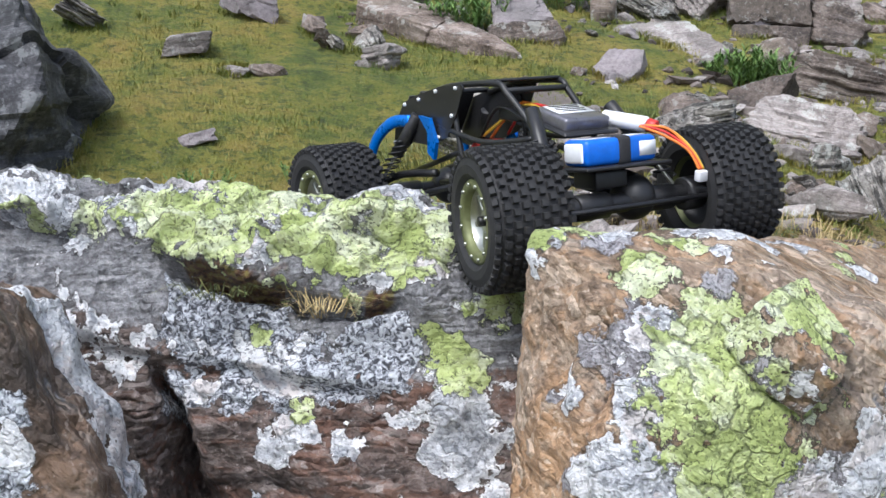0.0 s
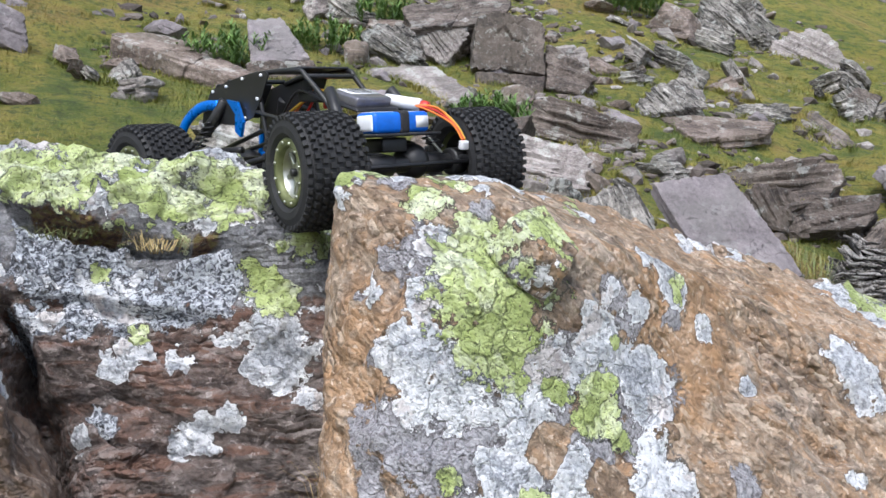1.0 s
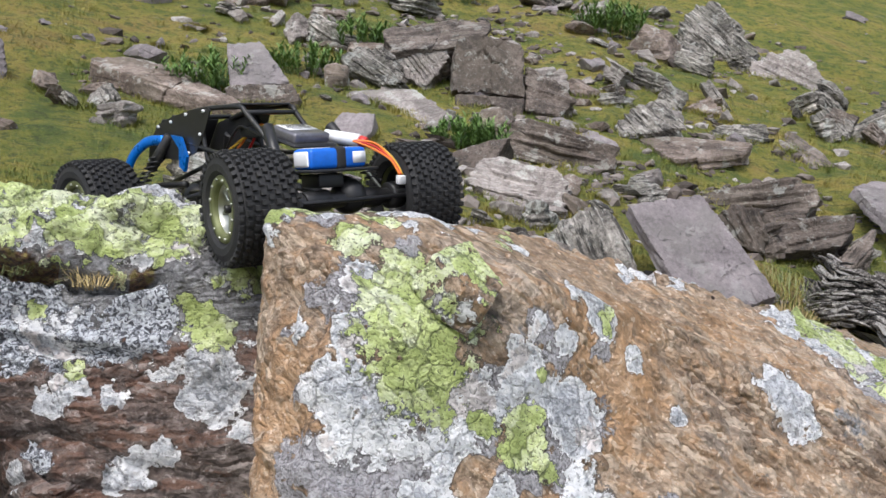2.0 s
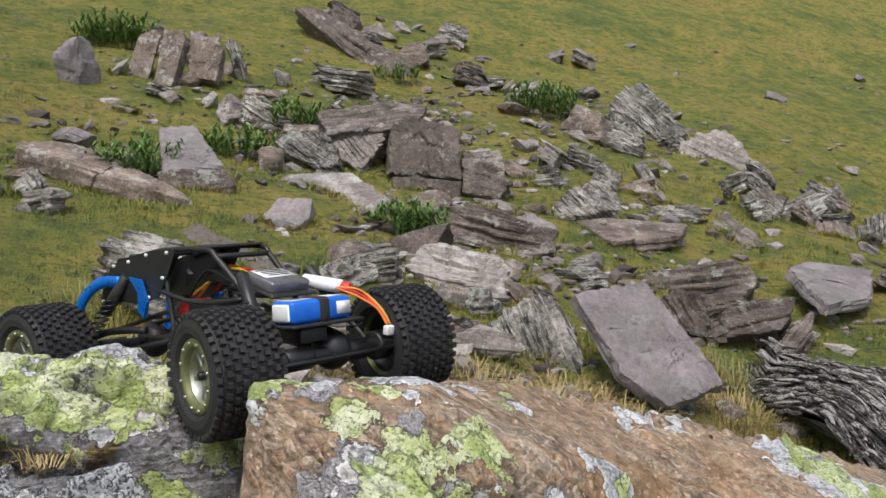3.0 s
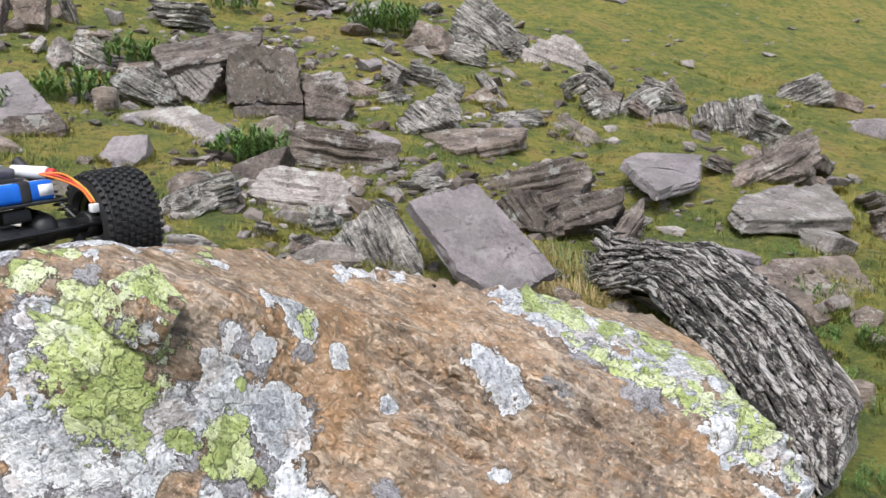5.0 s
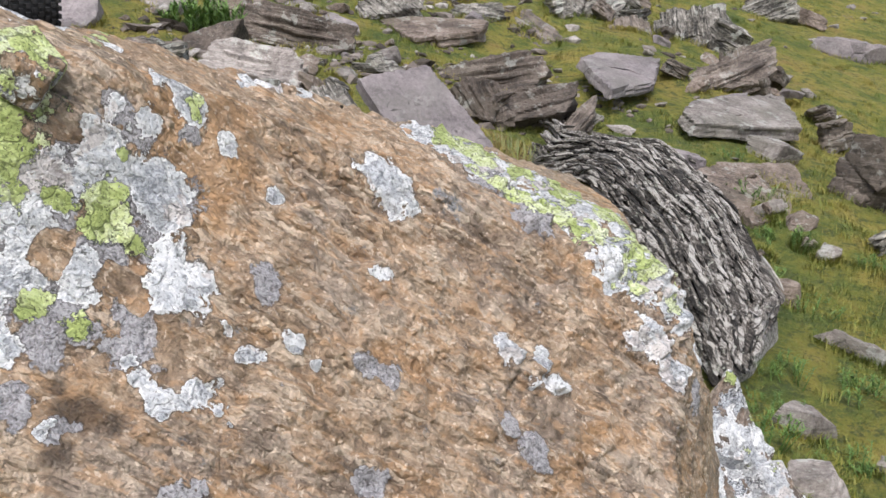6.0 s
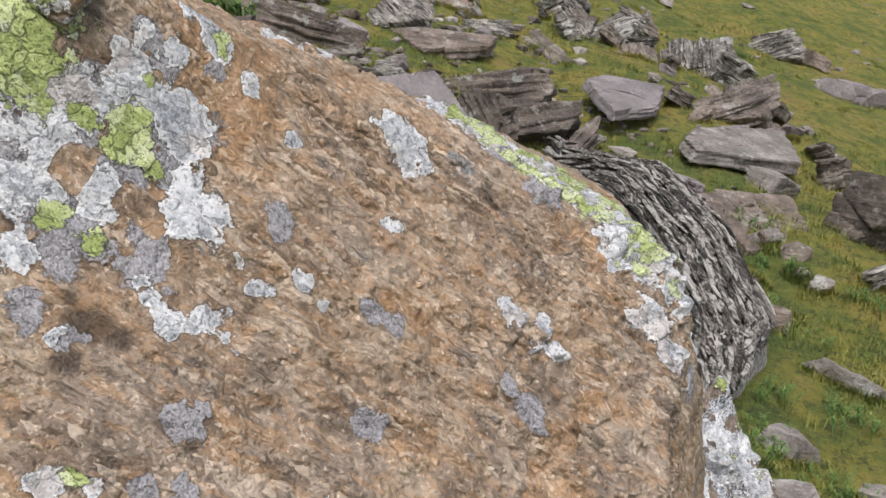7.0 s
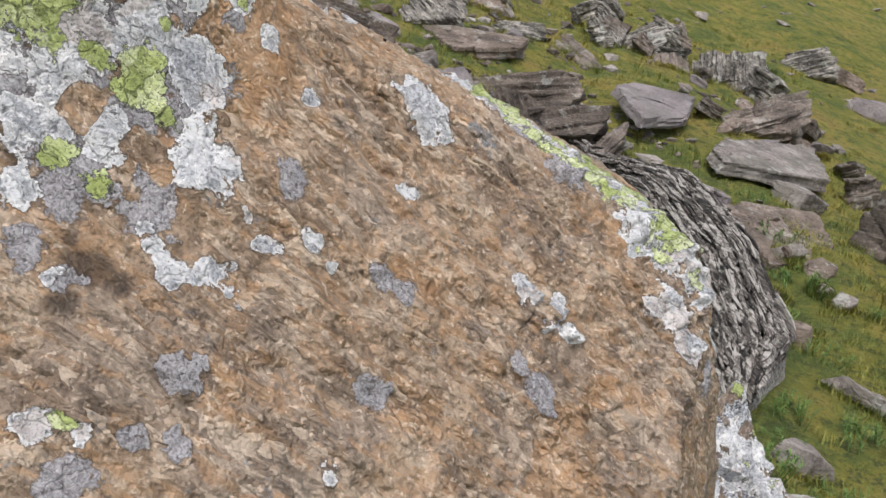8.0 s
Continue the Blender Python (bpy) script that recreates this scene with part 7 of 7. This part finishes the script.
    part("sticker", box_bm((0.024, 0.024, 0.0008), (half_b - 0.014, 0.036, 0.1665), bevel=0), WHITE, bat, "white printed sticker")
    part("sticker", box_bm((0.0008, 0.026, 0.018), (half_b + 0.0114, 0.040, 0.150), bevel=0), WHITE, bat, "white printed sticker")
    b = None
    for k in range(4):
        b = box_bm((0.0022, 0.028, 0.0004), (half_b - 0.024 + 0.0062 * k, -0.032, 0.1671), bevel=0, bm=b)
    part("print_bars", b, SILVER, bat)
    part("strap", box_bm((0.0495, 0.022, 0.0365), (half_b - 0.012, 0.004, 0.150), bevel=0.006), FOAM, car, "black cloth strap")
    # electronics behind it
    tray = part("electronics_tray", box_bm((0.085, 0.088, 0.006), (0.145, 0.0, 0.182), (0, 16, 0), 0.003), BLACK, car)
    part("controller", box_bm((0.066, 0.072, 0.018), (0.146, 0.0, 0.191), (0, 16, 0), 0.004), SILVER, tray, "silver speed controller")
    part("label_sheet", box_bm((0.036, 0.058, 0.0008), (0.140, 0.0, 0.2028), (0, 16, 0), 0), WHITE, tray, "white printed label sheet")
    b = None
    for k in range(4):
        b = box_bm((0.0028, 0.046 - 0.008 * (k % 2), 0.0006), (0.128 + 0.0075 * k, 0.0, 0.2070 - 0.00215 * k), (0, 16, 0), 0, b)
    part("print_bars", b, BLACK, tray)
    part("receiver", box_bm((0.05, 0.035, 0.018), (0.045, -0.012, 0.200), (0, 5, 0), 0.003), BLACK, car)
    part("fan", rod_bm((0.05, 0.02, 0.18), (0.05, 0.02, 0.205), 0.017), RED, car, "red cooling fan")
    part("plug", rod_bm((0.150, 0.048, 0.188), (0.205, 0.074, 0.176), 0.0105), WHITE, car, "white battery plug sleeve")
    part("plug_end", rod_bm((0.205, 0.074, 0.176), (0.216, 0.079, 0.172), 0.009), RED, car)
    for k, (mat, dy) in enumerate(((ORANGE, 0.0), (YELLOW, 0.004), (RED, -0.004), (BLACK, 0.008), (ORANGE, -0.007))):
        part("wire", tube_bm([(0.215, 0.058 + dy, 0.176), (0.236, 0.080 + dy, 0.170 - 0.002 * k), (0.257, 0.096 + dy * 0.7, 0.143), (0.270, 0.102 + dy * 0.6, 0.118)], 0.0018, 7), mat, car, "thin coloured battery lead")
    part("connector", box_bm((0.010, 0.020, 0.014), (0.271, 0.102, 0.110), (0, 12, 0), 0.0015), WHITE, car, "white balance connector")
    for k, (mat, a, c) in enumerate(((RED, (-0.03, 0.02, 0.17), (0.10, 0.04, 0.19)), (BLACK, (-0.04, -0.02, 0.17), (0.10, -0.04, 0.19)), (ORANGE, (-0.06, 0.01, 0.165), (0.05, 0.03, 0.20)), (YELLOW, (-0.05, -0.01, 0.17), (0.11, 0.0, 0.19)))):
        m = (Vector(a) + Vector(c)) / 2 + Vector((0, 0.01 * (k - 1.5), 0.03))
        part("wire", tube_bm([a, m, c], 0.0024, 7), mat, car)
    car.matrix_world = pose(*at, roll, pitch, yaw)
    return car


model_car((-0.066, 1.602, 1.193), -49.0, -6.2, 1.2)


# ---------- scree, plants and grass ----------
def scree():
    """Loose stones between the rocks: a few shapes used again and again, each stone a thing of its own."""
    rng = np.random.default_rng(77)
    kinds = []
    for k in range(16):
        shape = ("angular", "slab", "layered", "angular")[k % 4]
        r = np.random.default_rng(200 + k)
        p, faces = rock_shape("angular" if shape == "layered" else shape, r, 3)
        q = p * np.array([0.5, r.uniform(0.3, 0.5), r.uniform(0.14, 0.34)])
        out = p / np.linalg.norm(p, axis=1, keepdims=True)
        d = 0.05 * fbm(q * 4, 4, k)
        if shape == "layered":
            d = d + 0.05 * np.sign(vnoise(np.stack([q[:, 0], q[:, 1], q[:, 2] * 22], 1), k))
        me = mesh_of("stone", q + out * d[:, None], faces, False)
        me.materials.append(STONES[("brown", "grey", "striped", "pale")[k % 4]])
        kinds.append(me)
    looks = ("small brown angular stone of the scree", "small flat grey stone of the scree", "small striped stone of the scree", "small pale stone of the scree")
    made = 0
    while made < 300:
        y = rng.uniform(4.6, 19)
        x = rng.uniform(-0.45 * y, 0.95 * y)
        band = math.exp(-(((x - (0.5 + 0.30 * (y - 8))) / 3.2) ** 2)) * (1.0 if y < 16 else 0.5)
        clump = float(vnoise(np.array([[x * 0.9, y * 0.9, 0.5]]), 91)[0])
        if rng.uniform() > band * (0.35 + 0.9 * max(0, clump)) + 0.02:
            continue
        if x < -0.3 - 0.1 * (y - 6) and y < 9.2 and rng.uniform() < 0.85:
            continue
        k = int(rng.integers(16))
        size = float(np.clip(rng.lognormal(-1.75, 0.55), 0.06, 0.48))
        ob = new("stone", kinds[k])
        z = float(ground_z(np.array([x]), np.array([y]))[0])
        ob.matrix_world = pose(x, y, z + size * 0.05, rng.uniform(-25, 25), rng.uniform(-25, 25), rng.uniform(0, 360)) @ Matrix.Diagonal((size, size, size, 1))
        tagged(ob, looks[k % 4], "stone", "scree stones on the hillside")
        made += 1



def white_pebbles():
    """Pale stones scattered over the open grass slope."""
    rng = np.random.default_rng(78)
    p, faces = rock_shape("angular", np.random.default_rng(9), 3)
    me = mesh_of("pebble", p * np.array((0.5, 0.38, 0.2)), faces)
    me.materials.append(PALE)
    for _ in range(90):
        y = rng.uniform(8, 22)
        x = rng.uniform(0.18, 0.9) * y
        ob = new("pebble", me)
        s = float(np.clip(rng.lognormal(-2.2, 0.5), 0.05, 0.3))
        ob.matrix_world = pose(x, y, float(ground_z(np.array([x]), np.array([y]))[0]) + 0.04 * s, rng.uniform(-15, 15), rng.uniform(-15, 15), rng.uniform(0, 360)) @ Matrix.Diagonal((s, s, s, 1))
        tagged(ob, "small pale stone on the open grass", "stone", "pale stones on the grass slope")



def rubble():
    """Grit and broken bits that fill the ground between the rocks."""
    rng = np.random.default_rng(80)
    bm = bmesh.new()
    bmesh.ops.create_icosphere(bm, subdivisions=1, radius=1.0)
    ball = np.array([w.co[:] for w in bm.verts])
    tri = np.array([[w.index for w in g.verts] for g in bm.faces])
    bm.free()
    ball /= np.linalg.norm(ball, axis=1, keepdims=True)
    vs, fs, n = [], [], 0
    while n < 1900:
        y = rng.uniform(4.8, 17)
        x = rng.uniform(-0.40 * y, 0.80 * y)
        clump = float(vnoise(np.array([[x * 1.3, y * 1.3, 2.5]]), 95)[0])
        band = math.exp(-(((x - (0.7 + 0.28 * (y - 8))) / 3.0) ** 2))
        if rng.uniform() > band * max(0.05, clump) * 1.4:
            continue
        if x < -0.3 and y < 9.0:
            continue
        extra = rng.normal(size=(9, 3))
        p = ball * hull_radius(ball, extra, rng.uniform(0.6, 1.0, 9) * np.linalg.norm(extra, axis=1), 30)[:, None]
        s = float(np.clip(rng.lognormal(-3.1, 0.5), 0.02, 0.13))
        a = rng.uniform(0, 6.28)
        p = np.clip(p, -1.3, 1.3) * np.array((s, s * rng.uniform(0.4, 0.8), s * rng.uniform(0.25, 0.6)))
        p = p @ np.array(((math.cos(a), math.sin(a), 0), (-math.sin(a), math.cos(a), 0), (rng.uniform(-0.4, 0.4), 0, 1)))
        vs.append(p + np.array((x, y, float(ground_z(np.array([x]), np.array([y]))[0]) + 0.1 * s)))
        fs.append(tri + n * len(ball))
        n += 1
    ob = new("rubble", mesh_of("rubble", np.concatenate(vs), np.concatenate(fs), False))
    ob.data.materials.append(GRIT)
    tagged(ob, "brown and grey broken bits of schist", "rubble", kind="stuff")


scree()
white_pebbles()
rubble()


def heap(x, y, count, spread, low, high, seed, kinds):
    """A pile of broken schist: stones of mixed sorts that lie on and against one another."""
    rng = np.random.default_rng(seed)
    for k in range(count):
        sort = kinds[k % len(kinds)]
        w = float(rng.uniform(low, high))
        a, r = rng.uniform(0, 2 * np.pi), spread * math.sqrt(rng.uniform(0, 1))
        mat, shape = {"s": ("striped", "layered"), "b": ("brown", "angular"), "p": ("pale", "angular"), "l": ("layered", "layered"), "g": ("grey", "slab")}[sort]
        words = {"s": "striped stone of a broken heap", "b": "brown stone of a broken heap", "p": "pale stone of a broken heap", "l": "layered stone of a broken heap", "g": "grey slab of a broken heap"}[sort]
        rock(words, shape, mat, x + 1.3 * r * math.cos(a), y + r * math.sin(a), w, w * rng.uniform(0.5, 0.9), w * rng.uniform(0.3, 0.65), rng.uniform(-40, 40), rng.uniform(-35, 40), rng.uniform(-15, 15), 0.32, seed * 31 + k, 4, 0.0, group="stones of the rock heaps")


heap(2.3, 11.3, 4, 0.5, 0.25, 0.6, 3, "sblsp")
heap(0.6, 12.1, 6, 0.70, 0.25, 0.6, 4, "splsb")
heap(-0.5, 12.5, 8, 0.8, 0.22, 0.5, 5, "pspb")
heap(-1.4, 14.9, 7, 1.0, 0.3, 0.65, 6, "bgbs")
heap(2.3, 17.0, 14, 1.5, 0.3, 0.8, 7, "pslpb")
heap(4.6, 14.0, 9, 0.9, 0.3, 0.7, 8, "sspb")
heap(5.9, 11.4, 9, 0.9, 0.25, 0.6, 9, "sslb")
heap(3.2, 11.2, 8, 0.8, 0.2, 0.5, 10, "spsl")
heap(3.5, 7.75, 8, 0.55, 0.2, 0.5, 11, "llbs")
heap(1.4, 7.7, 8, 0.55, 0.2, 0.42, 12, "spbs")
heap(6.3, 8.7, 6, 0.7, 0.2, 0.5, 13, "lbl")
heap(7.0, 11.2, 6, 0.9, 0.3, 0.6, 14, "ssl")
heap(-2.3, 8.6, 3, 0.5, 0.2, 0.4, 16, "bsbp")
heap(0.9, 6.6, 7, 0.45, 0.12, 0.3, 17, "psl")
heap(4.4, 5.6, 5, 0.5, 0.12, 0.28, 18, "pbl")


def blades_mesh(name, base, height, width, lean, turn, bend=0.35):
    """Bent three-cornered blades as arrays: five points and three faces each."""
    n = len(base)
    d = np.stack([np.cos(turn), np.sin(turn), 0 * turn], 1)
    s = np.stack([-np.sin(turn), np.cos(turn), 0 * turn], 1)
    up = np.array([0, 0, 1.0])
    h, w, l = height[:, None], width[:, None], lean[:, None]
    mid = base + up * h * 0.55 + d * l * h * 0.35
    tip = base + up * h * (1 - bend * np.minimum(l, 1.5)) + d * l * h
    v = np.stack([base - s * w / 2, base + s * w / 2, mid - s * w * 0.36, mid + s * w * 0.36, tip], 1).reshape(-1, 3)
    o = np.arange(n)[:, None] * 5
    f = np.concatenate([o + [0, 1, 3], o + [0, 3, 2], o + [2, 3, 4]], 1).reshape(-1, 3)
    return mesh_of(name, v, f, smooth=True)


def turf_blades():
    rng = np.random.default_rng(31)
    n = 240000
    y = 2.6 + 13.4 * rng.uniform(0, 1, n) ** 1.45
    x = rng.uniform(-0.62, 1.10, n) * y
    p = np.stack([x, y, 0 * x], 1)
    thick = fbm(p * 1.3, 3, 12) + 0.35 * vnoise(p * 6, 13)
    keep = rng.uniform(-0.9, 0.8, n) < thick
    x, y, thick = x[keep], y[keep], thick[keep]
    # a fringe grows up against the stones
    edge = np.concatenate(CONTACT)
    edge = np.repeat(edge, 3, 0) + rng.normal(0, 0.022, (3 * len(edge), 3))
    x, y = np.concatenate([x, edge[:, 0]]), np.concatenate([y, edge[:, 1]])
    thick = np.concatenate([thick, np.full(len(edge), 0.9)])
    base = np.stack([x, y, ground_z(x, y) - 0.004], 1)
    m = len(x)
    h = rng.uniform(0.016, 0.042, m) * (1 + 0.8 * np.clip(thick, 0, 1.2))
    h[m - len(edge):] *= 1.25
    # taller clumps stand here and there in the turf
    many = 1100
    cy = 2.8 + 11 * rng.uniform(0, 1, many) ** 1.2
    cx = rng.uniform(-0.55, 1.0, many) * cy
    good = vnoise(np.stack([cx, cy, 0 * cx], 1) * 0.8, 15) > -0.1
    cx, cy = np.repeat(cx[good], 45), np.repeat(cy[good], 45)
    k = len(cx)
    cx, cy = cx + rng.normal(0, 0.035, k), cy + rng.normal(0, 0.035, k)
    base = np.concatenate([base, np.stack([cx, cy, ground_z(cx, cy) - 0.004], 1)])
    h = np.concatenate([h, rng.uniform(0.035, 0.085, k)])
    m = len(base)
    ob = new("grass", blades_mesh("grass", base, h, rng.uniform(0.004, 0.008, m), rng.uniform(0.2, 1.1, m), rng.uniform(0, 2 * np.pi, m)))
    ob.data.materials.append(BLADES)
    tagged(ob, "short olive and straw-coloured mountain grass", "grass", kind="stuff")


turf_blades()


def tussock(label, x, y, z, count, height, spread, mat, seed, lean=(0.4, 1.4), name="grass_tussock", wide=0.006):
    rng = np.random.default_rng(seed)
    a, r = rng.uniform(0, 2 * np.pi, count), spread * np.sqrt(rng.uniform(0, 1, count))
    px, py = x + r * np.cos(a), y + 0.7 * r * np.sin(a)
    pz = ground_z(px, py) if z is None else np.full(count, z)
    base = np.stack([px, py, pz - 0.01], 1) - np.array([x, y, 0 if z is None else 0])
    ob = new(name, blades_mesh(name, base, height * rng.uniform(0.55, 1.1, count), wide * rng.uniform(0.6, 1.3, count), rng.uniform(*lean, count), a + rng.normal(0, 0.6, count), 0.45))
    ob.data.materials.append(mat)
    ob.location = (x, y, 0)
    return tagged(ob, label, "grass tuft")


def herb(label, x, y, stems, height, spread, seed):
    """A leafy herb: thin stems, each with pairs of pointed leaves."""
    rng = np.random.default_rng(seed)
    top = tagged(new("herb"), label, "plant")
    z = float(ground_z(np.array([x]), np.array([y]))[0])
    bm = None
    bases, hs, ws, ls, ts = [], [], [], [], []
    for k in range(stems):
        a, r = rng.uniform(0, 2 * math.pi), spread * math.sqrt(rng.uniform(0, 1))
        foot = Vector((r * math.cos(a), r * math.sin(a), 0))
        tip = foot * 1.35 + Vector((rng.normal(0, 0.03), rng.normal(0, 0.03), height * rng.uniform(0.6, 1.1) * (1 - 0.35 * r / spread)))
        bm = rod_bm(foot - Vector((0, 0, 0.06)), tip, 0.004, 0.0015, 5, bm, False)
        for j in range(22):
            f = 0.18 + 0.82 * j / 21
            bases.append(foot.lerp(tip, f)[:])
            hs.append(height * rng.uniform(0.13, 0.24))
            ws.append(height * rng.uniform(0.030, 0.062))
            ls.append(rng.uniform(0.8, 2.2))
            ts.append(rng.uniform(0, 6.28))
    part("stalk", bm, LEAVES, top)["kind"] = "stuff"
    me = blades_mesh("foliage", np.array(bases), np.array(hs), np.array(ws), np.array(ls), np.array(ts), 0.3)
    me.materials.append(LEAVES)
    ob = tagged(new("foliage", me), kind="stuff")
    ob.parent = top
    top.location = (x, y, z)
    return top


herb("dense green herb among brown blocks", 1.02, 8.75, 60, 0.34, 0.26, 1)
herb("tall green fern-like herb in the turf", -1.30, 9.45, 46, 0.40, 0.34, 2)
herb("green herb beside a grey wedge boulder", -0.48, 10.75, 40, 0.34, 0.30, 3)
herb("green herb among pale stones", 0.05, 12.2, 44, 0.42, 0.36, 4)
herb("green bush behind a brown-grey boulder", 3.60, 14.6, 60, 0.50, 0.45, 5)
herb("dark green bush on the scree edge", -2.40, 15.0, 60, 0.50, 0.45, 6)
herb("small green herb under a long dark slab", 1.55, 15.6, 26, 0.30, 0.3, 7)
for k, (x, y) in enumerate(((3.30, 3.75), (3.62, 4.05), (3.95, 3.85), (4.30, 4.75), (4.05, 5.05), (4.55, 5.45), (3.55, 3.30), (4.95, 4.95), (4.75, 6.20), (5.10, 6.95), (4.15, 7.05), (3.05, 3.45), (4.60, 4.10), (-2.30, 5.70), (-1.75, 6.10))):
    herb("low leafy green herb in the turf", x, y, 16, 0.10 + 0.02 * (k % 3), 0.15, 30 + k)
tussock("straw-coloured sedge tussock with arching blades", 1.48, 5.72, None, 900, 0.30, 0.22, STRAW, 1, (0.5, 1.8))
tussock("dry yellow grass before a great slab", 2.00, 5.55, None, 200, 0.28, 0.22, STRAW, 2)
tussock("yellow-green sedge at the outcrop foot", -0.85, 5.75, None, 320, 0.24, 0.40, SEDGE, 3)
tussock("dry grass fringe behind the boulders", 0.40, 5.2, None, 420, 0.20, 0.60, STRAW, 4)
tussock("dry grass fringe behind the boulders", 1.10, 4.9, None, 420, 0.20, 0.60, SEDGE, 5)
tussock("yellow-green grass on the mound", -0.95, 6.5, None, 360, 0.22, 0.45, SEDGE, 6)
tussock("dry grass tuft by the slate stack", 2.85, 4.5, None, 200, 0.22, 0.2, STRAW, 7)
tussock("small dry grass tuft rooted in the crevice", -0.26, 1.30, 1.19, 60, 0.045, 0.035, STRAW, 8, (0.5, 1.8), wide=0.0016)
tussock("small dry grass tuft rooted in the crevice", -0.40, 1.305, 1.205, 60, 0.035, 0.045, SEDGE, 9, (0.5, 1.8), wide=0.0016)
tussock("dry grass stems hanging in the gap", 0.0, 1.12, 0.86, 60, 0.10, 0.03, STRAW, 10, (0.2, 0.9), wide=0.0014)
for x, y, many, seed in ((0.70, 6.1, 260, 21), (1.10, 6.0, 260, 22), (0.25, 6.0, 260, 23), (-0.25, 5.85, 240, 24), (1.75, 5.95, 240, 25), (2.95, 6.2, 200, 26), (3.1, 6.75, 220, 27), (-0.7, 5.8, 220, 28), (1.40, 5.7, 260, 29)):
    tussock("dry straw-yellow grass behind the boulders", x, y, None, many, 0.17, 0.36, STRAW if seed % 3 else SEDGE, seed)
